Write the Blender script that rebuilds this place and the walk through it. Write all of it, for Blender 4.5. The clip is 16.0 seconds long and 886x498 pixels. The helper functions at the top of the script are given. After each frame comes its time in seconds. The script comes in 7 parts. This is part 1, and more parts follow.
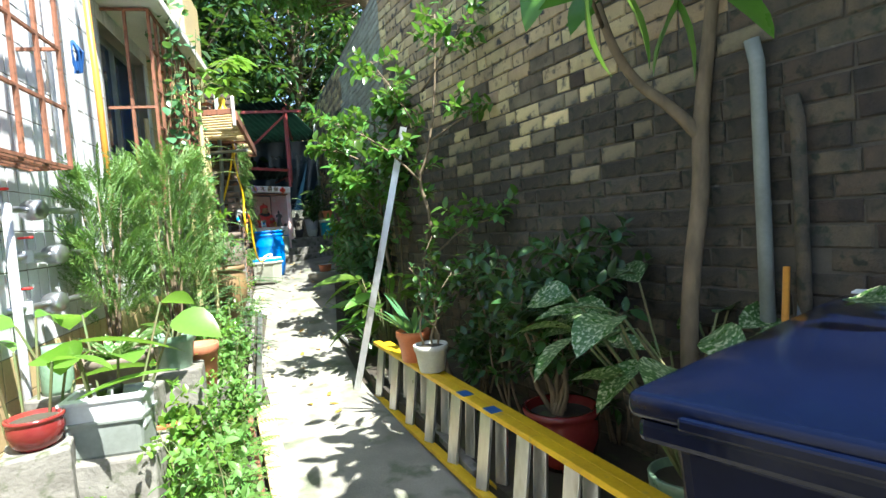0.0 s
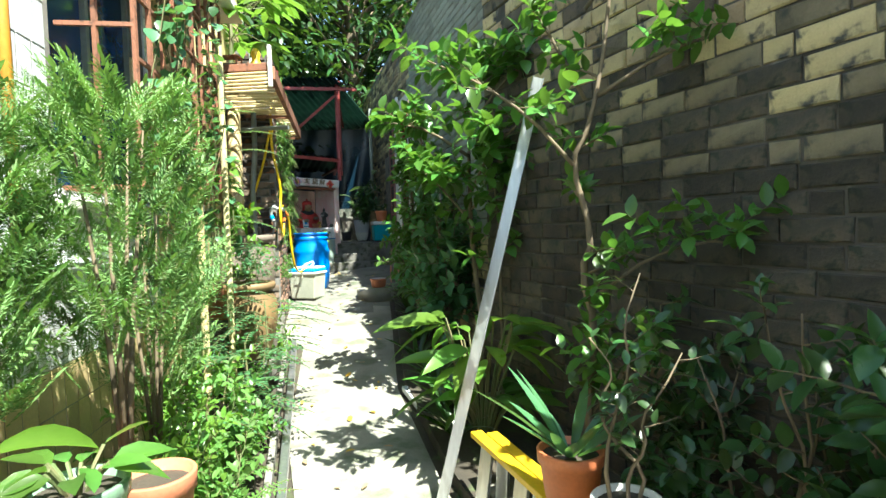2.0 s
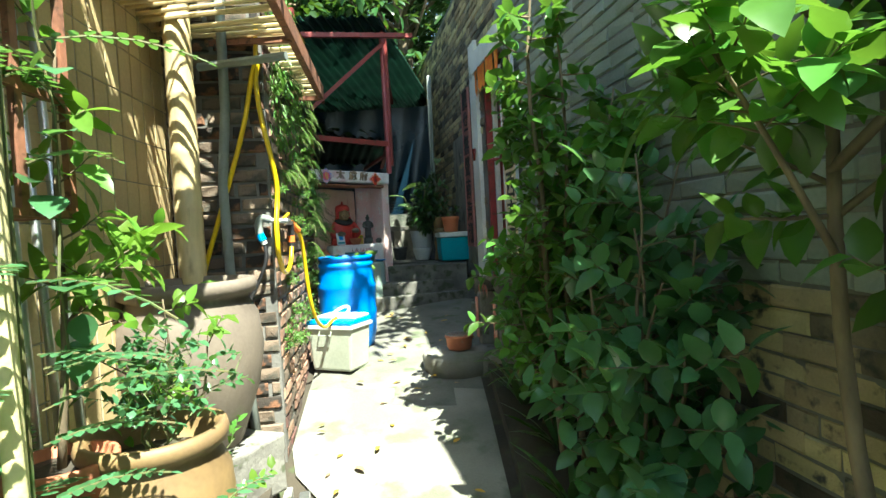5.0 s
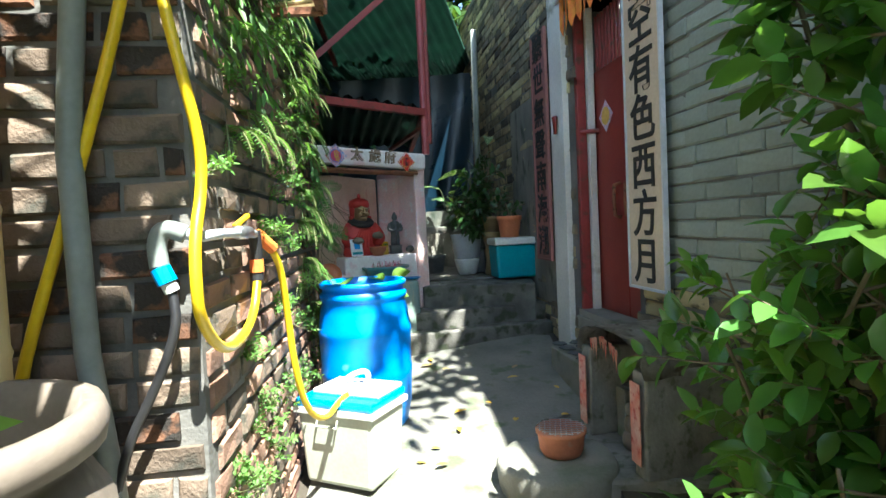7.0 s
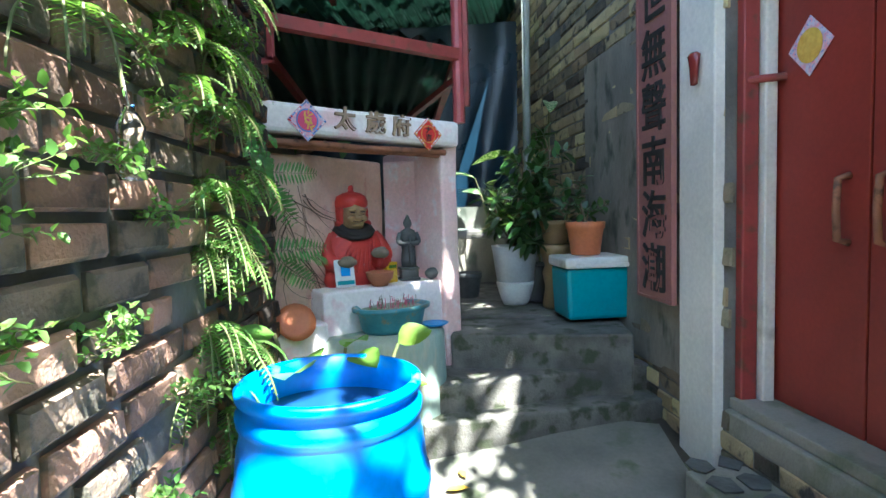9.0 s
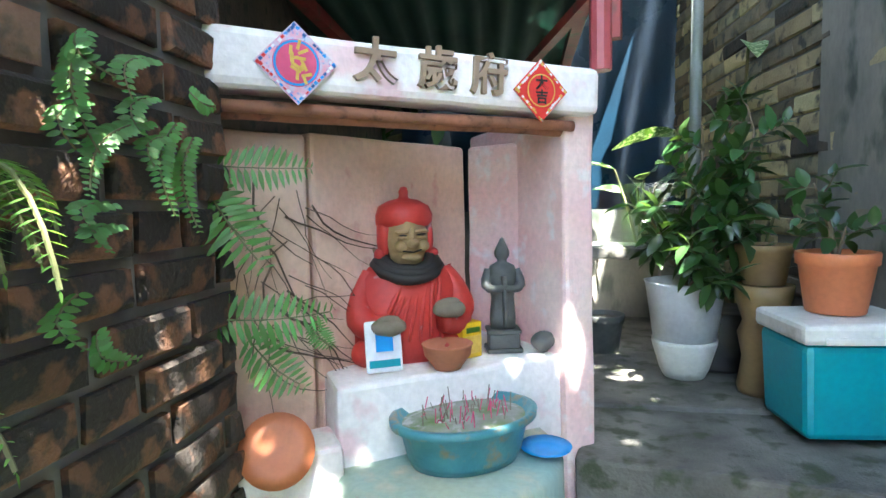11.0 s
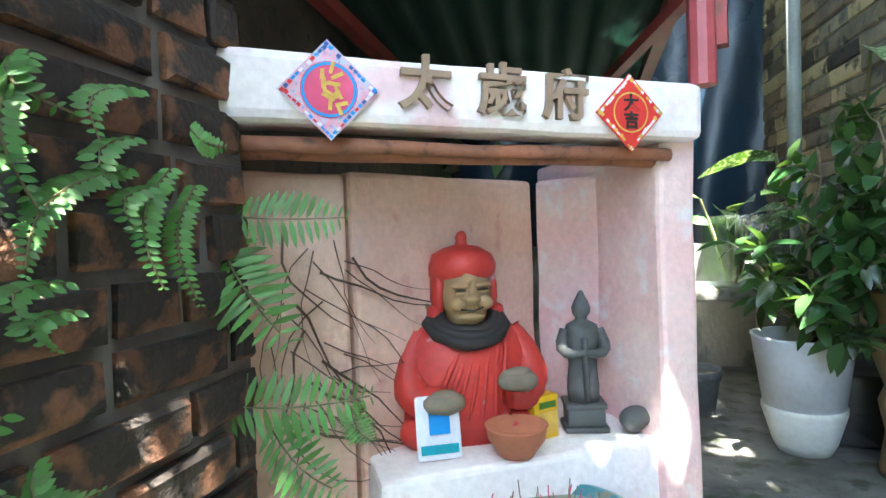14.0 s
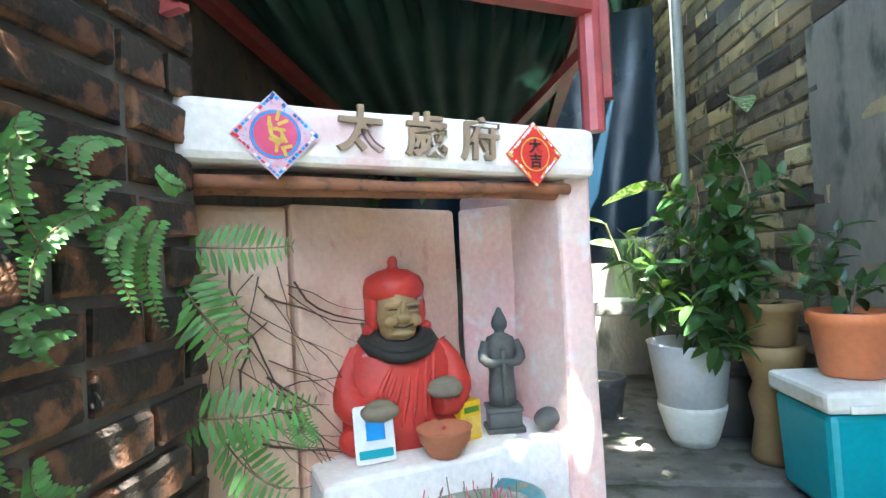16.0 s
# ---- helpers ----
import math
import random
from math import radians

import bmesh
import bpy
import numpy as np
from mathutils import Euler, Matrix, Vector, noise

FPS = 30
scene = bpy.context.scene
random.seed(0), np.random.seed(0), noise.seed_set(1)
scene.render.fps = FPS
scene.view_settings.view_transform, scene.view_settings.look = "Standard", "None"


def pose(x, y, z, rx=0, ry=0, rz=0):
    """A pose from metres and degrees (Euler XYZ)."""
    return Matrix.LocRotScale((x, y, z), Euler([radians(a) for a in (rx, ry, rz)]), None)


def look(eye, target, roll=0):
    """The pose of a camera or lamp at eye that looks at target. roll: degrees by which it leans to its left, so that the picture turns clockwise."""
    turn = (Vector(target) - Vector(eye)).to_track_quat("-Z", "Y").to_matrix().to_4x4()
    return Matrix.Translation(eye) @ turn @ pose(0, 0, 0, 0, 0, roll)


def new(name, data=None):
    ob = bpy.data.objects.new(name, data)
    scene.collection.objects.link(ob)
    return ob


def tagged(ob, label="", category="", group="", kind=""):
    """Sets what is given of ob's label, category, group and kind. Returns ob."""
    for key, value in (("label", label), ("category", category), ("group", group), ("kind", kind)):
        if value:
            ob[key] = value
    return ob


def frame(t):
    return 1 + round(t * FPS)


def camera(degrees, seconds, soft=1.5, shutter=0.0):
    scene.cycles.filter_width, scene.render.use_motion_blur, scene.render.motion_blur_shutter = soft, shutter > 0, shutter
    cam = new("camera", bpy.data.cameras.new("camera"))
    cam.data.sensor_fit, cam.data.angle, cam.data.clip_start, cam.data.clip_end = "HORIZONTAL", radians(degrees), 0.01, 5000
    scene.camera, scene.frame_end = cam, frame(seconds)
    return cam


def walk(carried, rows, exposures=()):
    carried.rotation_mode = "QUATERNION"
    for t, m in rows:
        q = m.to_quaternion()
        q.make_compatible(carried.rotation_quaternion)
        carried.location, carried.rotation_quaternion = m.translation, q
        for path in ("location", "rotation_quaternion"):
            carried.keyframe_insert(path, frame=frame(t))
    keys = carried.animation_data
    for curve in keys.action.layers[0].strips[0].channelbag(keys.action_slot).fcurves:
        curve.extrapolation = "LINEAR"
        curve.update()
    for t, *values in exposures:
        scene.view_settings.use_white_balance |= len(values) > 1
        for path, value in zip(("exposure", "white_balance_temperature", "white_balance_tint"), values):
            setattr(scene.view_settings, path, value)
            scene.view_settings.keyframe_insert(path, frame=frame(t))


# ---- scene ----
cam = camera(77.1, 16.0)
METRES, EYE = 10.0, 1.5
ROWS = [
    (0.0, 0.0, 0.0, 0.0, -0.22, -2.99, 4.22),
    (0.5, -0.0241, 0.0492, 0.0022, 1.99, -1.79, 3.34),
    (1.0, -0.0353, 0.095, 0.0017, 3.16, -1.08, 2.47),
    (1.5, -0.0423, 0.1438, 0.004, 4.37, -1.69, 1.82),
    (2.0, -0.057, 0.1904, 0.0072, 4.0, -2.38, 1.73),
    (2.5, -0.0704, 0.2373, 0.009, 3.81, -2.29, 2.1),
    (3.0, -0.0829, 0.285, 0.012, 4.23, -2.52, 2.98),
    (3.5, -0.0991, 0.3368, 0.0162, 5.38, -2.83, 3.56),
    (4.0, -0.1084, 0.3863, 0.0186, 6.7, -2.19, 3.39),
    (6.5, -0.1782, 0.608, 0.0258, 10.82, -1.95, 2.87),
    (7.0, -0.1908, 0.6484, 0.0301, 10.74, -2.47, 2.64),
    (7.5, -0.2048, 0.6898, 0.0339, 10.08, -2.58, 2.58),
    (8.0, -0.212, 0.7271, 0.0353, 10.18, -2.82, 2.48),
    (8.5, -0.2197, 0.7656, 0.0374, 11.18, -3.34, 2.38),
    (9.0, -0.2289, 0.8004, 0.0432, 12.97, -4.0, 1.68),
    (11.5, -0.2595, 0.927, 0.0525, 27.59, -4.53, 1.44),
    (12.0, -0.2634, 0.9338, 0.0542, 28.8, -4.16, 1.22),
    (12.5, -0.2647, 0.9365, 0.0548, 29.65, -3.43, 1.28),
    (13.0, -0.2646, 0.936, 0.0557, 30.55, -2.68, 1.72),
    (13.5, -0.2658, 0.9341, 0.0562, 31.15, -2.02, 2.05),
    (14.0, -0.2664, 0.9339, 0.0559, 31.39, -1.76, 2.28),
    (14.5, -0.2672, 0.9336, 0.0558, 30.75, -1.42, 2.41),
    (15.0, -0.2683, 0.9339, 0.0555, 28.71, -0.94, 2.67),
    (15.5, -0.2667, 0.9316, 0.0552, 26.03, -0.36, 2.94),
    (16.0, -0.26, 0.9207, 0.0563, 23.9, 0.32, 3.08),
]
EXPOSURES = [(0.0, 2.1, 6050, 7), (4.0, 2.25, 6350, -6), (7.0, 2.65, 6000, 4), (8.0, 3.15, 5850, 6), (9.2, 3.5, 5800, 7), (11.5, 4.45, 6250, 10), (14.5, 4.5, 6250, 10), (16.0, 4.6, 6250, 8)]
walk(cam, [(t, pose(METRES * x, METRES * y, EYE + METRES * z, 90 + pitch, roll, yaw)) for t, x, y, z, yaw, pitch, roll in ROWS], EXPOSURES)

# ---- world and sun ----
TO_SUN = Vector((0.40, -0.46, 1.10)).normalized()
world = bpy.data.worlds.new("world")
scene.world = world
world.use_nodes = True
_n = world.node_tree.nodes
_sky = _n.new("ShaderNodeTexSky")
_sky.sky_type, _sky.sun_disc = "NISHITA", False
_sky.sun_elevation = math.asin(TO_SUN.z)
_sky.sun_rotation = math.atan2(TO_SUN.x, TO_SUN.y)
_n["Background"].inputs[1].default_value = 0.085
world.node_tree.links.new(_sky.outputs[0], _n["Background"].inputs[0])
sun_data = bpy.data.lights.new("sun", "SUN")
sun_data.energy, sun_data.angle, sun_data.color = 5.0, radians(0.5), (1.0, 0.95, 0.86)
sun = new("sun", sun_data)
sun.matrix_world = look(TO_SUN * 30, (0, 0, 0))


# ---- materials ----
def mat(name, c1, c2=None, rough=0.7, metal=0.0, scale=6.0, bump=0.2, c3=None, fine=60.0, island=0.0, obj=0.0, spec=0.5, trans=0.0, stretch=(1, 1, 1), spot=0.55, coat=0.0):
    """Two colours mixed by a broad noise, a third in patches, fine grain, relief, and a shift of value by piece."""
    m = bpy.data.materials.new(name)
    m.use_nodes = True
    nt = m.node_tree
    N, L = nt.nodes, nt.links
    b = N["Principled BSDF"]
    b.inputs["Roughness"].default_value, b.inputs["Metallic"].default_value = rough, metal
    b.inputs["Specular IOR Level"].default_value = spec
    b.inputs["Coat Weight"].default_value = coat
    tc = N.new("ShaderNodeTexCoord")
    mp = N.new("ShaderNodeMapping")
    mp.inputs["Scale"].default_value = stretch
    L.new(tc.outputs["Object"], mp.inputs[0])

    def noise_tex(sc, detail=5):
        t = N.new("ShaderNodeTexNoise")
        t.inputs["Scale"].default_value, t.inputs["Detail"].default_value = sc, detail
        L.new(mp.outputs[0], t.inputs["Vector"])
        return t

    def ramp(src, a, z):
        r = N.new("ShaderNodeMapRange")
        r.inputs[1].default_value, r.inputs[2].default_value = a, z
        L.new(src, r.inputs[0])
        return r.outputs[0]

    def mix(fac, a, z, kind="MIX"):
        x = N.new("ShaderNodeMix")
        x.data_type, x.blend_type = "RGBA", kind
        for sock, v in ((x.inputs[0], fac), (x.inputs[6], a), (x.inputs[7], z)):
            if isinstance(v, (int, float)):
                sock.default_value = v
            elif isinstance(v, (tuple, list)):
                sock.default_value = (*v[:3], 1)
            else:
                L.new(v, sock)
        return x.outputs[2]

    broad, small = noise_tex(scale), noise_tex(fine, 3)
    col = mix(ramp(broad.outputs[0], 0.35, 0.65), c1, c2 or [v * 0.8 for v in c1])
    if c3:
        patch = noise_tex(scale * 2.3, 6)
        col = mix(ramp(patch.outputs[0], spot, spot + 0.12), col, c3)
    g = N.new("ShaderNodeMapRange")
    g.inputs[3].default_value, g.inputs[4].default_value = 0.82, 1.15
    L.new(small.outputs[0], g.inputs[0])
    hsv = N.new("ShaderNodeHueSaturation")
    L.new(col, hsv.inputs["Color"])
    val = g.outputs[0]
    for amount, kind, out in ((island, "ShaderNodeNewGeometry", "Random Per Island"), (obj, "ShaderNodeObjectInfo", "Random")):
        if amount:
            i = N.new(kind)
            r = N.new("ShaderNodeMapRange")
            r.inputs[3].default_value, r.inputs[4].default_value = 1 - amount, 1 + amount
            L.new(i.outputs[out], r.inputs[0])
            mu = N.new("ShaderNodeMath")
            mu.operation = "MULTIPLY"
            L.new(val, mu.inputs[0]), L.new(r.outputs[0], mu.inputs[1])
            val = mu.outputs[0]
            h = N.new("ShaderNodeMapRange")
            h.inputs[3].default_value, h.inputs[4].default_value = 0.5 - amount * 0.05, 0.5 + amount * 0.05
            L.new(i.outputs[out], h.inputs[0])
            if kind.endswith("Geometry"):
                L.new(h.outputs[0], hsv.inputs["Hue"])
    L.new(val, hsv.inputs["Value"])
    L.new(hsv.outputs[0], b.inputs["Base Color"])
    rr = N.new("ShaderNodeMapRange")
    rr.inputs[3].default_value, rr.inputs[4].default_value = max(0.03, rough - 0.12), min(1, rough + 0.12)
    L.new(broad.outputs[0], rr.inputs[0])
    L.new(rr.outputs[0], b.inputs["Roughness"])
    if bump:
        bp = N.new("ShaderNodeBump")
        bp.inputs["Strength"].default_value, bp.inputs["Distance"].default_value = bump, 0.004
        L.new(small.outputs[0], bp.inputs["Height"])
        L.new(bp.outputs[0], b.inputs["Normal"])
    if trans:
        t = N.new("ShaderNodeBsdfTranslucent")
        warm = mix(0.5, hsv.outputs[0], (0.22, 0.42, 0.03), "MIX")
        L.new(warm, t.inputs[0])
        ms = N.new("ShaderNodeMixShader")
        ms.inputs[0].default_value = trans
        L.new(b.outputs[0], ms.inputs[1]), L.new(t.outputs[0], ms.inputs[2])
        L.new(ms.outputs[0], N["Material Output"].inputs[0])
    return m


def glass_mat(name, tint, rough=0.02):
    m = bpy.data.materials.new(name)
    m.use_nodes = True
    b = m.node_tree.nodes["Principled BSDF"]
    b.inputs["Base Color"].default_value = (*tint, 1)
    b.inputs["Transmission Weight"].default_value, b.inputs["Roughness"].default_value = 1.0, rough
    return m


M = {
    "earth": mat("earth", (0.06, 0.048, 0.032), (0.035, 0.03, 0.022), 0.95, scale=3, bump=0.8, c3=(0.06, 0.08, 0.03)),
    "concrete": mat("concrete", (0.29, 0.275, 0.23), (0.17, 0.165, 0.135), 0.85, scale=1.8, bump=0.8, c3=(0.13, 0.14, 0.095), spot=0.54, fine=90),
    "mortar_dark": mat("mortar_dark", (0.10, 0.092, 0.075), (0.05, 0.047, 0.04), 0.95, scale=3, bump=0.8, c3=(0.26, 0.25, 0.22), spot=0.64),
    "mortar": mat("mortar", (0.20, 0.19, 0.17), (0.10, 0.10, 0.09), 0.95, scale=3, bump=0.8),
    "yard": mat("yard", (0.20, 0.19, 0.16), (0.12, 0.12, 0.10), 0.8, scale=3, bump=0.6, c3=(0.09, 0.11, 0.06), spot=0.56),
    "brown_brick": mat("brown_brick", (0.18, 0.125, 0.092), (0.10, 0.078, 0.06), 0.92, scale=7, bump=1.0, c3=(0.06, 0.055, 0.042), spot=0.52, fine=110, obj=0.35, island=0.35),
    "mortar_light": mat("mortar_light", (0.36, 0.34, 0.29), (0.16, 0.15, 0.13), 0.95, scale=2, bump=0.8),
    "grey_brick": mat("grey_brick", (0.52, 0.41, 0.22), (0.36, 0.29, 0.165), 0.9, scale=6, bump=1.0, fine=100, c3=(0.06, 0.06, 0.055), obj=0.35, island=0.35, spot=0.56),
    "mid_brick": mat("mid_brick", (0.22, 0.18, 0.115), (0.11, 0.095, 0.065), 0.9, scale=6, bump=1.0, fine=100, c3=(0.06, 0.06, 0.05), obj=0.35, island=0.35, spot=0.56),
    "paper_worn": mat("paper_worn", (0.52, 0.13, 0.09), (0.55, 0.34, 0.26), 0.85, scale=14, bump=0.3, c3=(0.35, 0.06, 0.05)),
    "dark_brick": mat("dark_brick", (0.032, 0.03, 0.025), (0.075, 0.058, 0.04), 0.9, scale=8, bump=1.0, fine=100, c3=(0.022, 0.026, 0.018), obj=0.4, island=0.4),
    "red_brick": mat("red_brick", (0.28, 0.145, 0.105), (0.18, 0.115, 0.09), 0.92, scale=7, bump=1.0, c3=(0.08, 0.07, 0.055), fine=110, obj=0.4, island=0.4, spot=0.57),
    # mossy dark brick with the shade of its corner put into the colour
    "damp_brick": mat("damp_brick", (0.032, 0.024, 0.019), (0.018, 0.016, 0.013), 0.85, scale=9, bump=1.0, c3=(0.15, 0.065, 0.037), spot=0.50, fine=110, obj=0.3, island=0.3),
    "green_brick": mat("green_brick", (0.24, 0.27, 0.23), (0.19, 0.21, 0.18), 0.9, scale=2, bump=0.5, obj=0.15, island=0.2),
    "tile_white": mat("tile_white", (0.72, 0.73, 0.74), (0.62, 0.64, 0.67), 0.3, scale=1.0, bump=0.03, obj=0.08, island=0.08),
    "tile_tan": mat("tile_tan", (0.62, 0.47, 0.24), (0.52, 0.40, 0.22), 0.4, scale=1.0, bump=0.05, island=0.12, obj=0.1),
    "plaster": mat("plaster", (0.75, 0.73, 0.66), (0.6, 0.58, 0.52), 0.9, scale=2, bump=0.3, c3=(0.25, 0.25, 0.2), spot=0.66),
    "render_grey": mat("render_grey", (0.27, 0.25, 0.205), (0.16, 0.15, 0.125), 0.95, scale=3.5, bump=0.7, c3=(0.07, 0.08, 0.06), stretch=(1, 1, 0.5)),
    "pink": mat("pink", (0.80, 0.50, 0.48), (0.80, 0.62, 0.57), 0.85, scale=6, bump=0.8, c3=(0.80, 0.72, 0.70), spot=0.58),
    "pink_tan": mat("pink_tan", (0.70, 0.45, 0.34), (0.76, 0.55, 0.43), 0.9, scale=6, bump=0.8, c3=(0.62, 0.30, 0.26), spot=0.62),
    "white_wash": mat("white_wash", (0.86, 0.82, 0.80), (0.78, 0.74, 0.72), 0.85, scale=4, bump=0.4, c3=(0.76, 0.56, 0.57), spot=0.53),
    "teal_plaster": mat("teal_plaster", (0.36, 0.40, 0.31), (0.24, 0.40, 0.38), 0.8, scale=4, bump=0.4, c3=(0.48, 0.45, 0.34), stretch=(1, 1, 0.35)),
    "slab": mat("slab", (0.17, 0.162, 0.14), (0.075, 0.073, 0.063), 0.75, scale=6, bump=1.0, c3=(0.045, 0.055, 0.028), spot=0.52, fine=110),
    "door_red": mat("door_red", (0.27, 0.035, 0.025), (0.21, 0.028, 0.02), 0.45, scale=3, bump=0.1),
    "paint_red": mat("paint_red", (0.32, 0.05, 0.045), (0.24, 0.04, 0.035), 0.5, scale=8, bump=0.2, c3=(0.16, 0.06, 0.04)),
    "pink_pipe": mat("pink_pipe", (0.45, 0.09, 0.10), (0.3, 0.06, 0.06), 0.45, scale=8, bump=0.1),
    "rust": mat("rust", (0.32, 0.13, 0.07), (0.22, 0.10, 0.06), 0.8, scale=12, bump=0.5, c3=(0.10, 0.05, 0.03)),
    "blue_plastic": mat("blue_plastic", (0.0, 0.16, 0.62), (0.005, 0.21, 0.70), 0.4, scale=5, bump=0.08, c3=(0.12, 0.33, 0.72), spot=0.66),
    "blue_bright": mat("blue_bright", (0.01, 0.30, 0.72), (0.01, 0.26, 0.66), 0.4, bump=0.05),
    "cooler": mat("cooler", (0.0, 0.30, 0.36), (0.005, 0.26, 0.32), 0.45, scale=4, bump=0.06),
    "white_plastic": mat("white_plastic", (0.68, 0.68, 0.62), (0.56, 0.56, 0.50), 0.5, scale=4, bump=0.1, c3=(0.36, 0.36, 0.27), spot=0.62),
    "box_plastic": mat("box_plastic", (0.45, 0.47, 0.38), (0.36, 0.38, 0.30), 0.45, scale=4, bump=0.1),
    "pvc": mat("pvc", (0.60, 0.62, 0.64), (0.50, 0.52, 0.54), 0.45, scale=5, bump=0.05),
    "pvc_grey": mat("pvc_grey", (0.25, 0.28, 0.26), (0.18, 0.20, 0.18), 0.5, scale=5, bump=0.08),
    "pvc_orange": mat("pvc_orange", (0.68, 0.30, 0.04), (0.6, 0.25, 0.04), 0.45, scale=5, bump=0.05),
    "hose": mat("hose", (0.75, 0.52, 0.01), (0.66, 0.44, 0.01), 0.35, scale=9, bump=0.05),
    "black": mat("black", (0.02, 0.02, 0.022), (0.03, 0.03, 0.03), 0.45, bump=0.1),
    "bin_blue": mat("bin_blue", (0.003, 0.006, 0.022), (0.002, 0.004, 0.015), 0.16, scale=3, bump=0.12, spec=0.22),
    "metal": mat("metal", (0.55, 0.56, 0.58), (0.42, 0.43, 0.45), 0.35, metal=0.9, scale=9, bump=0.15),
    "alu": mat("alu", (0.74, 0.75, 0.76), (0.60, 0.61, 0.62), 0.32, metal=0.85, scale=6, bump=0.1, c3=(0.5, 0.5, 0.48), stretch=(1, 1, 0.2)),
    "yellow": mat("yellow", (0.72, 0.46, 0.01), (0.62, 0.38, 0.01), 0.5, scale=7, bump=0.1, c3=(0.42, 0.30, 0.08), spot=0.64),
    "tape_blue": mat("tape_blue", (0.02, 0.10, 0.32), None, 0.5, bump=0.05),
    "terracotta": mat("terracotta", (0.50, 0.18, 0.09), (0.42, 0.15, 0.08), 0.75, scale=6, bump=0.2, c3=(0.36, 0.24, 0.17), spot=0.63),
    "orange_plastic": mat("orange_plastic", (0.62, 0.20, 0.08), (0.56, 0.17, 0.07), 0.5, scale=6, bump=0.05),
    "glaze_red": mat("glaze_red", (0.22, 0.03, 0.025), (0.16, 0.02, 0.02), 0.18, scale=6, bump=0.05),
    "glaze_green": mat("glaze_green", (0.16, 0.26, 0.17), (0.20, 0.31, 0.22), 0.3, scale=8, bump=0.15),
    "glaze_teal": mat("glaze_teal", (0.04, 0.20, 0.24), (0.08, 0.28, 0.32), 0.4, scale=10, bump=0.3, c3=(0.26, 0.22, 0.14), spot=0.54),
    "clay": mat("clay", (0.21, 0.17, 0.13), (0.15, 0.12, 0.095), 0.7, scale=4, bump=0.25, c3=(0.27, 0.25, 0.21), spot=0.62),
    "clay_yellow": mat("clay_yellow", (0.26, 0.17, 0.07), (0.17, 0.11, 0.055), 0.6, scale=4, bump=0.2),
    "stone": mat("stone", (0.25, 0.24, 0.21), (0.16, 0.15, 0.13), 0.9, scale=7, bump=0.8, c3=(0.09, 0.10, 0.06)),
    "stone_dark": mat("stone_dark", (0.10, 0.105, 0.10), (0.06, 0.065, 0.062), 0.65, scale=14, bump=0.6),
    "pebble": mat("pebble", (0.26, 0.21, 0.15), (0.18, 0.15, 0.11), 0.75, scale=14, bump=0.4),
    "roof_stone": mat("roof_stone", (0.34, 0.31, 0.27), (0.17, 0.15, 0.12), 0.9, scale=9, bump=1.0, c3=(0.10, 0.085, 0.06), spot=0.54, fine=80),
    "wood": mat("wood", (0.35, 0.22, 0.11), (0.24, 0.15, 0.08), 0.8, scale=8, bump=0.4, stretch=(1, 1, 0.15)),
    "wood_pale": mat("wood_pale", (0.62, 0.54, 0.28), (0.5, 0.42, 0.22), 0.8, scale=6, bump=0.4),
    "bamboo": mat("bamboo", (0.72, 0.58, 0.32), (0.58, 0.44, 0.22), 0.5, scale=6, bump=0.15, stretch=(1, 1, 0.2), c3=(0.3, 0.22, 0.1), spot=0.62),
    "bark": mat("bark", (0.20, 0.15, 0.09), (0.12, 0.095, 0.06), 0.9, scale=12, bump=0.9, stretch=(1, 1, 0.4)),
    "tarp": mat("tarp", (0.008, 0.028, 0.05), (0.006, 0.02, 0.036), 0.3, scale=3, bump=0.3),
    "roof_green": mat("roof_green", (0.02, 0.075, 0.05), (0.015, 0.05, 0.036), 0.6, scale=3, bump=0.1),
    "paper_pink": mat("paper_pink", (0.32, 0.13, 0.115), (0.27, 0.12, 0.10), 0.85, scale=4, bump=0.1),
    "paper_cream": mat("paper_cream", (0.58, 0.44, 0.32), (0.62, 0.52, 0.36), 0.8, scale=1.2, bump=0.1),
    "paper_red": mat("paper_red", (0.70, 0.04, 0.03), (0.6, 0.03, 0.03), 0.7, bump=0.1),
    "paper_white": mat("paper_white", (0.80, 0.80, 0.80), (0.72, 0.74, 0.78), 0.8, bump=0.05),
    "paper_floral": mat("paper_floral", (0.55, 0.60, 0.72), (0.75, 0.30, 0.38), 0.6, scale=60, bump=0.05, c3=(0.12, 0.30, 0.62), fine=120),
    "gold": mat("gold", (0.72, 0.50, 0.10), (0.60, 0.36, 0.06), 0.45, scale=40, bump=0.1),
    "magenta": mat("magenta", (0.72, 0.10, 0.22), (0.62, 0.07, 0.16), 0.6, bump=0.05),
    "ink": mat("ink", (0.02, 0.018, 0.016), (0.03, 0.027, 0.024), 0.7, bump=0.1),
    "letter_tan": mat("letter_tan", (0.34, 0.24, 0.16), (0.27, 0.19, 0.13), 0.6, scale=20, bump=0.2),
    "statue_red": mat("statue_red", (0.58, 0.045, 0.03), (0.45, 0.035, 0.03), 0.55, scale=7, bump=0.35, c3=(0.42, 0.50, 0.52), spot=0.665),
    "statue_skin": mat("statue_skin", (0.42, 0.27, 0.12), (0.30, 0.20, 0.10), 0.7, scale=14, bump=0.5),
    "incense": mat("incense", (0.30, 0.30, 0.27), (0.13, 0.20, 0.06), 0.95, scale=12, bump=1.0, c3=(0.45, 0.42, 0.42)),
    "cloth_orange": mat("cloth_orange", (0.75, 0.16, 0.03), (0.8, 0.3, 0.04), 0.8, scale=20, bump=0.1),
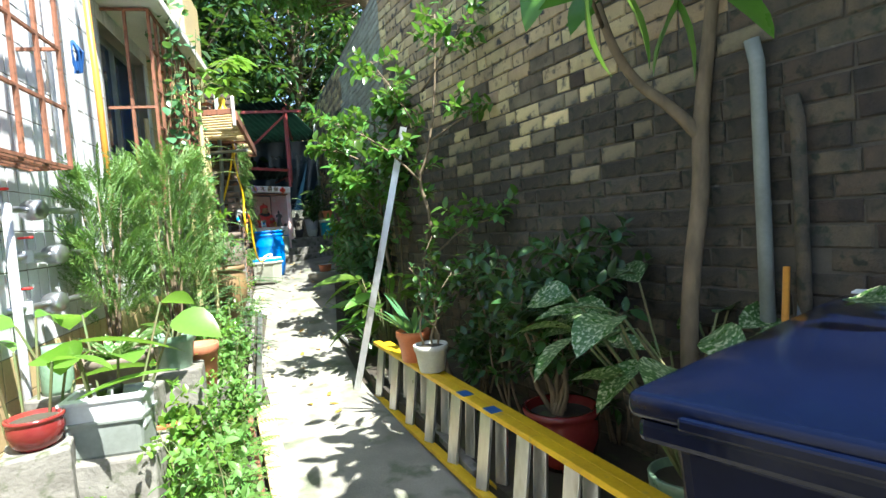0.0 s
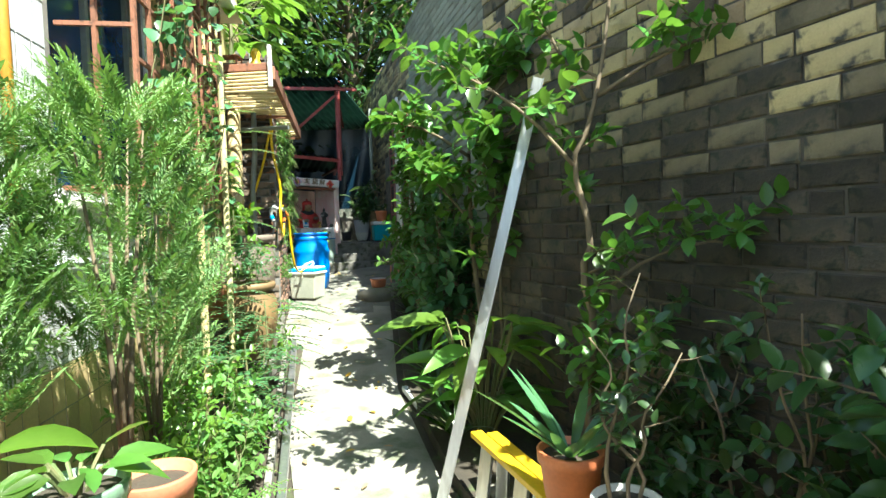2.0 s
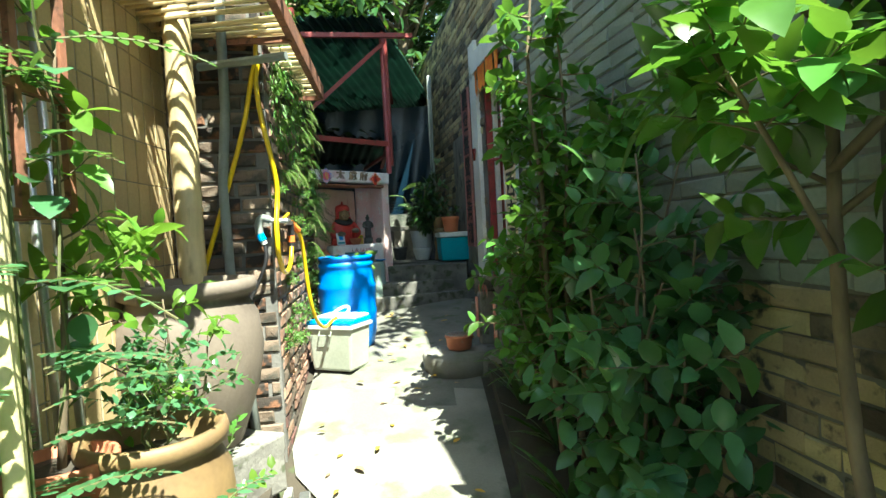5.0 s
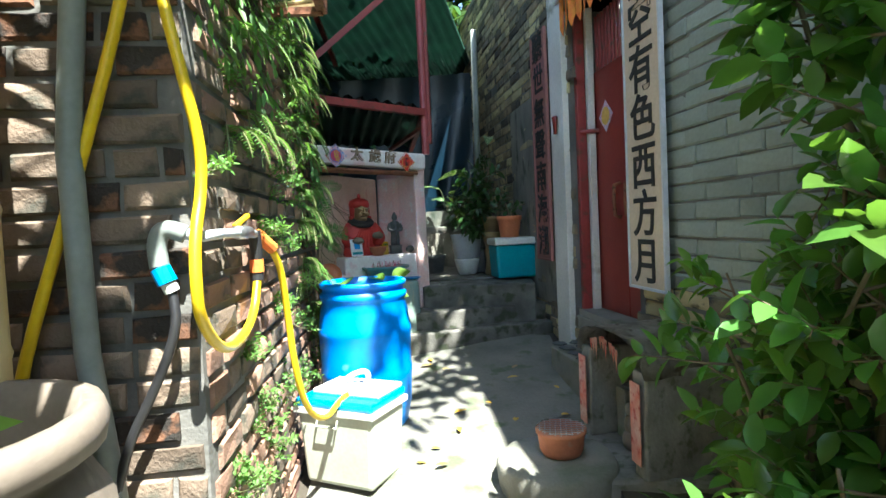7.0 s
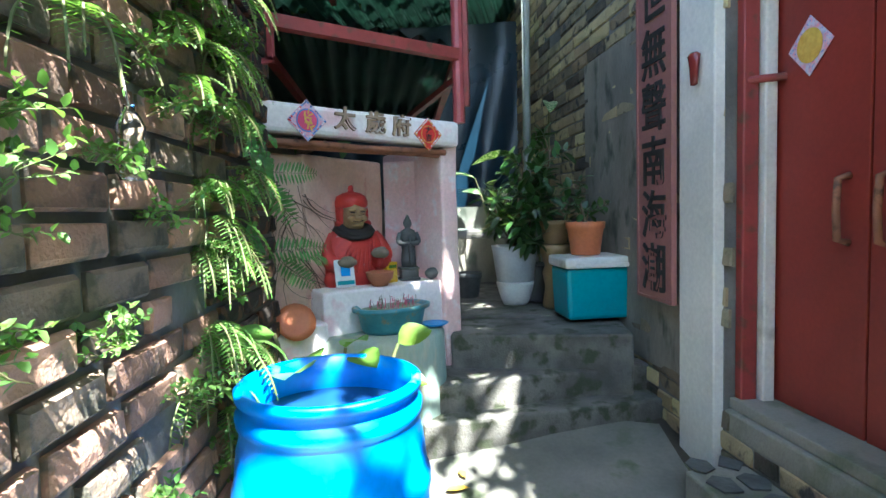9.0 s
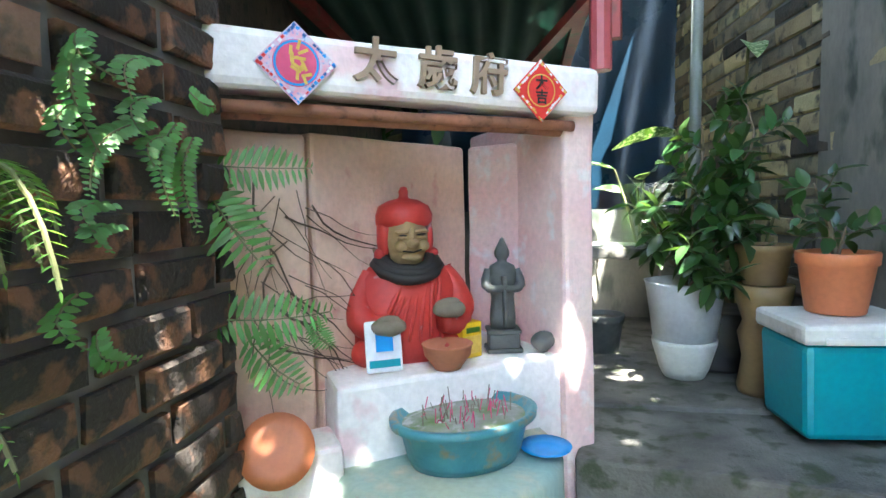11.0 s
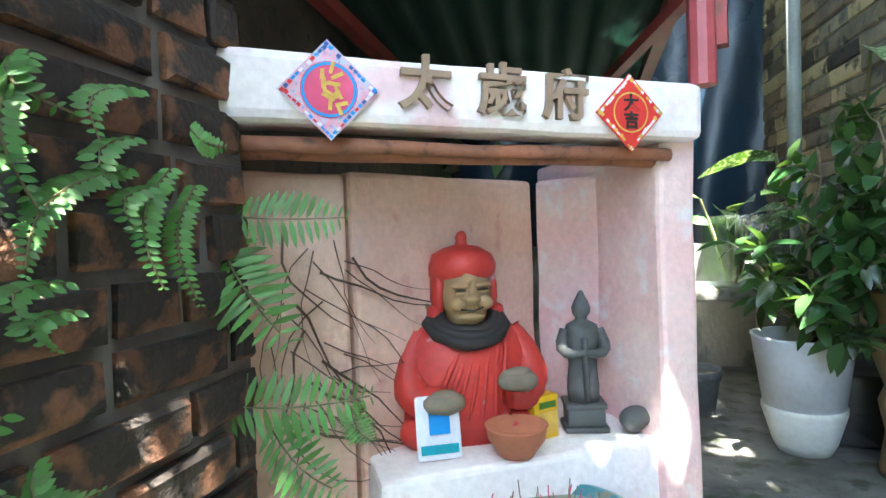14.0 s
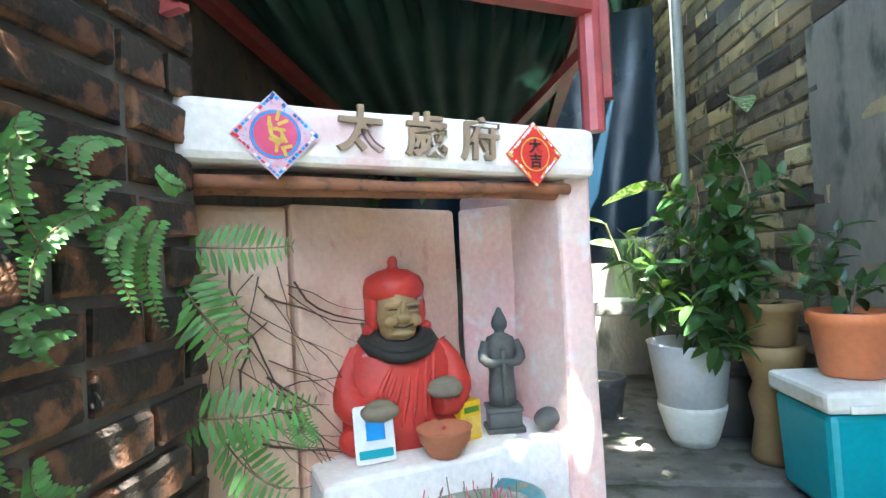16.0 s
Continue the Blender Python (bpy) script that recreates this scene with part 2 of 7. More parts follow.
    "water": mat("water", (0.01, 0.05, 0.16), (0.008, 0.04, 0.13), 0.05, bump=0.0),
    # near-black colour that stands in for unlit depth
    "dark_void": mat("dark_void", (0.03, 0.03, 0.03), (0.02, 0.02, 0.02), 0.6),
    "glass": glass_mat("glass", (0.85, 0.9, 0.9)),
    "leaf": mat("leaf", (0.09, 0.21, 0.035), (0.065, 0.155, 0.03), 0.3, scale=3, bump=0.05, island=0.4, trans=0.35),
    "leaf_bright": mat("leaf_bright", (0.16, 0.30, 0.045), (0.12, 0.25, 0.04), 0.3, scale=3, bump=0.05, island=0.35, trans=0.45),
    "leaf_dark": mat("leaf_dark", (0.04, 0.095, 0.028), (0.03, 0.07, 0.022), 0.3, scale=3, bump=0.05, island=0.4, trans=0.2),
    "leaf_teal": mat("leaf_teal", (0.06, 0.16, 0.06), (0.08, 0.20, 0.09), 0.3, scale=3, bump=0.05, island=0.35, trans=0.35),
    "leaf_spot": mat("leaf_spot", (0.05, 0.14, 0.03), (0.035, 0.10, 0.022), 0.3, scale=30, bump=0.05, c3=(0.50, 0.56, 0.34), spot=0.5, trans=0.2),
    "cypress": mat("cypress", (0.17, 0.29, 0.08), (0.13, 0.23, 0.075), 0.6, scale=3, bump=0.1, island=0.4, trans=0.3),
    "fern": mat("fern", (0.13, 0.27, 0.06), (0.10, 0.22, 0.05), 0.5, scale=3, bump=0.05, island=0.3, trans=0.4),
    "fern_shade": mat("fern_shade", (0.09, 0.26, 0.05), (0.07, 0.20, 0.045), 0.5, scale=3, bump=0.05, island=0.3, trans=0.15),
    "leaf_yellow": mat("leaf_yellow", (0.62, 0.36, 0.03), (0.35, 0.17, 0.04), 0.6, island=0.4, bump=0.1),
    "stem": mat("stem", (0.10, 0.15, 0.05), (0.16, 0.13, 0.06), 0.7, scale=9, bump=0.3),
    "twig": mat("twig", (0.07, 0.04, 0.03), (0.10, 0.06, 0.04), 0.9, bump=0.4),
}


# ---- building helpers ----
def bm_obj(name, bm, material, parent=None, label="", smooth=False):
    me = bpy.data.meshes.new(name)
    bm.normal_update()
    bm.to_mesh(me)
    bm.free()
    me.materials.append(M[material])
    if smooth:
        me.polygons.foreach_set("use_smooth", [True] * len(me.polygons))
    ob = new(name, me)
    if parent:
        ob.parent = parent
    if label:
        ob["label"] = label
    return ob


def part(name, bm, material, parent, label="", smooth=False):
    return bm_obj(name, bm, material, parent, label, smooth)


def thing(name, label, category, m=None, group="", kind=""):
    e = new(name)
    e.empty_display_size = 0.1
    if m is not None:
        e.matrix_basis = m
    return tagged(e, label, category, group, kind)


def box(bm, x0, y0, z0, x1, y1, z1, bev=0.0, m=None, seg=2):
    r = bmesh.ops.create_cube(bm, size=1)
    vs = r["verts"]
    bmesh.ops.transform(bm, matrix=Matrix.LocRotScale(((x0 + x1) / 2, (y0 + y1) / 2, (z0 + z1) / 2), None, (abs(x1 - x0), abs(y1 - y0), abs(z1 - z0))), verts=vs)
    if bev:
        es = list({e for v in vs for e in v.link_edges})
        g = bmesh.ops.bevel(bm, geom=es, offset=bev, segments=seg, affect="EDGES", profile=0.5)
        vs = list({v for f in g["faces"] for v in f.verts} | {v for v in vs if v.is_valid})
    if m is not None:
        bmesh.ops.transform(bm, matrix=m, verts=vs)
    return bm


def a_box(x0, y0, z0, x1, y1, z1, bev=0.004, m=None):
    return box(bmesh.new(), x0, y0, z0, x1, y1, z1, bev, m)


def lathe(profile, seg=28, m=None, squash=1.0, bm=None):
    """Turn rows of (radius, height) round z."""
    bm = bm or bmesh.new()
    rings = []
    for r, z in profile:
        if r < 1e-5:
            rings.append([bm.verts.new((0, 0, z))])
        else:
            rings.append([bm.verts.new((r * math.cos(2 * math.pi * i / seg), squash * r * math.sin(2 * math.pi * i / seg), z)) for i in range(seg)])
    for a, b in zip(rings, rings[1:]):
        for i in range(seg):
            j = (i + 1) % seg
            if len(a) == 1 and len(b) == 1:
                continue
            if len(a) == 1:
                bm.faces.new((a[0], b[j], b[i]))
            elif len(b) == 1:
                bm.faces.new((a[i], a[j], b[0]))
            else:
                bm.faces.new((a[i], a[j], b[j], b[i]))
    if m is not None:
        bm.transform(m)
    return bm


def tube(points, radius, seg=8, bm=None, smooth_path=0):
    """A round tube along points; radius may be one number or one for each point."""
    bm = bm or bmesh.new()
    pts = [Vector(p) for p in points]
    rad = list(radius) if isinstance(radius, (list, tuple)) else [radius] * len(pts)
    for _ in range(smooth_path):
        np_, nr = [pts[0]], [rad[0]]
        for a, b, ra, rb in zip(pts, pts[1:], rad, rad[1:]):
            np_ += [a.lerp(b, 0.25), a.lerp(b, 0.75)]
            nr += [ra * 0.75 + rb * 0.25, ra * 0.25 + rb * 0.75]
        pts, rad = np_ + [pts[-1]], nr + [rad[-1]]
    rings, side = [], None
    for i, p in enumerate(pts):
        d = (pts[min(i + 1, len(pts) - 1)] - pts[max(i - 1, 0)]).normalized()
        if side is None:
            side = d.orthogonal().normalized()
        side = (side - d * side.dot(d)).normalized()
        up = d.cross(side)
        rings.append([bm.verts.new(p + rad[i] * (math.cos(2 * math.pi * k / seg) * side + math.sin(2 * math.pi * k / seg) * up)) for k in range(seg)])
    for a, b in zip(rings, rings[1:]):
        for k in range(seg):
            bm.faces.new((a[k], a[(k + 1) % seg], b[(k + 1) % seg], b[k]))
    bm.faces.new(rings[0][::-1]), bm.faces.new(rings[-1])
    return bm


def rod(bm, p0, p1, w):
    """A square bar from p0 to p1."""
    d = Vector(p1) - Vector(p0)
    q = d.to_track_quat("Z", "Y").to_matrix().to_4x4()
    return box(bm, -w / 2, -w / 2, 0, w / 2, w / 2, d.length, 0, Matrix.Translation(p0) @ q)


def seg_frame(p0, p1, z=0.0):
    """Local axes of a wall: x from p0 to p1, y to its left, z up."""
    d = Vector((p1[0] - p0[0], p1[1] - p0[1], 0)).normalized()
    n = Vector((-d.y, d.x, 0))
    return Matrix(((d.x, n.x, 0, p0[0]), (d.y, n.y, 0, p0[1]), (0, 0, 1, z), (0, 0, 0, 1)))


def lerp_table(rows, v):
    for (a, fa), (b, fb) in zip(rows, rows[1:]):
        if v <= b:
            k = max(0.0, (v - a) / (b - a))
            return fa + (fb - fa) * k
    return rows[-1][1]


SLOPE = [(-60, 0.0), (3.0, 0.0), (4.6, 0.08), (6.4, 0.26), (7.5, 0.46), (8.7, 0.70), (10.2, 0.93), (11.5, 1.2), (14, 1.5), (20, 2.8), (45, 9.0), (60, 10), (400, 12)]


def ground_z(y):
    return lerp_table(SLOPE, y)


def brick_wall(name, label, p0, p1, z0, z1, bl, bh, gap, depth, thick, materials, mortar, side, near, top=None, seed=1, hole=None, stack=False):
    """A wall with a mortar core and bricks proud of it on one side. side: -1 bricks on the right of p0->p1, +1 on the left.
    near: the stretch (x from, x to, z from, z to) in which bricks are objects. materials: function of (x, z) -> material name."""
    rnd = random.Random(seed)
    m = seg_frame(p0, p1)
    length = (Vector(p1) - Vector(p0)).length
    core = bmesh.new()
    y0, y1 = (0, thick) if side < 0 else (-thick, 0)
    spans = [(0, length, z0, z1)]
    if hole:
        hx0, hx1, hz0, hz1 = hole
        spans = [(0, hx0, z0, z1), (hx1, length, z0, z1), (hx0, hx1, hz1, z1), (hx0, hx1, z0, hz0)]
    for a, b, c, d in spans:
        if b - a > 0.01 and d - c > 0.01:
            box(core, a, y0, c, b, y1, d)
    core.transform(m)
    wall = tagged(bm_obj(name, core, mortar), label, "wall", kind="structure")
    meshes = {}

    def brick_mesh(key):
        if key not in meshes:
            mat_name, cut, v = key
            r2 = random.Random(int(cut * 100) * 7 + v + seed)
            bm = bmesh.new()
            hw, hh = cut / 2, (bh - gap) / 2
            c = 0.002 if stack else 0.006
            front = [(-hw + c, -hh + c), (hw - c, -hh + c), (hw - c, hh - c), (-hw + c, hh - c)]
            back = [(-hw, -hh), (hw, -hh), (hw, hh), (-hw, hh)]
            amp = 0.0008 if stack else 0.004
            j = lambda: r2.uniform(-amp, amp)
            fv = [bm.verts.new((x + j(), side * (depth + j()), z + j())) for x, z in front]
            mv = [bm.verts.new((x + j(), side * (depth - c), z + j())) for x, z in back]
            bv = [bm.verts.new((x, -side * 0.01, z)) for x, z in back]
            ctr = bm.verts.new((r2.uniform(-0.3, 0.3) * hw, side * (depth + amp * r2.uniform(-0.7, 1)), 0))
            for i in range(4):
                k = (i + 1) % 4
                bm.faces.new((fv[i], fv[k], ctr)), bm.faces.new((mv[i], mv[k], fv[k], fv[i])), bm.faces.new((bv[i], bv[k], mv[k], mv[i]))
            bmesh.ops.recalc_face_normals(bm, faces=bm.faces[:])
            me = bpy.data.meshes.new("brick")
            bm.to_mesh(me)
            bm.free()
            me.materials.append(M[mat_name])
            meshes[key] = me
        return meshes[key]

    rest = {}
    count, row, z = 0, 0, z0
    while z + bh < z1:
        x = 0.0 if stack else -(row % 2) * bl / 2 - rnd.uniform(0, 0.08)
        while x < length:
            full = bl if stack or rnd.random() > 0.18 else bl / 2
            a, b = max(0, x), min(length, x + full)
            x += full
            cx, cz = (a + b) / 2, z + bh / 2
            if b - a < 0.05 or (top and cz > top(cx)):
                continue
            if hole and hole[0] - 0.02 < cx < hole[1] + 0.02 and hole[2] < cz < hole[3]:
                continue
            if not stack and rnd.random() < 0.012:
                continue
            cut = round((b - a - gap) / 0.02) * 0.02
            key = (materials(cx, cz, rnd), cut, rnd.randrange(4))
            me = brick_mesh(key)
            k = 0.15 if stack else 1.0
            tilt = Euler((k * rnd.uniform(-0.03, 0.03), k * rnd.uniform(-0.012, 0.012), k * rnd.uniform(-0.03, 0.03))).to_matrix().to_4x4()
            mm = m @ Matrix.Translation((cx, k * rnd.uniform(-0.005, 0.003), cz)) @ tilt
            if count < 300 and near[0] < cx < near[1] and near[2] < cz < near[3]:
                ob = new("brick", me)
                ob.parent = wall
                ob.matrix_basis = mm
                count += 1
            else:
                vs, fs = rest.setdefault(key[0], ([], []))
                o = len(vs)
                vs += [tuple(mm @ v.co) for v in me.vertices]
                fs += [tuple(o + i for i in f.vertices) for f in me.polygons]
        z += bh
        row += 1
    for mat_name, (vs, fs) in rest.items():
        me = bpy.data.meshes.new("bricks")
        me.from_pydata(vs, [], fs)
        me.materials.append(M[mat_name])
        ob = new("bricks", me)
        ob.parent = wall
        tagged(ob, kind="stuff")
    return wall


# ---- ground ----
bm = bmesh.new()
xs = [-400, -60, -20, -8, -4, -3, -2, -1, 0, 1, 2, 4, 8, 20, 60, 400]
ys = [-400, -60, -10, 0] + [3 + 0.5 * i for i in range(24)] + [17, 20, 45, 60, 400]
grid = [[bm.verts.new((x, y, ground_z(y) - 0.03 + (0.02 * noise.noise(Vector((x * 2, y * 2, 0)))))) for x in xs] for y in ys]
for r0, r1 in zip(grid, grid[1:]):
    for i in range(len(xs) - 1):
        bm.faces.new((r0[i], r0[i + 1], r1[i + 1], r1[i]))
tagged(bm_obj("ground", bm, "earth", smooth=True), "dark damp earth with moss beside the path", "ground", kind="structure")

LEFT_EDGE = [(-3, 1.1), (0, 0.2), (2.9, -0.85), (5.6, -1.95), (7.3, -2.38), (7.6, -2.70), (9.0, -3.05), (10.4, -3.4)]
RIGHT_EDGE = [(-3, 2.1), (0, 1.0), (2.9, 0.15), (4.9, -0.80), (6.4, -1.30), (8.0, -1.60), (8.9, -1.78), (9.6, -1.75), (10.6, -1.95)]
bm = bmesh.new()
rows = []
for i in range(60):
    y = -3 + i * 13.5 / 59
    a, b = lerp_table(LEFT_EDGE, y), lerp_table(RIGHT_EDGE, y)
    rows.append([bm.verts.new((a + (b - a) * k / 6, y, ground_z(y) + (0.0 if 0 < k < 6 else -0.012) + 0.008 * noise.noise(Vector((k, y * 1.5, 3))))) for k in range(7)])
for r0, r1 in zip(rows, rows[1:]):
    for k in range(6):
        bm.faces.new((r0[k], r0[k + 1], r1[k + 1], r1[k]))
pave = tagged(bm_obj("pavement", bm, "concrete", smooth=True), "pale worn concrete path with damp stains", "path", kind="structure")
pave.data.materials.append(M["yard"])
for f in pave.data.polygons:
    if f.center.y > 8.35 + 0.3 * noise.noise(f.center * 3):
        f.material_index = 1

# ---- planting beds and edgings ----
def strip(name, label, edge_a, edge_b, ya, yb, lift, material, category, n=40):
    b = bmesh.new()
    rws = []
    for i in range(n):
        y = ya + (yb - ya) * i / (n - 1)
        xa, xb, z = edge_a(y), edge_b(y), ground_z(y)
        rws.append([b.verts.new((xa, y, z - 0.1)), b.verts.new((xa, y, z + lift))] + [b.verts.new((xa + (xb - xa) * k / 5, y, z + lift + 0.03 * noise.noise(Vector((xa * 3 + k, y * 3, 1))))) for k in range(1, 5)]
                   + [b.verts.new((xb, y, z + lift)), b.verts.new((xb, y, z - 0.1))])
    for r0, r1 in zip(rws, rws[1:]):
        for k in range(7):
            b.faces.new((r0[k], r0[k + 1], r1[k + 1], r1[k]))
    b.faces.new(rws[0]), b.faces.new(rws[-1])
    bmesh.ops.recalc_face_normals(b, faces=b.faces[:])
    return tagged(bm_obj(name, b, material), label, category, kind="structure")


def left_wall_x(y):
    return -2.27 - 0.2306 * (y - 3.4)


def right_wall_x(y):
    return 1.1 - 0.516 * (y - 3.1) if y < 6.25 else -1.42 - 0.345 * (y - 9.2)


strip("planting_bed", "raised bed of dark earth along the tiled wall", left_wall_x, lambda y: lerp_table(LEFT_EDGE, y) - 0.22, -1, 7.55, 0.16, "earth", "ground")
strip("planting_strip", "bed of dark earth at the foot of the brick wall", lambda y: lerp_table(RIGHT_EDGE, y) + 0.06, right_wall_x, -1, 8.85, 0.06, "earth", "ground")


def plank(name, label, p0, p1, w, h, material, category="plank"):
    a, b = Vector(p0), Vector(p1)
    d = (b - a)
    q = d.to_track_quat("X", "Z").to_matrix().to_4x4()
    bm = bmesh.new()
    box(bm, 0, -w / 2, 0, d.length, w / 2, h, 0.006, Matrix.Translation(a) @ q)
    return tagged(bm_obj(name, bm, material), label, category)


def on_left(y, off, dz=0.0):
    return (lerp_table(LEFT_EDGE, y) + off, y, ground_z(y) + dz)


plank("plank", "long pale weathered board lying along the path edge", on_left(2.4, -0.07, 0.0), on_left(4.4, -0.07, 0.0), 0.13, 0.05, "wood_pale")
plank("plank", "pale weathered board lying along the path edge", on_left(1.6, 0.04, 0.0), on_left(2.9, 0.03, 0.0), 0.07, 0.05, "wood_pale")
plank("timber_edging", "reddish brown timber edging of the raised bed", on_left(2.3, -0.2, 0.02), on_left(4.6, -0.2, 0.02), 0.05, 0.10, "rust", "edging")
plank("edging_rail", "grey metal channel along the path edge", on_left(4.5, -0.10, 0.0), on_left(7.3, -0.09, 0.0), 0.05, 0.06, "metal", "edging")
plank("edging_rail", "grey metal angle along the path edge", on_left(4.5, -0.18, 0.0), on_left(7.3, -0.17, 0.0), 0.04, 0.08, "stone", "edging")
plank("edging_strip", "white strip edging beside the planting strip", (-0.62, 5.0, ground_z(5.0)), (-1.22, 6.3, ground_z(6.3)), 0.06, 0.05, "pvc", "edging")
plank("edging_strip", "grey stone strip edging beside the planting strip", (0.1, 3.1, 0.02), (-0.6, 4.95, ground_z(4.95)), 0.06, 0.05, "stone", "edging")

# ---- left house: tiled wall ----
def wall_block(name, label, p0, p1, z0, z1, thick, side, material, category="wall"):
    bm = bmesh.new()
    y0, y1 = (0, thick) if side < 0 else (-thick, 0)
    L = (Vector(p1) - Vector(p0)).length
    box(bm, 0, y0, z0, L, y1, z1, 0, seg_frame(p0, p1))
    return tagged(bm_obj(name, bm, material), label, category, kind="structure")


TW0, TW1 = (left_wall_x(0.4), 0.4), (left_wall_x(7.72), 7.72)
TWM = seg_frame(TW0, TW1)
wall_block("wall_back_left", "plain pale plastered wall of the house", (left_wall_x(-4), -4), (left_wall_x(0.39), 0.39), -0.2, 3.2, 0.25, 1, "plaster")
wall_block("wall_behind", "plain pale plastered wall closing the alley", (-1.2, -4.0), (4.6, -4.0), -0.2, 2.4, 0.2, -1, "plaster")

# ---- temple wall and brick wall to the right ----
TB0, TB1 = (-0.405, 6.26), (-3.1, 14.07)
TBM = seg_frame(TB0, TB1)


def along(y):
    return (y - 6.26) * math.hypot(1, 0.345)


DOOR_A, DOOR_B = along(9.36), along(10.17)


# ---- altar ----
AL, AR = Vector((-3.51, 9.86)), Vector((-2.85, 10.60))
AM = seg_frame(AL, AR)
AW = (AR - AL).length
shrine = thing("shrine", "small pink painted shrine with a whitewashed shelf under a lettered beam", "shrine")
SHELF = 1.60


def ap(name, b, material, label="", smooth=False):
    b.transform(AM)
    return part(name, b, material, shrine, label, smooth)


def rough_box(x0, y0, z0, x1, y1, z1, n=6, amp=0.006, bev=0.012, seed=0):
    b = bmesh.new()
    box(b, x0, y0, z0, x1, y1, z1, bev)
    bmesh.ops.subdivide_edges(b, edges=[e for e in b.edges if e.calc_length() > 0.05], cuts=n, use_grid_fill=True)
    for v in b.verts:
        v.co += amp * noise.noise_vector(v.co * 7 + Vector((seed, 0, 0)))
    return b


ap("side_wall", rough_box(AW - 0.05, 0.0, 0.85, AW + 0.045, 0.56, 2.24, 7, 0.009), "pink")
ap("side_wall", rough_box(0.0, 0.05, 0.85, 0.09, 0.5, 2.22, 5, seed=4), "pink_tan", "tan stained plaster side wall")


def panel_between(p, q, z0, z1, t=0.06, seed=0):
    b = rough_box(0, 0, z0, math.dist(p, q), t, z1, 5, seed=seed)
    b.transform(seg_frame(p, q))
    return b


ap("back_wall", panel_between((0.05, 0.06), (0.312, 0.12), 1.0, 2.18, seed=7), "pink_tan", "cracked tan back wall")
ap("back_wall", panel_between((0.325, 0.14), (0.862, 0.425), 1.4, 2.19, seed=2), "pink_tan", "tan and pink faded back wall")
ap("back_wall", panel_between((0.866, 0.42), (AW - 0.02, 0.16), 1.4, 2.19, seed=3), "pink", "pink faded back wall")
ap("shelf", rough_box(0.335, 0.02, 1.0, AW - 0.045, 0.43, SHELF, 6, 0.008, seed=5), "white_wash", "whitewashed stepped shelf")
b = rough_box(0.06, -0.05, 2.236, AW + 0.025, 0.07, 2.352, 8, 0.005, 0.018, seed=6)
for v in b.verts:
    v.co.z += 0.016 - 0.028 * v.co.x
ap("beam", b, "white_wash", "whitewashed lettered beam")
for k, (y, z, rad) in enumerate(((-0.012, 2.205, 0.013), (0.02, 2.198, 0.016), (0.055, 2.206, 0.014))):
    b = tube([(0.13 - 0.02 * k, y, z + 0.012), (0.34, y - 0.006, z + 0.006 + 0.004 * k), (0.6, y, z - 0.002), (0.8, y + 0.004, z), (AW - 0.03, y, z - 0.006)], [rad, rad * 1.15, rad * 0.9, rad * 1.1, rad], 8, None, 1)
    for v in b.verts:
        v.co += 0.004 * noise.noise_vector(v.co * 30 + Vector((k, 0, 0)))
    ap("lintel_bar", b, "rust", "rusty red bar below the beam", True)
b = lathe([(0.30, 0.85), (0.29, 1.2), (0.285, 1.40), (0.27, 1.415), (0, 1.415)], 32)
b.transform(Matrix.Translation((0.60, 0.02, 0)))
ap("pedestal", b, "teal_plaster", "rounded green and tan painted pedestal", True)

# ---- steps and landing ----
def slab_step(p0, p1, depth, z0, z1, name="step", label="worn grey stone step"):
    b = bmesh.new()
    L = (Vector(p1) - Vector(p0)).length
    box(b, 0, 0, z0, L, depth, z1, 0.012)
    bmesh.ops.subdivide_edges(b, edges=[e for e in b.edges if e.calc_length() > 0.12], cuts=5, use_grid_fill=True)
    for v in b.verts:
        v.co += 0.006 * noise.noise_vector(v.co * 6 + Vector((z1 * 9, 0, 0)))
    b.transform(seg_frame(p0, p1))
    return tagged(bm_obj(name, b, "slab"), label, "step", kind="structure")


slab_step((-2.88, 10.12), (-1.86, 10.60), 0.35, 0.7, 1.065, "step_1")
slab_step((-2.86, 10.24), (-1.93, 10.73), 0.42, 0.7, 1.185, "step_2")
slab_step((-2.85, 10.53), (-2.02, 10.62), 0.5, 0.7, 1.345, "step_3")
slab_step((-3.2, 10.83), (-2.0, 11.12), 2.2, 0.7, 1.36, "landing", "dark damp stone landing above the steps")

# ---- blue barrel ----
def barrel():
    x, y = -2.87, 9.24
    z = ground_z(y)
    t = thing("barrel", "bright blue plastic barrel filled with water", "barrel", pose(x, y, z))
    prof = [(0, 0.0), (0.19, 0.0), (0.205, 0.02), (0.225, 0.12), (0.232, 0.25), (0.236, 0.27), (0.236, 0.30), (0.232, 0.32), (0.235, 0.42), (0.236, 0.47), (0.240, 0.485), (0.240, 0.51), (0.233, 0.53), (0.225, 0.60),
            (0.212, 0.655), (0.222, 0.665), (0.224, 0.69), (0.210, 0.70), (0.208, 0.72), (0.222, 0.725), (0.224, 0.745), (0.215, 0.752), (0.203, 0.748), (0.200, 0.70), (0.21, 0.6), (0.21, 0.4), (0, 0.4)]
    body = part("body", lathe(prof, 48), "blue_plastic", t, smooth=True)
    part("water", lathe([(0.205, 0.66), (0, 0.661)], 40), "water", body, "dark still water", True)
    b = tube([(-0.05, -0.03, 0.664), (0.02, -0.05, 0.667), (0.08, -0.08, 0.665)], 0.004, 5)
    part("twig", b, "leaf_yellow", t)
    return t


barrel()


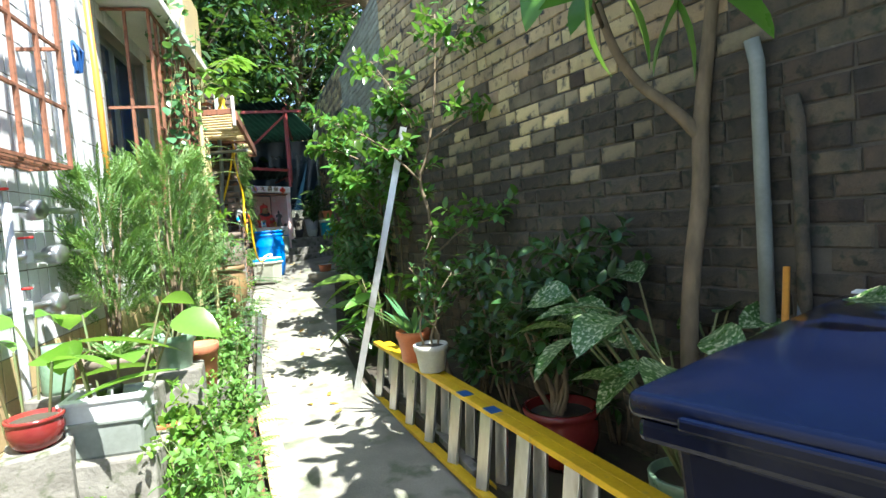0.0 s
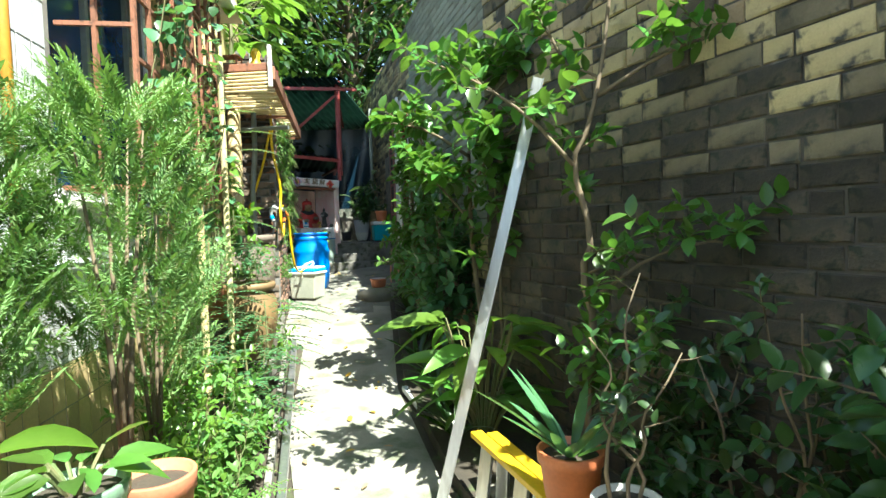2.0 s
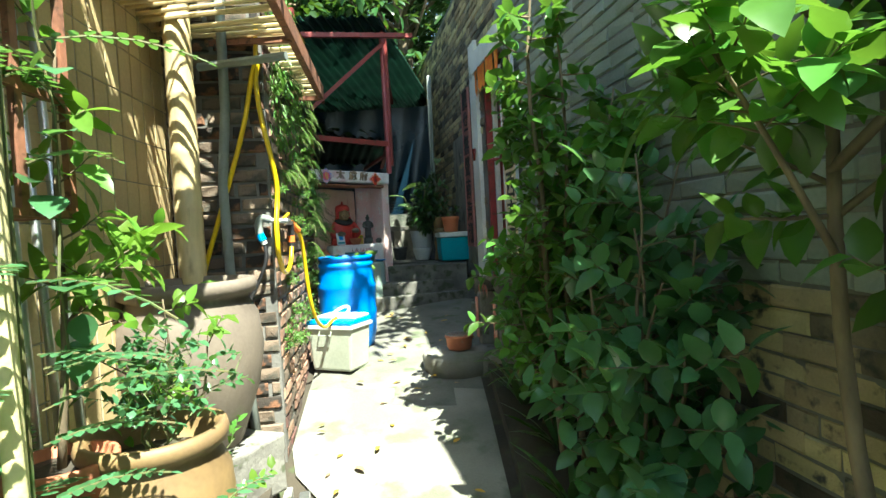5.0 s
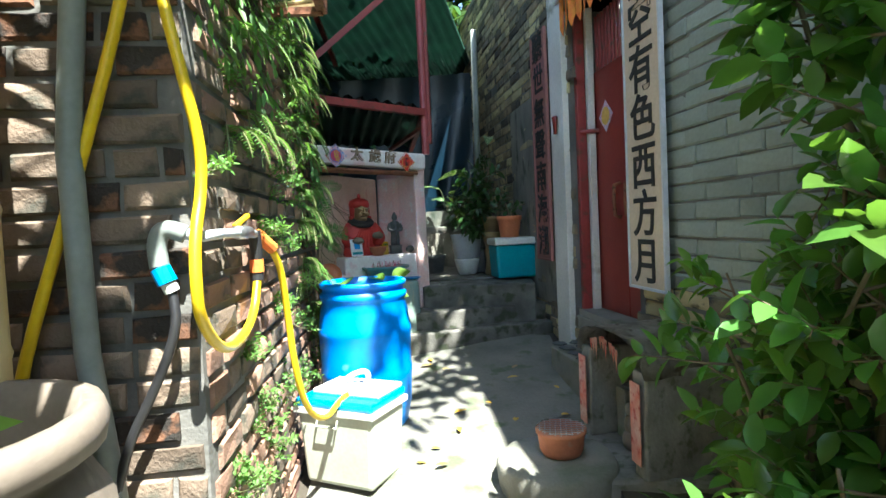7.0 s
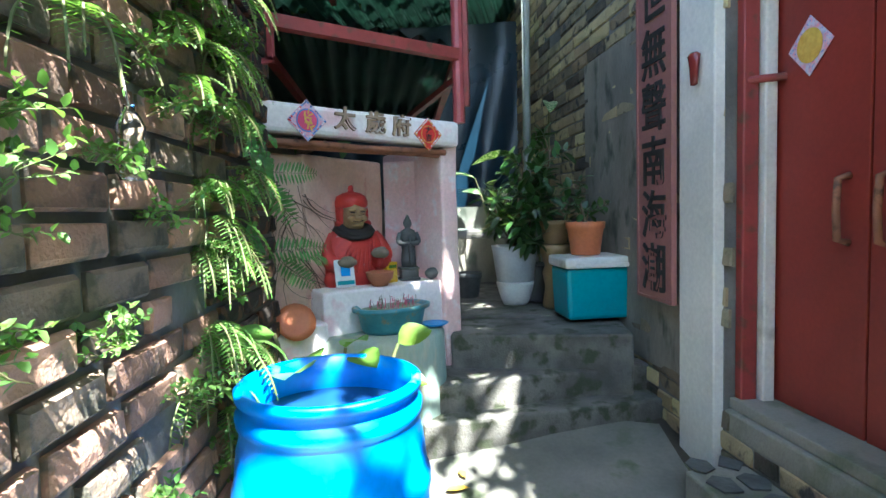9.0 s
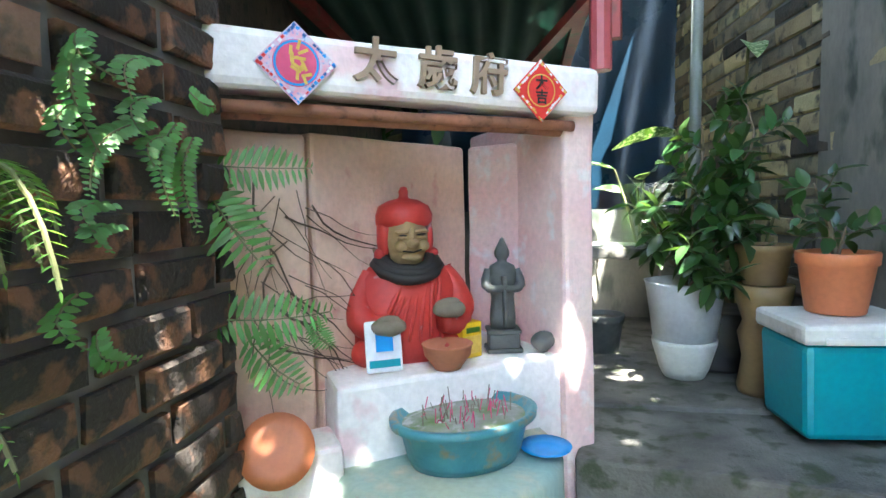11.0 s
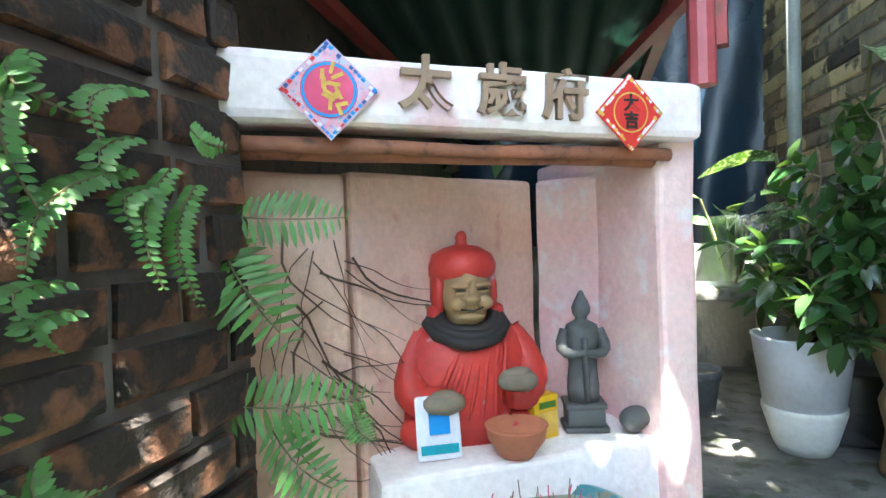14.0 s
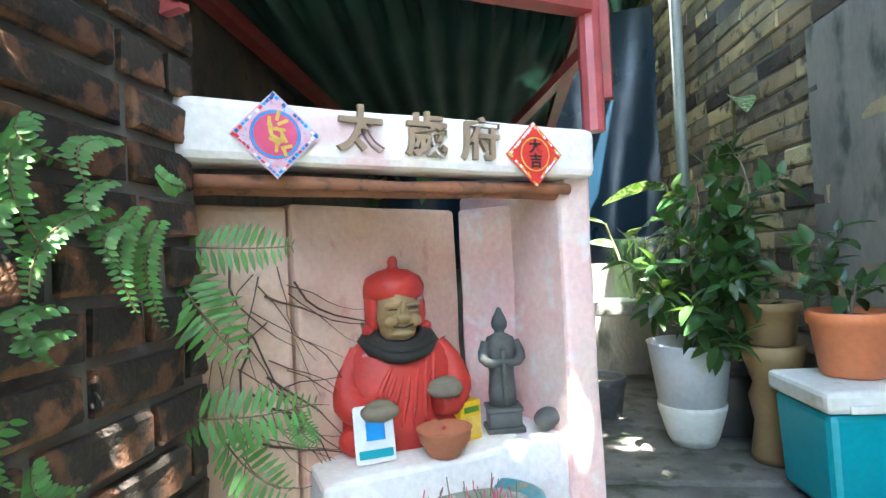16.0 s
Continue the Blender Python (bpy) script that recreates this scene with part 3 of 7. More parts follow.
# ---- storage box with blue lid ----
def storage_box():
    t = thing("storage_box", "translucent plastic storage box with a blue lid", "storage box", pose(-2.79, 8.78, ground_z(8.78), 0, 0, -14))
    w, d, h = 0.38, 0.28, 0.33
    b = bmesh.new()
    box(b, -w / 2, -d / 2, 0, w / 2, d / 2, h, 0.02)
    for v in b.verts:
        k = 0.88 + 0.12 * v.co.z / h
        v.co.x *= k
        v.co.y *= k
    part("body", b, "box_plastic", t)
    part("rim", a_box(-w / 2 - 0.012, -d / 2 - 0.012, h - 0.02, w / 2 + 0.012, d / 2 + 0.012, h + 0.008, 0.006), "white_plastic", t)
    lid = part("lid", a_box(-w / 2 - 0.005, -d / 2 - 0.005, h + 0.008, w / 2 + 0.005, d / 2 + 0.005, h + 0.045, 0.012), "blue_bright", t, "blue lid")
    part("tray", a_box(-w / 2 + 0.035, -d / 2 + 0.07, h + 0.045, w / 2 - 0.005, d / 2 - 0.005, h + 0.068, 0.008), "white_plastic", lid, "white plastic sheet on the lid")
    b = tube([(-0.07, -d / 2 - 0.012, h - 0.03), (-0.07, -d / 2 - 0.025, h - 0.06), (0.03, -d / 2 - 0.025, h - 0.06), (0.03, -d / 2 - 0.012, h - 0.03)], 0.005, 6)
    part("handle", b, "box_plastic", t)
    return t


storage_box()

# ---- cooler ----
def cooler():
    t = thing("cooler", "turquoise plastic cool box with a white lid", "cooler", pose(-2.19, 10.98, 1.362, 0, 0, 20))
    w, d, h = 0.36, 0.26, 0.26
    b = bmesh.new()
    box(b, -w / 2, -d / 2, 0, w / 2, d / 2, h, 0.02)
    for v in b.verts:
        k = 0.93 + 0.07 * v.co.z / h
        v.co.x *= k
        v.co.y *= k
    part("body", b, "cooler", t)
    lid = part("lid", a_box(-w / 2 - 0.01, -d / 2 - 0.01, h, w / 2 + 0.01, d / 2 + 0.01, h + 0.055, 0.014), "white_plastic", t, "grubby white lid")
    part("handle", a_box(-w / 2 + 0.04, -d / 2 - 0.022, h + 0.004, w / 2 - 0.04, -d / 2 - 0.011, h + 0.025, 0.005), "white_plastic", lid)
    return t


cooler()
# ---- temple front ----
door_thing = thing("door_1", "closed double door of red painted metal with pull handles", "door", kind="structure")
DZ0, DZ1 = 1.20, 3.12
mid = (DOOR_A + DOOR_B) / 2
for a, c in ((DOOR_A + 0.02, mid - 0.004), (mid + 0.004, DOOR_B - 0.02)):
    b = bmesh.new()
    box(b, a, -0.20, DZ0 + 0.02, c, -0.16, 2.72, 0.004)
    b.transform(TBM)
    leaf = part("door_leaf", b, "door_red", door_thing)
    s = 1 if a < mid - 0.1 else -1
    hx = mid - s * 0.07
    b = tube([(hx, -0.158, 1.80), (hx, -0.12, 1.81), (hx, -0.115, 1.90), (hx, -0.12, 1.99), (hx, -0.158, 2.0)], 0.011, 8)
    b.transform(TBM)
    part("handle", b, "rust", leaf, "dark worn pull handle", True)
b = bmesh.new()
for i in range(18):
    x = DOOR_A + 0.06 + i * (DOOR_B - DOOR_A - 0.1) / 17
    rod(b, (x, -0.18, 2.73), (x, -0.18, DZ1 - 0.05), 0.014)
b.transform(TBM)
part("fanlight_bars", b, "paint_red", door_thing, "row of dark red iron bars")
b = a_box(DOOR_A, -0.36, DZ0 - 0.02, DOOR_B, -0.02, DZ0 + 0.02, 0.004, TBM)
part("door_sill", b, "concrete", door_thing)
for x in (DOOR_B - 0.03,):
    b = bmesh.new()
    box(b, x - 0.01, -0.1, DZ0 - 0.1, x + 0.03, -0.04, DZ1 + 0.05, 0.006)
    b.transform(TBM)
    part("door_post", b, "paint_red", door_thing, "red painted post")
    b = bmesh.new()
    box(b, x - 0.035, -0.15, DZ0, x + 0.01, -0.105, DZ1, 0.006)
    b.transform(TBM)
    part("door_post", b, "plaster", door_thing, "pale timber post")
b = tube([(DOOR_B - 0.02, -0.05, 2.35), (DOOR_B - 0.06, -0.1, 2.35), (DOOR_B - 0.09, -0.16, 2.35)], 0.014, 8)
b.transform(TBM)
part("stay_bar", b, "paint_red", door_thing)
# near-black sheet standing in for the unlit room behind the door
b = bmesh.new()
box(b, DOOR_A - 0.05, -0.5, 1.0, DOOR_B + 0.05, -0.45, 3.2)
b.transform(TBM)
tagged(bm_obj("wall_inside", b, "dark_void"), "near-black backing painted as the unlit room behind the temple door", "wall", kind="structure")

b = bmesh.new()
box(b, DOOR_B + 0.005, -0.02, 0.8, DOOR_B + 0.24, 0.04, 3.5, 0.006)
b.transform(TBM)
pil = tagged(bm_obj("pilaster", b, "plaster"), "white plastered pilaster with grey damp foot", "pilaster", kind="structure")
b = a_box(DOOR_B + 0.242, -0.02, 1.2, DOOR_B + 1.35, 0.012, 2.75, 0.003, TBM)
tagged(bm_obj("wall_render", b, "render_grey"), "patchy dark grey cement render", "wall", kind="structure")
b = a_box(DOOR_A - 0.02, -0.3, DZ1 + 0.0, DOOR_B + 0.02, 0.03, DZ1 + 0.22, 0.01, TBM)
tagged(bm_obj("door_lintel", b, "render_grey"), "grey lintel over the temple door", "lintel", kind="structure")


def text_mesh(txt, size, depth=0.004, bold=0.0):
    c = bpy.data.curves.new("writing", "FONT")
    c.body, c.size, c.extrude, c.offset = txt, size, depth, bold
    c.align_x, c.align_y = "CENTER", "CENTER"
    tmp = bpy.data.objects.new("writing", c)
    scene.collection.objects.link(tmp)
    me = bpy.data.meshes.new_from_object(tmp.evaluated_get(bpy.context.evaluated_depsgraph_get()))
    bpy.data.objects.remove(tmp)
    bpy.data.curves.remove(c)
    return me


def lettering(txt, size, m, material, parent, depth=0.004, bold=0.0, name="character"):
    me = text_mesh(txt, size, depth, bold)
    me.transform(m)
    me.materials.append(M[material])
    ob = new(name, me)
    ob.parent = parent
    return ob


UPRIGHT = Matrix(((-1, 0, 0, 0), (0, 0, 1, 0), (0, 1, 0, 0), (0, 0, 0, 1)))


def couplet(txt, x0, x1, z0, z1, size, material, label, y=0.045, lean=0.0):
    board = thing("couplet_board", label, "sign board")
    h = z1 - z0
    b = a_box(x0, y, z0, x1, y + 0.015, z1, 0.003, TBM)
    part("panel", b, material, board)
    b = bmesh.new()
    for u0, u1, v0, v1 in ((x0 - 0.012, x0, z0 - 0.012, z1), (x1, x1 + 0.012, z0 - 0.012, z1), (x0, x1, z0 - 0.012, z0)):
        box(b, u0, y - 0.002, v0, u1, y + 0.02, v1)
    b.transform(TBM)
    part("edge_trim", b, "pvc" if material == "paper_cream" else "paper_pink", board)
    for i, ch in enumerate(txt):
        z = z1 - h * (i + 0.5) / len(txt)
        lettering(ch, size, TBM @ Matrix.Translation(((x0 + x1) / 2, y + 0.017, z)) @ UPRIGHT, "ink", board, 0.003, 0.003)
    return board


couplet("觀空有色西方月", DOOR_A - 0.34, DOOR_A - 0.03, 1.47, 3.0, 0.225, "paper_cream", "cream couplet board with large black characters and grey rim")
couplet("聽世無聲南海潮", DOOR_B + 0.265, DOOR_B + 0.55, 1.53, 3.12, 0.22, "paper_pink", "faded dark pink couplet board with black characters")

b = a_box(DOOR_A - 0.25, -0.02, 0.7, DOOR_B - 0.12, 0.22, 1.02, 0.01, TBM)
ledge = tagged(bm_obj("door_ledge", b, "concrete"), "low ledge before the temple door paved with broken dark tiles", "ledge", kind="structure")
b = a_box(DOOR_A - 0.3, -0.3, 0.9, DOOR_B + 0.0, 0.0, 1.18, 0.01, TBM)
tagged(bm_obj("door_threshold", b, "concrete"), "grey concrete threshold of the temple door", "threshold", kind="structure")


def diamond_paper(m, s, m1, m2, label, txt="", inner="gold"):
    t = thing("paper_charm", label, "paper charm")
    b = bmesh.new()
    box(b, -s / 2, -0.001, -s / 2, s / 2, 0.001, s / 2, 0, Matrix.Rotation(radians(45), 4, "Y"))
    b.transform(m)
    part("sheet", b, m1, t)
    b = lathe([(0, 0.002), (s * 0.40, 0.002), (s * 0.40, 0.003), (0, 0.0035)], 28)
    b.transform(m @ Matrix.Rotation(radians(90), 4, "X"))
    part("roundel", b, m2, t)
    return t


FACE_T = Matrix.Rotation(radians(180), 4, "Z")
for x, z in ((mid + 0.23, 2.42), (mid - 0.16, 2.47)):
    d = diamond_paper(TBM @ Matrix.Translation((x, -0.156, z)) @ FACE_T, 0.135, "paper_floral", "gold", "red and gold diamond paper charm stuck on the door")
b = a_box(mid - 0.27, -0.159, 2.16, mid - 0.07, -0.157, 2.36, 0, TBM)
notice = thing("notice", "white paper notice with lines of grey print on the red door", "notice")
part("sheet", b, "paper_white", notice)
for i, z in enumerate((2.30, 2.23)):
    b = a_box(mid - 0.23, -0.1565, z - 0.008, mid - 0.11, -0.156, z + 0.008, 0, TBM)
    part("print_line", b, "ink", notice)
b = lathe([(0, -0.06), (0.018, -0.055), (0.022, 0.0), (0.032, 0.05), (0.02, 0.06), (0, 0.062)], 14, TBM @ Matrix.Translation((DOOR_B + 0.10, 0.06, 2.42)), squash=0.6)
tagged(bm_obj("incense_holder", b, "glaze_red", smooth=True), "small red and gold incense cup fixed on the pilaster", "incense holder")
banner = thing("banner", "orange fringed cloth hanging over the temple door", "banner")
for i in range(9):
    x = DOOR_A + 0.03 + i * 0.092
    b = bmesh.new()
    vs = [b.verts.new((x + u, 0.05 + 0.012 * math.sin(i * 2 + u * 30), DZ1 + 0.08 - v)) for u, v in ((0, 0), (0.08, 0), (0.08, 0.2), (0.04, 0.26), (0, 0.2))]
    b.faces.new(vs)
    bmesh.ops.solidify(b, geom=b.faces[:], thickness=0.006)
    b.transform(TBM)
    part("tassel", b, "cloth_orange", banner)
b = a_box(DOOR_A - 0.02, 0.045, DZ1 + 0.06, DOOR_B + 0.06, 0.06, DZ1 + 0.24, 0.004, TBM)
part("plaque", b, "plaster", banner, "pale lettered plaque")

# ---- altar lettering ----
AF = Matrix(((1, 0, 0, 0), (0, 0, -1, 0), (0, 1, 0, 0), (0, 0, 0, 1)))
for ch, x in zip("太歲府", (0.433, 0.574, 0.70)):
    lettering(ch, 0.096, AM @ Matrix.Translation((x, -0.0575, 2.327 - 0.045 * x)) @ Matrix.Rotation(0.04, 4, "Y") @ AF, "letter_tan", shrine, 0.006, 0.002)
c1 = diamond_paper(AM @ Matrix.Translation((0.27, -0.061, 2.295)), 0.115, "paper_floral", "magenta", "blue and pink floral diamond paper charm on the beam")
c2 = diamond_paper(AM @ Matrix.Translation((0.835, -0.061, 2.272)), 0.105, "paper_red", "paper_red", "red and gold diamond paper charm with two characters")
for i, ch in enumerate("大吉"):
    lettering(ch, 0.034, AM @ Matrix.Translation((0.835, -0.0657, 2.288 - 0.033 * i)) @ AF, "ink", c2, 0.0005, 0.001)
q = random.Random(3)
for z in (2.318, 2.274):
    # two worn gold characters, past reading, and the blue and red border of each charm
    for i in range(7):
        x0, z0 = 0.27 + q.uniform(-0.02, 0.02), z + q.uniform(-0.016, 0.016)
        w, h = (q.uniform(0.012, 0.026), 0.006) if i % 2 else (0.006, q.uniform(0.012, 0.026))
        part("gold_print", a_box(x0 - w / 2, -0.0668, z0 - h / 2, x0 + w / 2, -0.0658, z0 + h / 2, 0, AM @ Matrix.Translation((x0, 0, z0)) @ Matrix.Rotation(q.uniform(-0.6, 0.6), 4, "Y") @ Matrix.Translation((-x0, 0, -z0))), "gold", c1)
for charm, cx, cz, s_, names in ((c1, 0.27, 2.295, 0.115, ("tape_blue", "paper_red", "blue_bright", "paper_white")), (c2, 0.835, 2.272, 0.105, ("gold", "paper_white", "gold", "paper_white"))):
    for side in range(4):
        for i in range(13):
            u = -s_ / 2 + s_ * (i + 0.5) / 13
            m_ = AM @ Matrix.Translation((cx, -0.0628, cz)) @ Matrix.Rotation(radians(45 + 90 * side), 4, "Y")
            k = q.uniform(0.003, 0.007)
            if q.random() > 0.12:
                part("border_print", a_box(u - 0.0036, -0.0004, s_ / 2 - 0.003 - k, u + 0.0036, 0.0004, s_ / 2 - 0.003, 0, m_), names[q.randrange(4)], charm)
part("ring_print", lathe([(0.0395, 0.0034), (0.042, 0.0036), (0.0445, 0.0034)], 32, AM @ Matrix.Translation((0.27, -0.061, 2.295)) @ Matrix.Rotation(radians(90), 4, "X")), "blue_bright", c1)
part("ring_print", lathe([(0.0355, 0.0034), (0.037, 0.0036), (0.0385, 0.0034)], 32, AM @ Matrix.Translation((0.835, -0.061, 2.272)) @ Matrix.Rotation(radians(90), 4, "X")), "gold", c2)

# ---- foliage ----
def leaf_shape(length, width, fold=0.25, droop=0.25, rows=3):
    """Vertices and faces of one leaf along +y from its stalk."""
    vs = [(0.0, 0.0, 0.0)]
    prof = {2: (0.35, 0.75), 3: (0.22, 0.5, 0.8), 5: (0.12, 0.3, 0.5, 0.7, 0.88)}[rows]
    for t in prof:
        w = width / 2 * math.sin(math.pi * t ** 0.85) ** 0.8
        z = -droop * length * t * t
        vs += [(-w, length * t, z + fold * w), (0, length * t, z), (w, length * t, z + fold * w)]
    vs.append((0, length, -droop * length))
    fs = [(0, 2, 1), (0, 3, 2)]
    for i in range(rows - 1):
        a, c = 1 + 3 * i, 4 + 3 * i
        fs += [(a, a + 1, c + 1, c), (a + 1, a + 2, c + 2, c + 1)]
    e = 1 + 3 * (rows - 1)
    k = len(vs) - 1
    fs += [(e, e + 1, k), (e + 1, e + 2, k)]
    return np.array(vs), fs


class Foliage:
    def __init__(self):
        self.v, self.f, self.n = [], [], 0

    def add(self, shape, m, scale=1.0):
        v, f = shape
        a = np.array(m)
        self.v.append((v * scale) @ a[:3, :3].T + a[:3, 3])
        n = self.n
        self.f += [tuple(n + i for i in t) for t in f]
        self.n += len(v)

    def make(self, name, material, parent=None, label=""):
        me = bpy.data.meshes.new(name)
        me.from_pydata(np.concatenate(self.v).tolist() if self.v else [], [], self.f)
        me.materials.append(M[material])
        me.polygons.foreach_set("use_smooth", [True] * len(me.polygons))
        ob = new(name, me)
        if parent:
            ob.parent = parent
        if label:
            ob["label"] = label
        return ob


def aim(p, d, r, roll=None):
    """A pose at p whose y axis goes along d, with the leaf's upper face up as far as it can."""
    d = Vector(d).normalized()
    x = d.cross(Vector((0, 0, 1)))
    if x.length < 0.05:
        x = Vector((1, 0, 0))
    x.normalize()
    z = x.cross(d)
    m = Matrix(((x.x, d.x, z.x, 0), (x.y, d.y, z.y, 0), (x.z, d.z, z.z, 0), (0, 0, 0, 1)))
    return Matrix.Translation(p) @ m @ Matrix.Rotation(r.uniform(-0.6, 0.6) if roll is None else roll, 4, "Y")


def sprays(fol, r, base, direction, length, shape, n, spread=0.9, bm=None, rad=0.004, curve=0.15, size=1.0, whorl=False):
    """A twig with leaves set along it."""
    d = Vector(direction).normalized()
    pts, p = [], Vector(base)
    for i in range(5):
        pts.append(p.copy())
        p = p + d * length / 4
        d = (d + Vector((r.uniform(-1, 1), r.uniform(-1, 1), r.uniform(-0.6, 1.0))) * curve).normalized()
    if bm is not None:
        tube(pts, [rad * (1 - 0.17 * i) for i in range(5)], 5, bm)
    for i in range(n):
        t = (0.25 + 0.75 * i / max(1, n - 1)) * 3.999
        k = int(t)
        q = pts[k].lerp(pts[k + 1], t - k)
        ax = (pts[k + 1] - pts[k]).normalized()
        side = ax.orthogonal().normalized()
        ang = i * 2.4 + r.uniform(-0.4, 0.4)
        out = Matrix.Rotation(ang, 3, ax) @ side
        fol.add(shape, aim(q, ax * (1 - spread * 0.6) + out * spread + Vector((0, 0, 0.15)), r), size * r.uniform(0.65, 1.15))
    return pts


def shrub(name, label, category, base, stems, leaf, material, seed, twigs=8, twig_len=0.3, leaves=9, size=1.0, bark="bark", group="", tilt_up=0.25, lo=0.3):
    """A shrub: each stem is (points, radius); twigs with leaves grow from the upper part of the stems."""
    r = random.Random(seed)
    t = thing(name, label, category, pose(*base), group)
    tr = bmesh.new()
    fol = Foliage()
    for pts, rad in stems:
        n = len(pts)
        tube(pts, [rad * (1 - 0.7 * i / (n - 1)) for i in range(n)], 8, tr, 1)
        for k in range(twigs):
            u = (lo + (1 - lo) * (k + r.random()) / twigs) * (n - 1) * 0.999
            i = int(u)
            q = Vector(pts[i]).lerp(Vector(pts[i + 1]), u - i)
            a = r.uniform(0, 6.28)
            d = Vector((math.cos(a), math.sin(a), tilt_up + r.uniform(-0.3, 0.5)))
            sprays(fol, r, q, d, twig_len * r.uniform(0.6, 1.3), leaf, leaves, bm=tr, rad=rad * 0.3, size=size)
    part("trunk", tr, bark, t, smooth=True)
    fol.make("crown", material, t)
    return t


LEAF_M = leaf_shape(0.085, 0.045, 0.3, 0.2, 3)
LEAF_S = leaf_shape(0.045, 0.028, 0.3, 0.15, 2)
LEAF_L = leaf_shape(0.15, 0.065, 0.25, 0.3, 3)
LEAF_XL = leaf_shape(0.42, 0.13, 0.3, 0.35, 5)
LEAF_NEEDLE = leaf_shape(0.045, 0.012, 0.2, 0.1, 2)
LEAF_BUSH = leaf_shape(0.14, 0.085, 0.25, 0.3, 3)
LEAF_BROAD = leaf_shape(0.26, 0.20, 0.18, 0.35, 5)


def wander(r, base, top, n=6, amp=0.06):
    a, b = Vector(base), Vector(top)
    return [a.lerp(b, i / (n - 1)) + (Vector((r.uniform(-amp, amp), r.uniform(-amp, amp), 0)) if 0 < i else Vector()) for i in range(n)]


POTS = {
    "flower_pot": [(0, 0), (0.72, 0), (0.74, 0.02), (0.93, 0.78), (1.0, 0.8), (1.02, 0.98), (1.0, 1.0), (0.9, 1.0), (0.88, 0.86), (0, 0.86)],
    "bowl_pot": [(0, 0), (0.6, 0), (0.85, 0.2), (1.0, 0.55), (0.98, 0.8), (0.95, 0.86), (1.03, 0.9), (1.03, 1.0), (0.9, 1.0), (0.88, 0.85), (0, 0.85)],
    "jar": [(0, 0), (0.62, 0), (0.66, 0.03), (0.95, 0.35), (1.05, 0.58), (1.0, 0.78), (0.86, 0.88), (0.86, 0.90), (0.98, 0.92), (1.0, 0.96), (0.97, 1.0), (0.88, 1.0), (0.82, 0.94), (0.80, 0.85), (0, 0.84)],
}


def pot(name, label, x, y, z, rad, h, material, shape="flower_pot", soil=True, category="flower pot", m=None):
    t = thing(name, label, category, m or pose(x, y, z))
    prof = [(a * rad, c * h) for a, c in POTS[shape]]
    body = part("body", lathe(prof, 32), material, t, smooth=True)
    if soil:
        rr = prof[-2][0] - 0.002
        zz = prof[-2][1]
        part("soil", lathe([(rr, zz + 0.004), (rr * 0.5, zz + 0.012), (0, zz + 0.008)], 20), "earth", body, "dark potting soil")
    return t


def block(name, label, x, y, z0, w, d, h, material, rz=0, category="block"):
    b = bmesh.new()
    box(b, -w / 2, -d / 2, 0, w / 2, d / 2, h, 0.012)
    bmesh.ops.subdivide_edges(b, edges=[e for e in b.edges if e.calc_length() > 0.06], cuts=3, use_grid_fill=True)
    for v in b.verts:
        v.co += 0.01 * noise.noise_vector(v.co * 8 + Vector((x, y, 0)))
    ob = bm_obj(name, b, material)
    ob.matrix_basis = pose(x, y, z0, 0, 0, rz)
    return tagged(ob, label, category)


def frond(fol, r, base, direction, length, width, n=16, droop=0.9, stem=None, lobes=None):
    """A fern frond: pairs of pinnae along a drooping rib."""
    d = Vector(direction).normalized()
    p = Vector(base)
    pts = [p.copy()]
    step = length / n
    pin = lobes or leaf_shape(1.0, 0.28, 0.15, 0.1, 2)
    for i in range(n):
        p = p + d * step
        d = (d + Vector((0, 0, -droop / n))).normalized()
        pts.append(p.copy())
        t = (i + 1) / n
        w = width * (math.sin(math.pi * min(1, 0.18 + t * 0.82)) ** 0.7) * 0.5 + 0.004
        x = d.cross(Vector((0, 0, 1)))
        x = x.normalized() if x.length > 0.05 else Vector((1, 0, 0))
        for s in (-1, 1):
            fol.add(pin, aim(p, x * s + d * 0.35, r, r.uniform(-0.2, 0.2)), w)
    fol.add(pin, aim(p, d, r, 0), width * 0.3)
    if stem is not None:
        tube(pts[::3] + [pts[-1]], 0.0025, 4, stem)


def fern(name, label, base, n, length, width, seed, material="fern", face=None, up=0.7, droop=0.9, pinn=16, group="ferns"):
    r = random.Random(seed)
    t = thing(name, label, "fern", pose(*base), group)
    fol, st = Foliage(), bmesh.new()
    for i in range(n):
        a = 6.283 * i / n + r.uniform(-0.4, 0.4) if face is None else face + r.uniform(-1.2, 1.2)
        L = length * r.uniform(0.6, 1.15)
        frond(fol, r, (r.uniform(-0.03, 0.03), r.uniform(-0.03, 0.03), 0), (math.cos(a), math.sin(a), up * r.uniform(0.5, 1.3)), L, width * r.uniform(0.8, 1.1), pinn, droop, st)
    part("stem", st, "stem", t)
    fol.make("foliage", material, t)
    return t


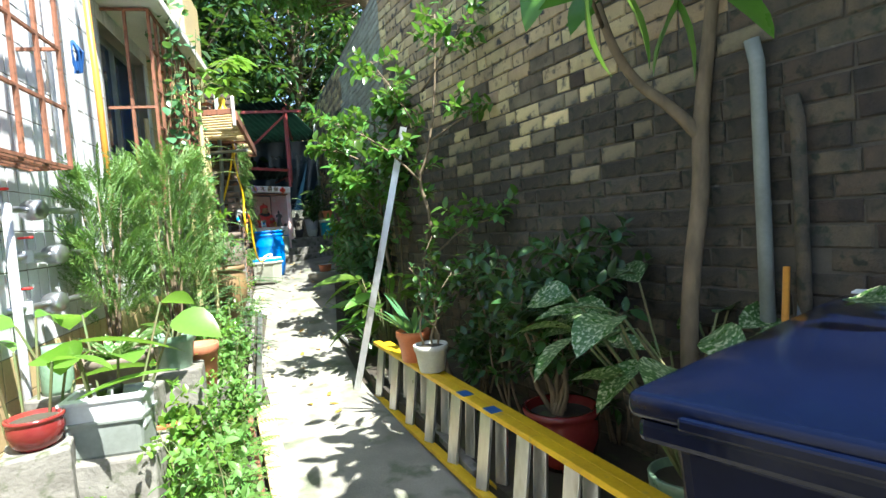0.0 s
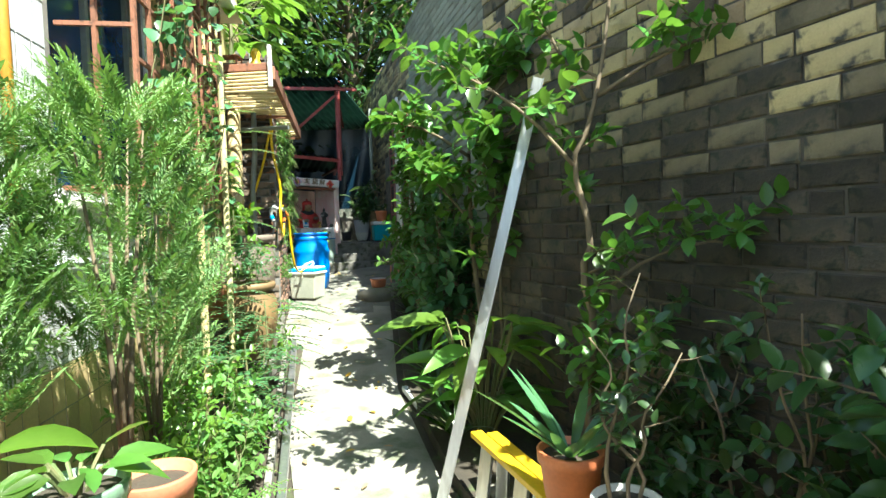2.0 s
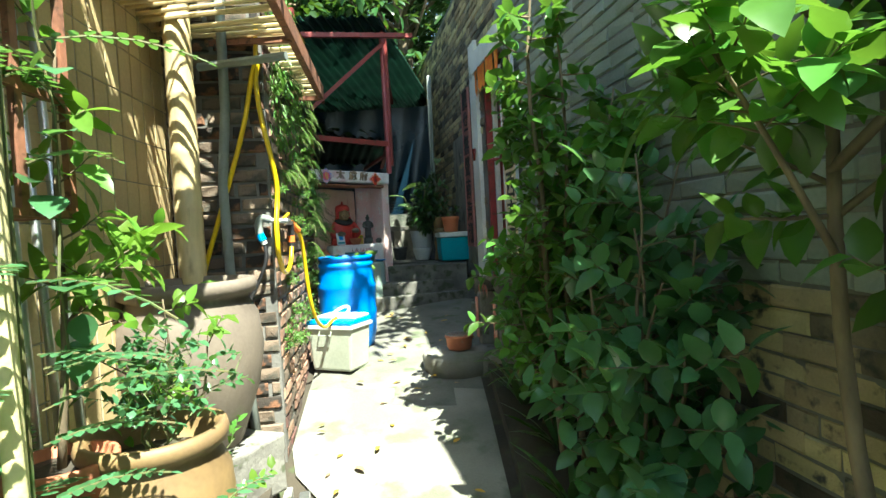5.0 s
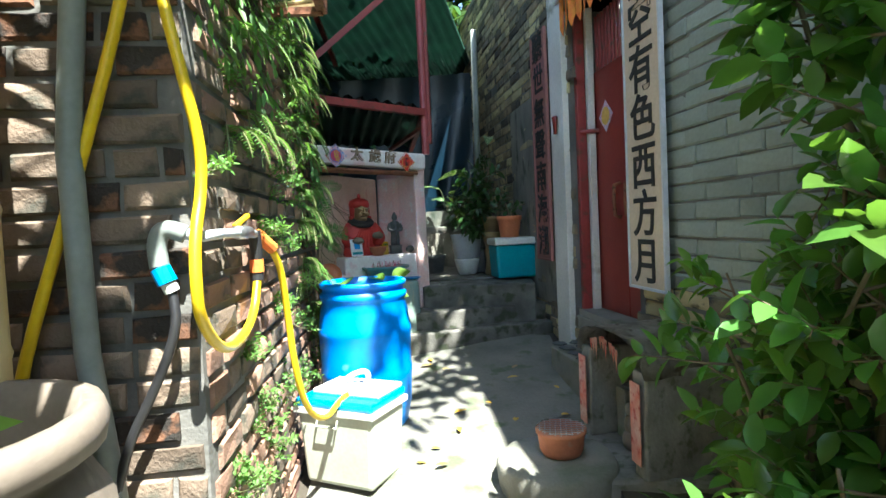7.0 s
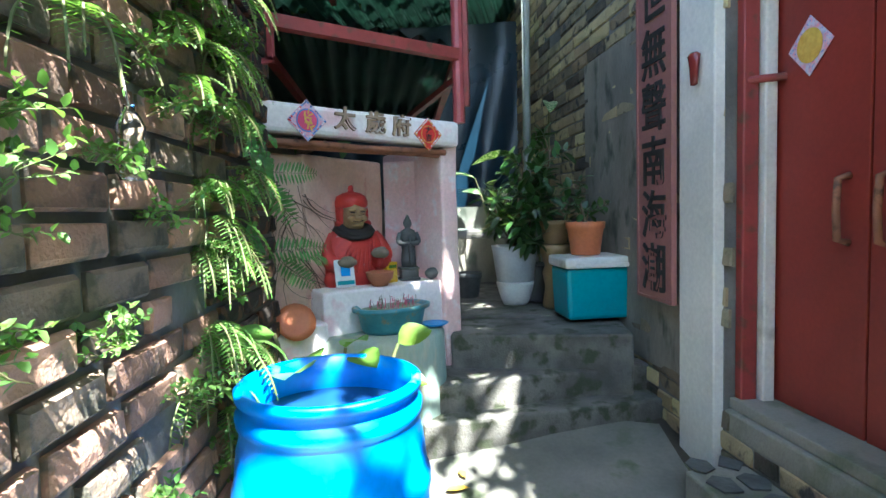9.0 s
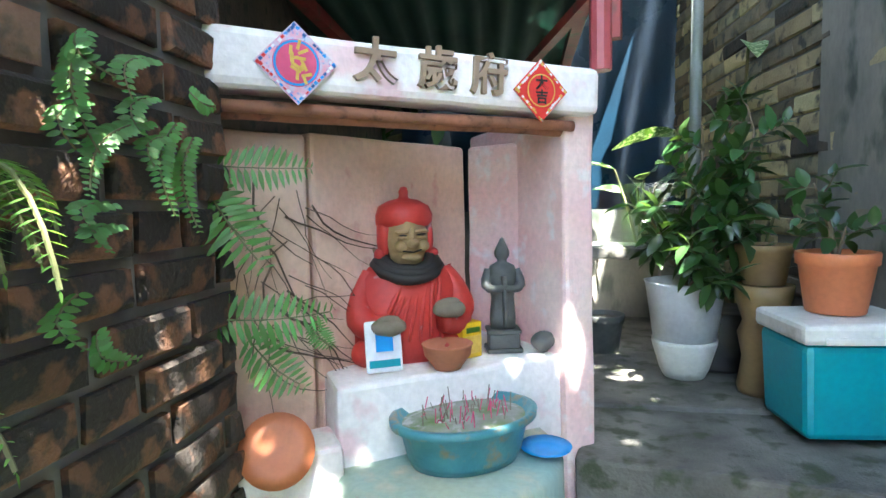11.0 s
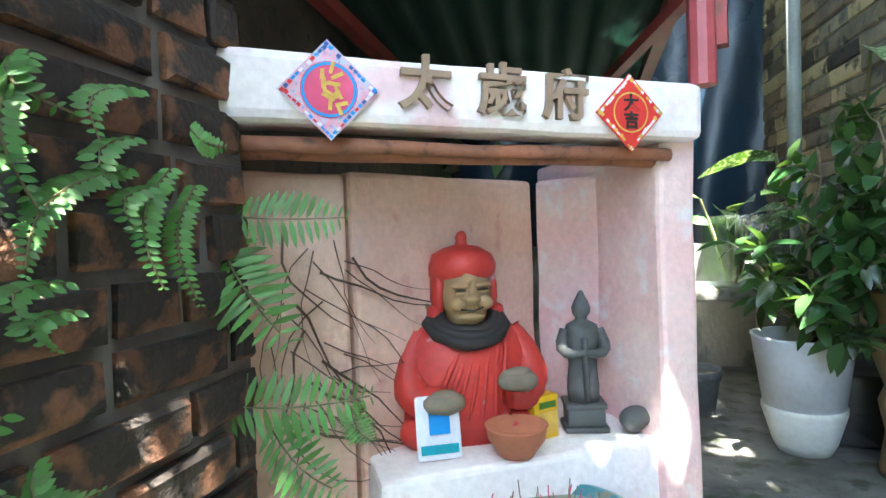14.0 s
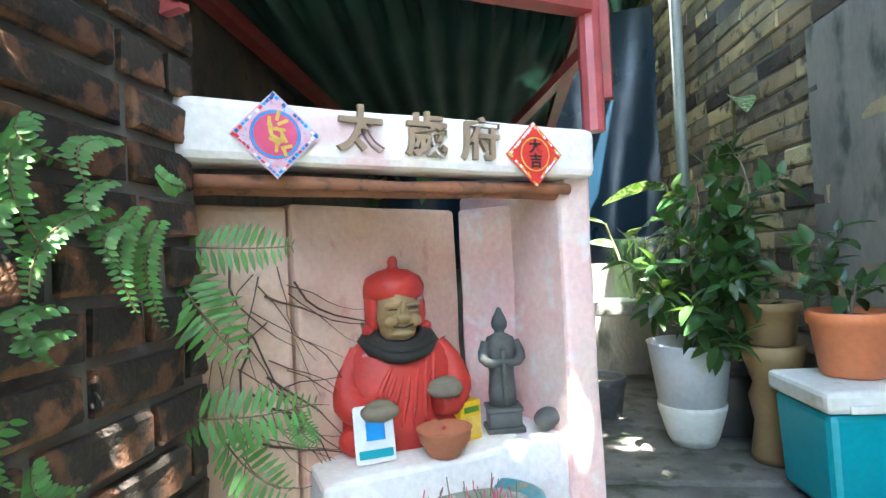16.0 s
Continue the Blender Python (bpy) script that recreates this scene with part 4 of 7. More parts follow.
def strap_plant(name, label, base, n, length, width, seed, material="leaf_bright", up=1.2, droop=0.35, rows=5, stalk=0.0, category="plant"):
    """Long leaves that rise from one foot."""
    r = random.Random(seed)
    t = thing(name, label, category, pose(*base))
    fol, st = Foliage(), bmesh.new()
    for i in range(n):
        a = i * 2.4 + r.uniform(-0.3, 0.3)
        L = length * r.uniform(0.6, 1.1)
        d = Vector((math.cos(a), math.sin(a), up * r.uniform(0.6, 1.5))).normalized()
        p = Vector((0.02 * math.cos(a), 0.02 * math.sin(a), 0))
        if stalk:
            q = p + d * stalk * r.uniform(0.6, 1.2) + Vector((0, 0, stalk * 0.4))
            part("stalk", tube([p, p.lerp(q, 0.5) + Vector((0, 0, stalk * 0.12)), q], 0.006, 5), "stem", t)
            p = q
            d = Vector((math.cos(a), math.sin(a), r.uniform(-0.2, 0.5)))
        fol.add(leaf_shape(L, width * r.uniform(0.8, 1.15), 0.3, droop * r.uniform(0.5, 1.4), rows), aim(p, d, r))
    st.free()
    fol.make("foliage", material, t)
    return t


# ---- right side: planting strip ----
RG = lambda y: ground_z(y) + 0.06
rs = random.Random(21)


def multi(r, tops, base=(0, 0, 0), rad=0.014, amp=0.05, n=6):
    return [(wander(r, (base[0] + r.uniform(-0.05, 0.05), base[1] + r.uniform(-0.05, 0.05), base[2]), tp, n, amp), rad) for tp in tops]


# tree against the brick wall
r = random.Random(5)
tree = thing("tree", "slender tree with a forked bare trunk against the brick wall", "tree", pose(1.14, 2.55, RG(2.5)))
tb = bmesh.new()
tube([(0, 0, 0), (-0.02, 0.05, 0.6), (0.02, 0.08, 1.05), (0.10, 0.08, 1.5), (0.11, 0.1, 1.75), (0.16, 0.1, 2.1), (0.2, 0.05, 2.5), (0.25, 0.0, 3.2)], [0.048, 0.043, 0.04, 0.04, 0.038, 0.032, 0.028, 0.018], 10, tb, 2)
tube([(0.11, 0.1, 1.75), (0.0, 0.14, 1.9), (-0.16, 0.2, 2.05), (-0.3, 0.16, 2.3), (-0.4, 0.05, 2.7)], [0.035, 0.03, 0.026, 0.022, 0.012], 8, tb, 2)
fol = Foliage()
BIG = leaf_shape(0.27, 0.13, 0.2, 0.3, 5)
for p, d in (((0.2, 0.05, 2.5), (-0.3, -1, 0.1)), ((-0.3, 0.16, 2.3), (-0.4, -0.9, 0.1)), ((-0.38, 0.05, 2.7), (-0.8, -0.5, 0.2)), ((0.25, 0, 3.1), (-0.6, -0.8, 0.2)), ((-0.4, 0.05, 2.7), (-1, 0.4, 0.3)), ((0.25, 0, 3.2), (-0.5, 0.7, 0.3)), ((0.22, 0.0, 2.9), (0.2, -1, 0.1))):
    sprays(fol, r, p, d, 0.75, BIG, 9, bm=tb, rad=0.012, size=0.95)
tube([(0.2, 0.05, 2.5), (-0.1, -0.5, 2.6), (-0.45, -0.95, 2.5)], [0.02, 0.014, 0.006], 6, tb, 1)
for p, d in (((-0.45, -0.95, 2.45), (-0.5, -0.1, -0.35)), ((-0.4, -0.9, 2.42), (0.6, -0.1, -0.3)), ((-0.45, -0.95, 2.4), (-0.25, -0.3, -0.8)), ((-0.25, -0.7, 2.45), (0.8, -0.3, -0.2)), ((-0.3, -0.8, 2.5), (-0.2, 0.4, -0.7)), ((-0.5, -0.95, 2.5), (-0.9, -0.2, 0.1))):
    fol.add(BIG, aim(p, d, r, 0.2), 1.2)
tube([(-0.1, -0.5, 2.6), (-0.4, -0.85, 2.3), (-0.58, -1.05, 2.06)], [0.012, 0.008, 0.004], 6, tb, 1)
for p, d, k in (((-0.72, -1.1, 2.02), (-0.1, 0.0, -0.8), 0.9), ((-0.66, -1.08, 2.04), (0.3, -0.1, -0.45), 0.95), ((-0.5, -1.05, 2.0), (0.35, -0.05, -0.6), 0.9), ((-0.42, -1.05, 2.02), (-0.5, 0.0, -0.5), 1.0), ((-0.36, -1.0, 2.02), (0.5, 0.1, -0.15), 0.9), ((-0.58, -1.0, 2.06), (-0.6, 0.3, 0.1), 0.9)):
    fol.add(BIG, aim(p, d, r, 0.25), k)
part("trunk", tb, "bark", tree, smooth=True)
tb2 = bmesh.new()
# upper clumps, mostly out of view, added to shade the strip below
for i in range(165):
    c = Vector((r.uniform(-0.35, 1.3), r.uniform(-0.8, 2.6), r.uniform(3.05, 3.9))) if i < 75 else Vector((r.uniform(-0.35, 0.7), r.uniform(-2.0, 0.2), r.uniform(2.75, 3.9)))
    for k in range(6):
        d = Vector((r.uniform(-1, 1), r.uniform(-1, 1), r.uniform(-0.5, 0.3)))
        fol.add(BIG, aim(c + d * r.uniform(0.02, 0.2), d, r), r.uniform(0.7, 1.15))
for i in range(8):
    tube([(0.2, 0.05, 2.5 + 0.05 * i), (r.uniform(-0.2, 1.0), r.uniform(-0.5, 2.2), 3.4)], [0.02, 0.006], 5, tb2)
part("limb", tb2, "bark", tree, smooth=True)
fol.make("crown", "leaf", tree, "large glossy leaves lit from above")

# big dark pot shrub
pot("flower_pot", "dark red glazed pot holding a dense dark shrub", 0.60, 3.1, RG(3.1), 0.21, 0.34, "glaze_red", "bowl_pot")
shrub("shrub", "dense dark green potted shrub with small glossy leaves", "shrub", (0.60, 3.1, RG(3.1) + 0.29), multi(r, [(rs.uniform(-0.4, 0.4), rs.uniform(-0.3, 0.3), rs.uniform(0.6, 1.05)) for _ in range(9)], rad=0.016), LEAF_M, "leaf_dark", 31, 11, 0.24, 11, 1.15)
# spotted leaf plant
pot("flower_pot", "olive green glazed pot beside the wheelie bin", 0.98, 2.34, RG(2.3), 0.16, 0.28, "glaze_green")
strap_plant("dumb_cane", "dumb cane with broad cream-spotted green leaves", (0.98, 2.34, RG(2.3) + 0.25), 26, 0.34, 0.17, 8, "leaf_spot", 1.1, 0.35, 5, 0.60)
strap_plant("dumb_cane", "tall dumb cane with spotted leaves beside the brick wall", (1.25, 2.15, RG(2.2)), 10, 0.28, 0.12, 9, "leaf_spot", 1.6, 0.3, 5, 0.80)

# wheelie bin
def wheelie_bin():
    """A wide refuse container; x along its long front, y away from it."""
    t = thing("wheelie_bin", "wide dark blue plastic refuse container with a closed glossy lid", "bin", pose(0.36, 1.09, 0.02, 0, 0, 39.3) @ Matrix.Diagonal((1, -1, 1, 1)))
    L, D, H = 1.34, 0.72, 1.06
    b = bmesh.new()
    box(b, 0.04, 0.04, 0.12, L - 0.04, D - 0.04, H - 0.03, 0.04, None, 3)
    for v in b.verts:
        k = 0.86 + 0.14 * v.co.z / H
        v.co.x, v.co.y = L / 2 + (v.co.x - L / 2) * k, D / 2 + (v.co.y - D / 2) * k
    bmesh.ops.reverse_faces(b, faces=b.faces[:])
    body = part("body", b, "bin_blue", t)
    for i in range(6):
        x = 0.14 + 0.21 * i
        b = box(bmesh.new(), x - 0.02, 0.052, 0.35, x + 0.02, 0.09, H - 0.06, 0.008)
        part("rib", b, "bin_blue", body)
    part("rim", a_box(0.0, 0.0, H - 0.05, L, D, H, 0.014), "bin_blue", t)
    b = bmesh.new()
    box(b, -0.015, -0.015, H, L + 0.015, D + 0.015, H + 0.055, 0.02, None, 3)
    bmesh.ops.subdivide_edges(b, edges=[e for e in b.edges if e.calc_length() > 0.3], cuts=9, use_grid_fill=True)
    for v in b.verts:
        if v.co.z > H + 0.03:
            u, w = v.co.x / L, v.co.y / D
            k = max(0.0, min(1.0, min(u, 1 - u) * 8)) * max(0.0, min(1.0, min(w, 1 - w) * 6))
            v.co.z += 0.045 * k + 0.004 * noise.noise(v.co * 4)
    part("lid", b, "bin_blue", t, "scuffed shiny lid", True)
    part("lid_lip", a_box(-0.03, 0.1, H + 0.004, -0.012, D - 0.1, H + 0.03, 0.006), "bin_blue", t)
    part("label", a_box(L - 0.12, 0.05, H + 0.078, L - 0.06, 0.09, H + 0.086, 0.002), "paper_white", t, "small pale label")
    for x in (0.14, L - 0.14):
        for y in (0.14, D - 0.14):
            part("wheel", lathe([(0, -0.02), (0.07, -0.02), (0.08, 0), (0.07, 0.02), (0, 0.02)], 20, pose(x, y, 0.08, 0, 90, 0)), "black", t)
    return t


wheelie_bin()
# pipes on the brick wall
for x, y, rad, m_, lab, zt in ((1.395, 2.405, 0.032, "pvc_grey", "grey plastic downpipe on the brick wall", 2.17), (1.475, 2.275, 0.028, "dark_brick", "dark stained pipe on the brick wall", 1.9)):
    tagged(bm_obj("downpipe", tube([(x, y, 0.0), (x, y, zt - 0.1), (x - 0.02, y, zt)], rad, 12), m_, smooth=True), lab, "pipe")
tagged(bm_obj("broom_handle", tube([(1.15, 2.0, 0.0), (1.42, 2.3, 1.2)], 0.014, 8), "pvc_orange", smooth=True), "orange broom handle leaning by the wall", "broom")
tagged(bm_obj("broom_handle", tube([(1.2, 2.05, 0.0), (1.48, 2.3, 1.12)], 0.012, 8), "metal", smooth=True), "grey metal pole leaning by the wall", "pole")

# ladder on its side
def ladder():
    p0, p1 = Vector((-0.74, 4.72, 0.05)), Vector((0.56, 1.68, 0.02))
    m = seg_frame((p0.x, p0.y), (p1.x, p1.y))
    L = (p1 - p0).length
    t = thing("stepladder", "yellow and silver aluminium stepladder lying on its side", "ladder")
    for (y0, z0), (y1, z1) in (((0.04, 0.03), (0.10, 0.47)), ((0.16, 0.03), (0.19, 0.45))):
        for yy, zz in ((y0, z0), (y1, z1)):
            b = a_box(0, yy - 0.012, zz, L, yy + 0.05, zz + 0.03, 0.004)
            b.transform(m)
            part("rail", b, "yellow", t)
        for i in range(9):
            x = 0.15 + i * (L - 0.3) / 8
            b = bmesh.new()
            q = (Vector((x, y1 + 0.02, z1 + 0.0)) - Vector((x, y0 + 0.02, z0 + 0.03)))
            box(b, -0.035, -0.012, 0, 0.035, 0.012, q.length, 0.004, Matrix.Translation((x, y0 + 0.02, z0 + 0.03)) @ q.to_track_quat("Z", "Y").to_matrix().to_4x4() @ Matrix.Rotation(0.5, 4, "Z"))
            b.transform(m)
            part("rung", b, "alu", t)
    for x in (L * 0.52, L * 0.62):
        b = a_box(x, 0.085, 0.4985, x + 0.1, 0.152, 0.503, 0.001)
        b.transform(m)
        part("tape", b, "tape_blue", t, "blue tape")
    return t


ladder()
# pots standing on the ladder
pot("flower_pot", "terracotta plastic pot holding an aloe", -0.26, 3.99, 0.502, 0.125, 0.22, "orange_plastic")
strap_plant("aloe", "spiky aloe with long tapering grey green leaves", (-0.26, 3.99, 0.69), 15, 0.42, 0.045, 12, "leaf_teal", 0.9, 0.1, 5)
pot("flower_pot", "beige square plastic pot tied with teal string", -0.13, 3.68, 0.502, 0.115, 0.18, "white_plastic")
shrub("sapling", "thin dark potted sapling with pointed leaves", "shrub", (-0.13, 3.68, 0.65), multi(r, [(0.05, 0.0, 0.75), (-0.08, 0.05, 0.55), (0.14, -0.03, 0.5)], rad=0.008), LEAF_M, "leaf_dark", 33, 6, 0.13, 5, 0.7)
# citrus shrub
r = random.Random(8)
shrub("citrus_bush", "tall thin branching bush with bright glossy leaves over the path", "shrub", (0.02, 4.45, RG(4.4)),
      [([(0, 0, 0), (-0.08, 0, 0.25), (-0.14, 0, 0.5), (-0.08, 0.02, 0.95), (-0.15, 0, 1.22), (-0.09, 0, 1.36), (-0.18, 0.03, 1.72), (-0.10, 0, 1.85), (0.0, 0.05, 2.3), (0.05, 0.05, 3.0)], 0.024),
       ([(-0.17, 0.02, 1.7), (-0.36, 0.0, 1.92), (-0.6, 0.02, 2.1), (-0.85, 0.05, 2.22)], 0.010),
       ([(-0.06, 0.0, 2.0), (0.2, -0.08, 2.15), (0.45, -0.15, 2.22), (0.7, -0.3, 2.26)], 0.010),
       ([(-0.1, 0.08, 2.0), (-0.3, 0.1, 2.4), (-0.5, 0.12, 2.7)], 0.010),
       ([(-0.08, 0.02, 1.1), (0.15, -0.1, 1.3), (0.42, -0.2, 1.36), (0.6, -0.3, 1.25)], 0.009),
       ([(-0.12, 0.02, 0.55), (0.02, -0.06, 0.75), (0.1, -0.1, 0.95)], 0.007),
       ([(-0.1, 0.05, 2.4), (0.15, -0.1, 2.7), (0.3, -0.3, 2.9)], 0.010)], LEAF_M, "leaf", 41, 11, 0.26, 11, 1.15)
shrub("shrub", "low dark shrub at the foot of the brick wall", "shrub", (0.42, 3.75, RG(3.7)), multi(r, [(rs.uniform(-0.25, 0.25), rs.uniform(-0.25, 0.25), rs.uniform(0.7, 1.3)) for _ in range(4)], rad=0.01), LEAF_M, "leaf_dark", 43, 7, 0.22, 8)
# filler shrubs, added to deepen the shade along the wall's foot
for x, y, h in ((0.98, 3.3, 1.25), (0.72, 3.72, 1.15), (0.25, 4.25, 0.9), (0.45, 4.6, 1.1)):
    shrub("shrub", "dark leafy shrub in the shade of the brick wall", "shrub", (x, y, RG(y)), multi(r, [(rs.uniform(-0.3, 0.2), rs.uniform(-0.3, 0.3), rs.uniform(0.5, 1.0) * h) for _ in range(6)], rad=0.01), LEAF_M, "leaf_dark", int(x * 100 + y * 10), 8, 0.22, 9, 1.1, group="shrubs by the wall")
# ginger plants
strap_plant("ginger_plant", "ginger plant with long pale green blades", (-0.60, 5.32, RG(5.3)), 30, 0.38, 0.12, 14, "leaf_bright", 2.6, 0.4, 5, 0.52)
strap_plant("ginger_plant", "ginger plant with long blades beside the wall", (-0.58, 5.35, RG(5.3)), 24, 0.36, 0.10, 15, "leaf", 1.3, 0.4, 5, 0.3)
# channel leaning
b = bmesh.new()
p0, p1 = Vector((-0.83, 4.74, ground_z(4.74))), Vector((-0.26, 4.82, 2.32))
q = (p1 - p0).to_track_quat("Z", "X").to_matrix().to_4x4()
L = (p1 - p0).length
for x0, y0, x1, y1 in ((-0.028, -0.012, 0.028, -0.009), (-0.028, -0.009, -0.025, 0.012), (0.025, -0.009, 0.028, 0.012)):
    box(b, x0, y0, 0, x1, y1, L, 0, Matrix.Translation(p0) @ q)
tagged(bm_obj("metal_channel", b, "alu"), "worn silver aluminium channel leaning beside the path", "metal channel")

# coffee-like bushes along the wall
r = random.Random(17)
shrub("coffee_bush", "bush with bare twin stems and a spreading crown of glossy leaves", "shrub", (-0.60, 6.15, RG(6.1)),
      [([(0, 0, 0), (0.02, 0, 0.5), (-0.04, 0.03, 1.0), (-0.06, 0.02, 1.5), (-0.05, 0.0, 2.0), (-0.05, 0.02, 2.5)], 0.026),
       ([(0.18, -0.2, 0), (0.15, -0.2, 0.6), (0.16, -0.22, 1.2), (0.10, -0.3, 1.8)], 0.016),
       ([(-0.06, 0.02, 1.5), (0.1, -0.3, 1.8), (0.3, -0.55, 1.95)], 0.014),
       ([(-0.05, 0.0, 1.8), (-0.35, -0.1, 2.0), (-0.6, -0.15, 2.05)], 0.014),
       ([(-0.05, 0.0, 2.0), (0.2, -0.2, 2.3), (0.4, -0.4, 2.4)], 0.012), ([(-0.05, 0.02, 1.3), (-0.25, -0.15, 1.55), (-0.4, -0.3, 1.7)], 0.010), ([(-0.05, 0.02, 1.4), (0.15, -0.1, 1.6), (0.3, -0.2, 1.65)], 0.010)], LEAF_BUSH, "leaf", 45, 13, 0.28, 11, 0.85, lo=0.55)
shrub("coffee_bush", "low dark bush of drooping glossy leaves", "shrub", (-0.98, 6.85, RG(6.8)), multi(r, [(rs.uniform(-0.35, 0.3), rs.uniform(-0.35, 0.35), rs.uniform(0.7, 1.7)) for _ in range(10)], rad=0.012), LEAF_BUSH, "leaf_teal", 46, 10, 0.26, 10, 0.85)
shrub("lime_bush", "tall leafy bush with lime green tips beside the path", "shrub", (-1.26, 7.9, RG(7.9)), multi(r, [(rs.uniform(-0.2, 0.25), rs.uniform(-0.4, 0.3), rs.uniform(0.7, 1.75)) for _ in range(12)], rad=0.014), LEAF_M, "leaf", 47, 12, 0.24, 11, 1.05)
shrub("lime_bush", "tall bush with bare pale stems and broad glossy leaves", "shrub", (-1.22, 7.55, RG(7.5)),
      [([(0, 0, 0), (-0.03, 0.02, 0.5), (-0.05, 0, 0.95), (-0.04, -0.02, 1.3), (-0.1, -0.02, 1.9), (-0.05, 0, 2.4)], 0.02), ([(0.1, 0.02, 0), (0.06, 0.02, 0.6), (0.04, 0, 1.0), (0.08, -0.02, 1.5), (0.05, -0.05, 2.2)], 0.018),
       ([(0.2, 0.05, 0), (0.16, 0.05, 0.7), (0.2, 0.02, 1.2), (0.3, -0.05, 1.8)], 0.014), ([(0.04, 0, 1.0), (0.2, -0.15, 1.3), (0.3, -0.3, 1.6)], 0.012), ([(-0.04, 0.0, 1.2), (-0.1, 0.25, 1.5), (-0.15, 0.35, 1.9)], 0.012)],
      LEAF_BUSH, "leaf", 48, 17, 0.17, 9, 0.72, lo=0.52, tilt_up=0.1)
shrub("lime_bush", "young shrub with pale green rosettes near the stone seat", "shrub", (-1.12, 8.25, RG(8.2)), multi(r, [(-0.2, 0.1, 0.95), (0.05, 0.1, 1.2), (0.08, -0.15, 0.8), (-0.12, -0.1, 1.1), (-0.15, -0.2, 0.75)], rad=0.012), LEAF_M, "leaf_bright", 49, 7, 0.2, 13, 1.0, lo=0.5)
strap_plant("plant", "low rosette of narrow leaves beside the stone seat", (-1.40, 8.15, RG(8.1)), 16, 0.22, 0.035, 50, "leaf", 1.2, 0.2, 3, 0.2)
for i in range(7):
    y = 5.4 + i * 0.45
    strap_plant("lily_plant", "dark strap-leaved plant at the wall foot", (lerp_table(RIGHT_EDGE, y) + 0.2 + 0.05 * (i % 3), y, RG(y)), 14, 0.34, 0.045, 60 + i, "leaf_dark", 1.8, 0.45, 3)

# ---- left side: beds before the tiled wall ----
LG = lambda y: ground_z(y) + 0.17
r = random.Random(77)


def cypress(base, h, w, seed, n=150):
    rr = random.Random(seed)
    t = thing("cypress_bush", "feathery upright green cypress bush before the tiled wall", "bush", pose(*base))
    tr, fo = bmesh.new(), Foliage()
    for k in range(4):
        a = k * 1.7
        tube([(0, 0, 0), (0.04 * math.cos(a), 0.04 * math.sin(a), h * 0.4), (0.12 * math.cos(a), 0.12 * math.sin(a), h * 0.9)], [0.013, 0.009, 0.003], 6, tr)
    for i in range(n):
        u = rr.random() ** 0.8
        z = h * (0.30 + 0.66 * u)
        rad = w * (0.35 + 0.65 * math.sin(math.pi * (0.15 + 0.75 * u))) * rr.uniform(0.5, 1.0)
        a = rr.uniform(0, 6.283)
        p = Vector((rad * math.cos(a), rad * math.sin(a), z))
        d = Vector((math.cos(a) * rr.uniform(0.4, 1.1), math.sin(a) * rr.uniform(0.4, 1.1), 0.8)).normalized()
        x = d.orthogonal().normalized()
        x = Matrix.Rotation(rr.uniform(0, 6.28), 3, d) @ x
        L = rr.uniform(0.10, 0.19)
        for s in range(6):
            q = p + d * L * s / 6
            for sg in (-1, 1):
                dd = (d + x * sg * 0.75).normalized()
                ln = L * (0.5 - 0.055 * s)
                for j in range(4):
                    qq = q + dd * ln * j / 4
                    for s2 in (-1, 1):
                        fo.add(LEAF_NEEDLE, aim(qq, dd + (d * s2 * 0.5), rr), 0.5)
        fo.add(LEAF_NEEDLE, aim(p + d * L, d, rr), 1.1)
    part("trunk", tr, "bark", t, smooth=True)
    fo.make("crown", "cypress", t)
    return t


cypress((-1.84, 3.75, LG(3.7) + 0.42), 1.45, 0.30, 3, 330)
cypress((-2.0, 3.32, LG(3.3) + 0.45), 1.3, 0.19, 4, 200)
cypress((-2.2, 4.5, LG(4.5)), 1.6, 0.22, 6, 130)

block("stone_block", "rough masonry block under the cypress pot", -1.84, 3.75, LG(3.7) - 0.04, 0.36, 0.34, 0.30, "stone", 8)
pot("flower_pot", "terracotta pot at the foot of the cypress", -1.84, 3.75, LG(3.7) + 0.25, 0.16, 0.22, "terracotta")
block("stone_block", "rough masonry block under a terracotta pot", -2.0, 3.32, LG(3.3) - 0.04, 0.34, 0.32, 0.34, "stone", 14)
pot("flower_pot", "terracotta pot with a small cypress shoot", -2.0, 3.32, LG(3.3) + 0.29, 0.14, 0.2, "terracotta")
block("stone_block", "flat stone slab under the green pot", -1.60, 3.20, LG(3.2) - 0.22, 0.29, 0.28, 0.80, "stone", 20)
pot("flower_pot", "sage green glazed pot with relief bands", -1.60, 3.20, LG(3.2) + 0.575, 0.12, 0.2, "glaze_green")
block("stone_block", "rough stone under a terracotta pot", -1.62, 3.56, LG(3.5) - 0.05, 0.28, 0.28, 0.40, "stone", 5)
pot("flower_pot", "terracotta pot behind the green pot", -1.62, 3.56, LG(3.5) + 0.345, 0.12, 0.28, "terracotta")
strap_plant("plant", "trailing plant with pale leaves in the green pot", (-1.60, 3.20, LG(3.2) + 0.74), 14, 0.15, 0.06, 81, "leaf", 0.8, 0.3, 3, 0.08)
block("stone_block", "rough stone under the tan pot", -1.70, 2.80, LG(2.7) - 0.05, 0.34, 0.32, 0.63, "stone", 10)
pot("flower_pot", "wide tan plastic pot with variegated leaves", -1.70, 2.80, LG(2.7) + 0.575, 0.17, 0.2, "clay", "flower_pot")
strap_plant("snake_plant", "variegated plant with yellow edged leaves", (-1.70, 2.80, LG(2.7) + 0.74), 16, 0.26, 0.05, 82, "leaf_spot", 1.1, 0.3, 3)
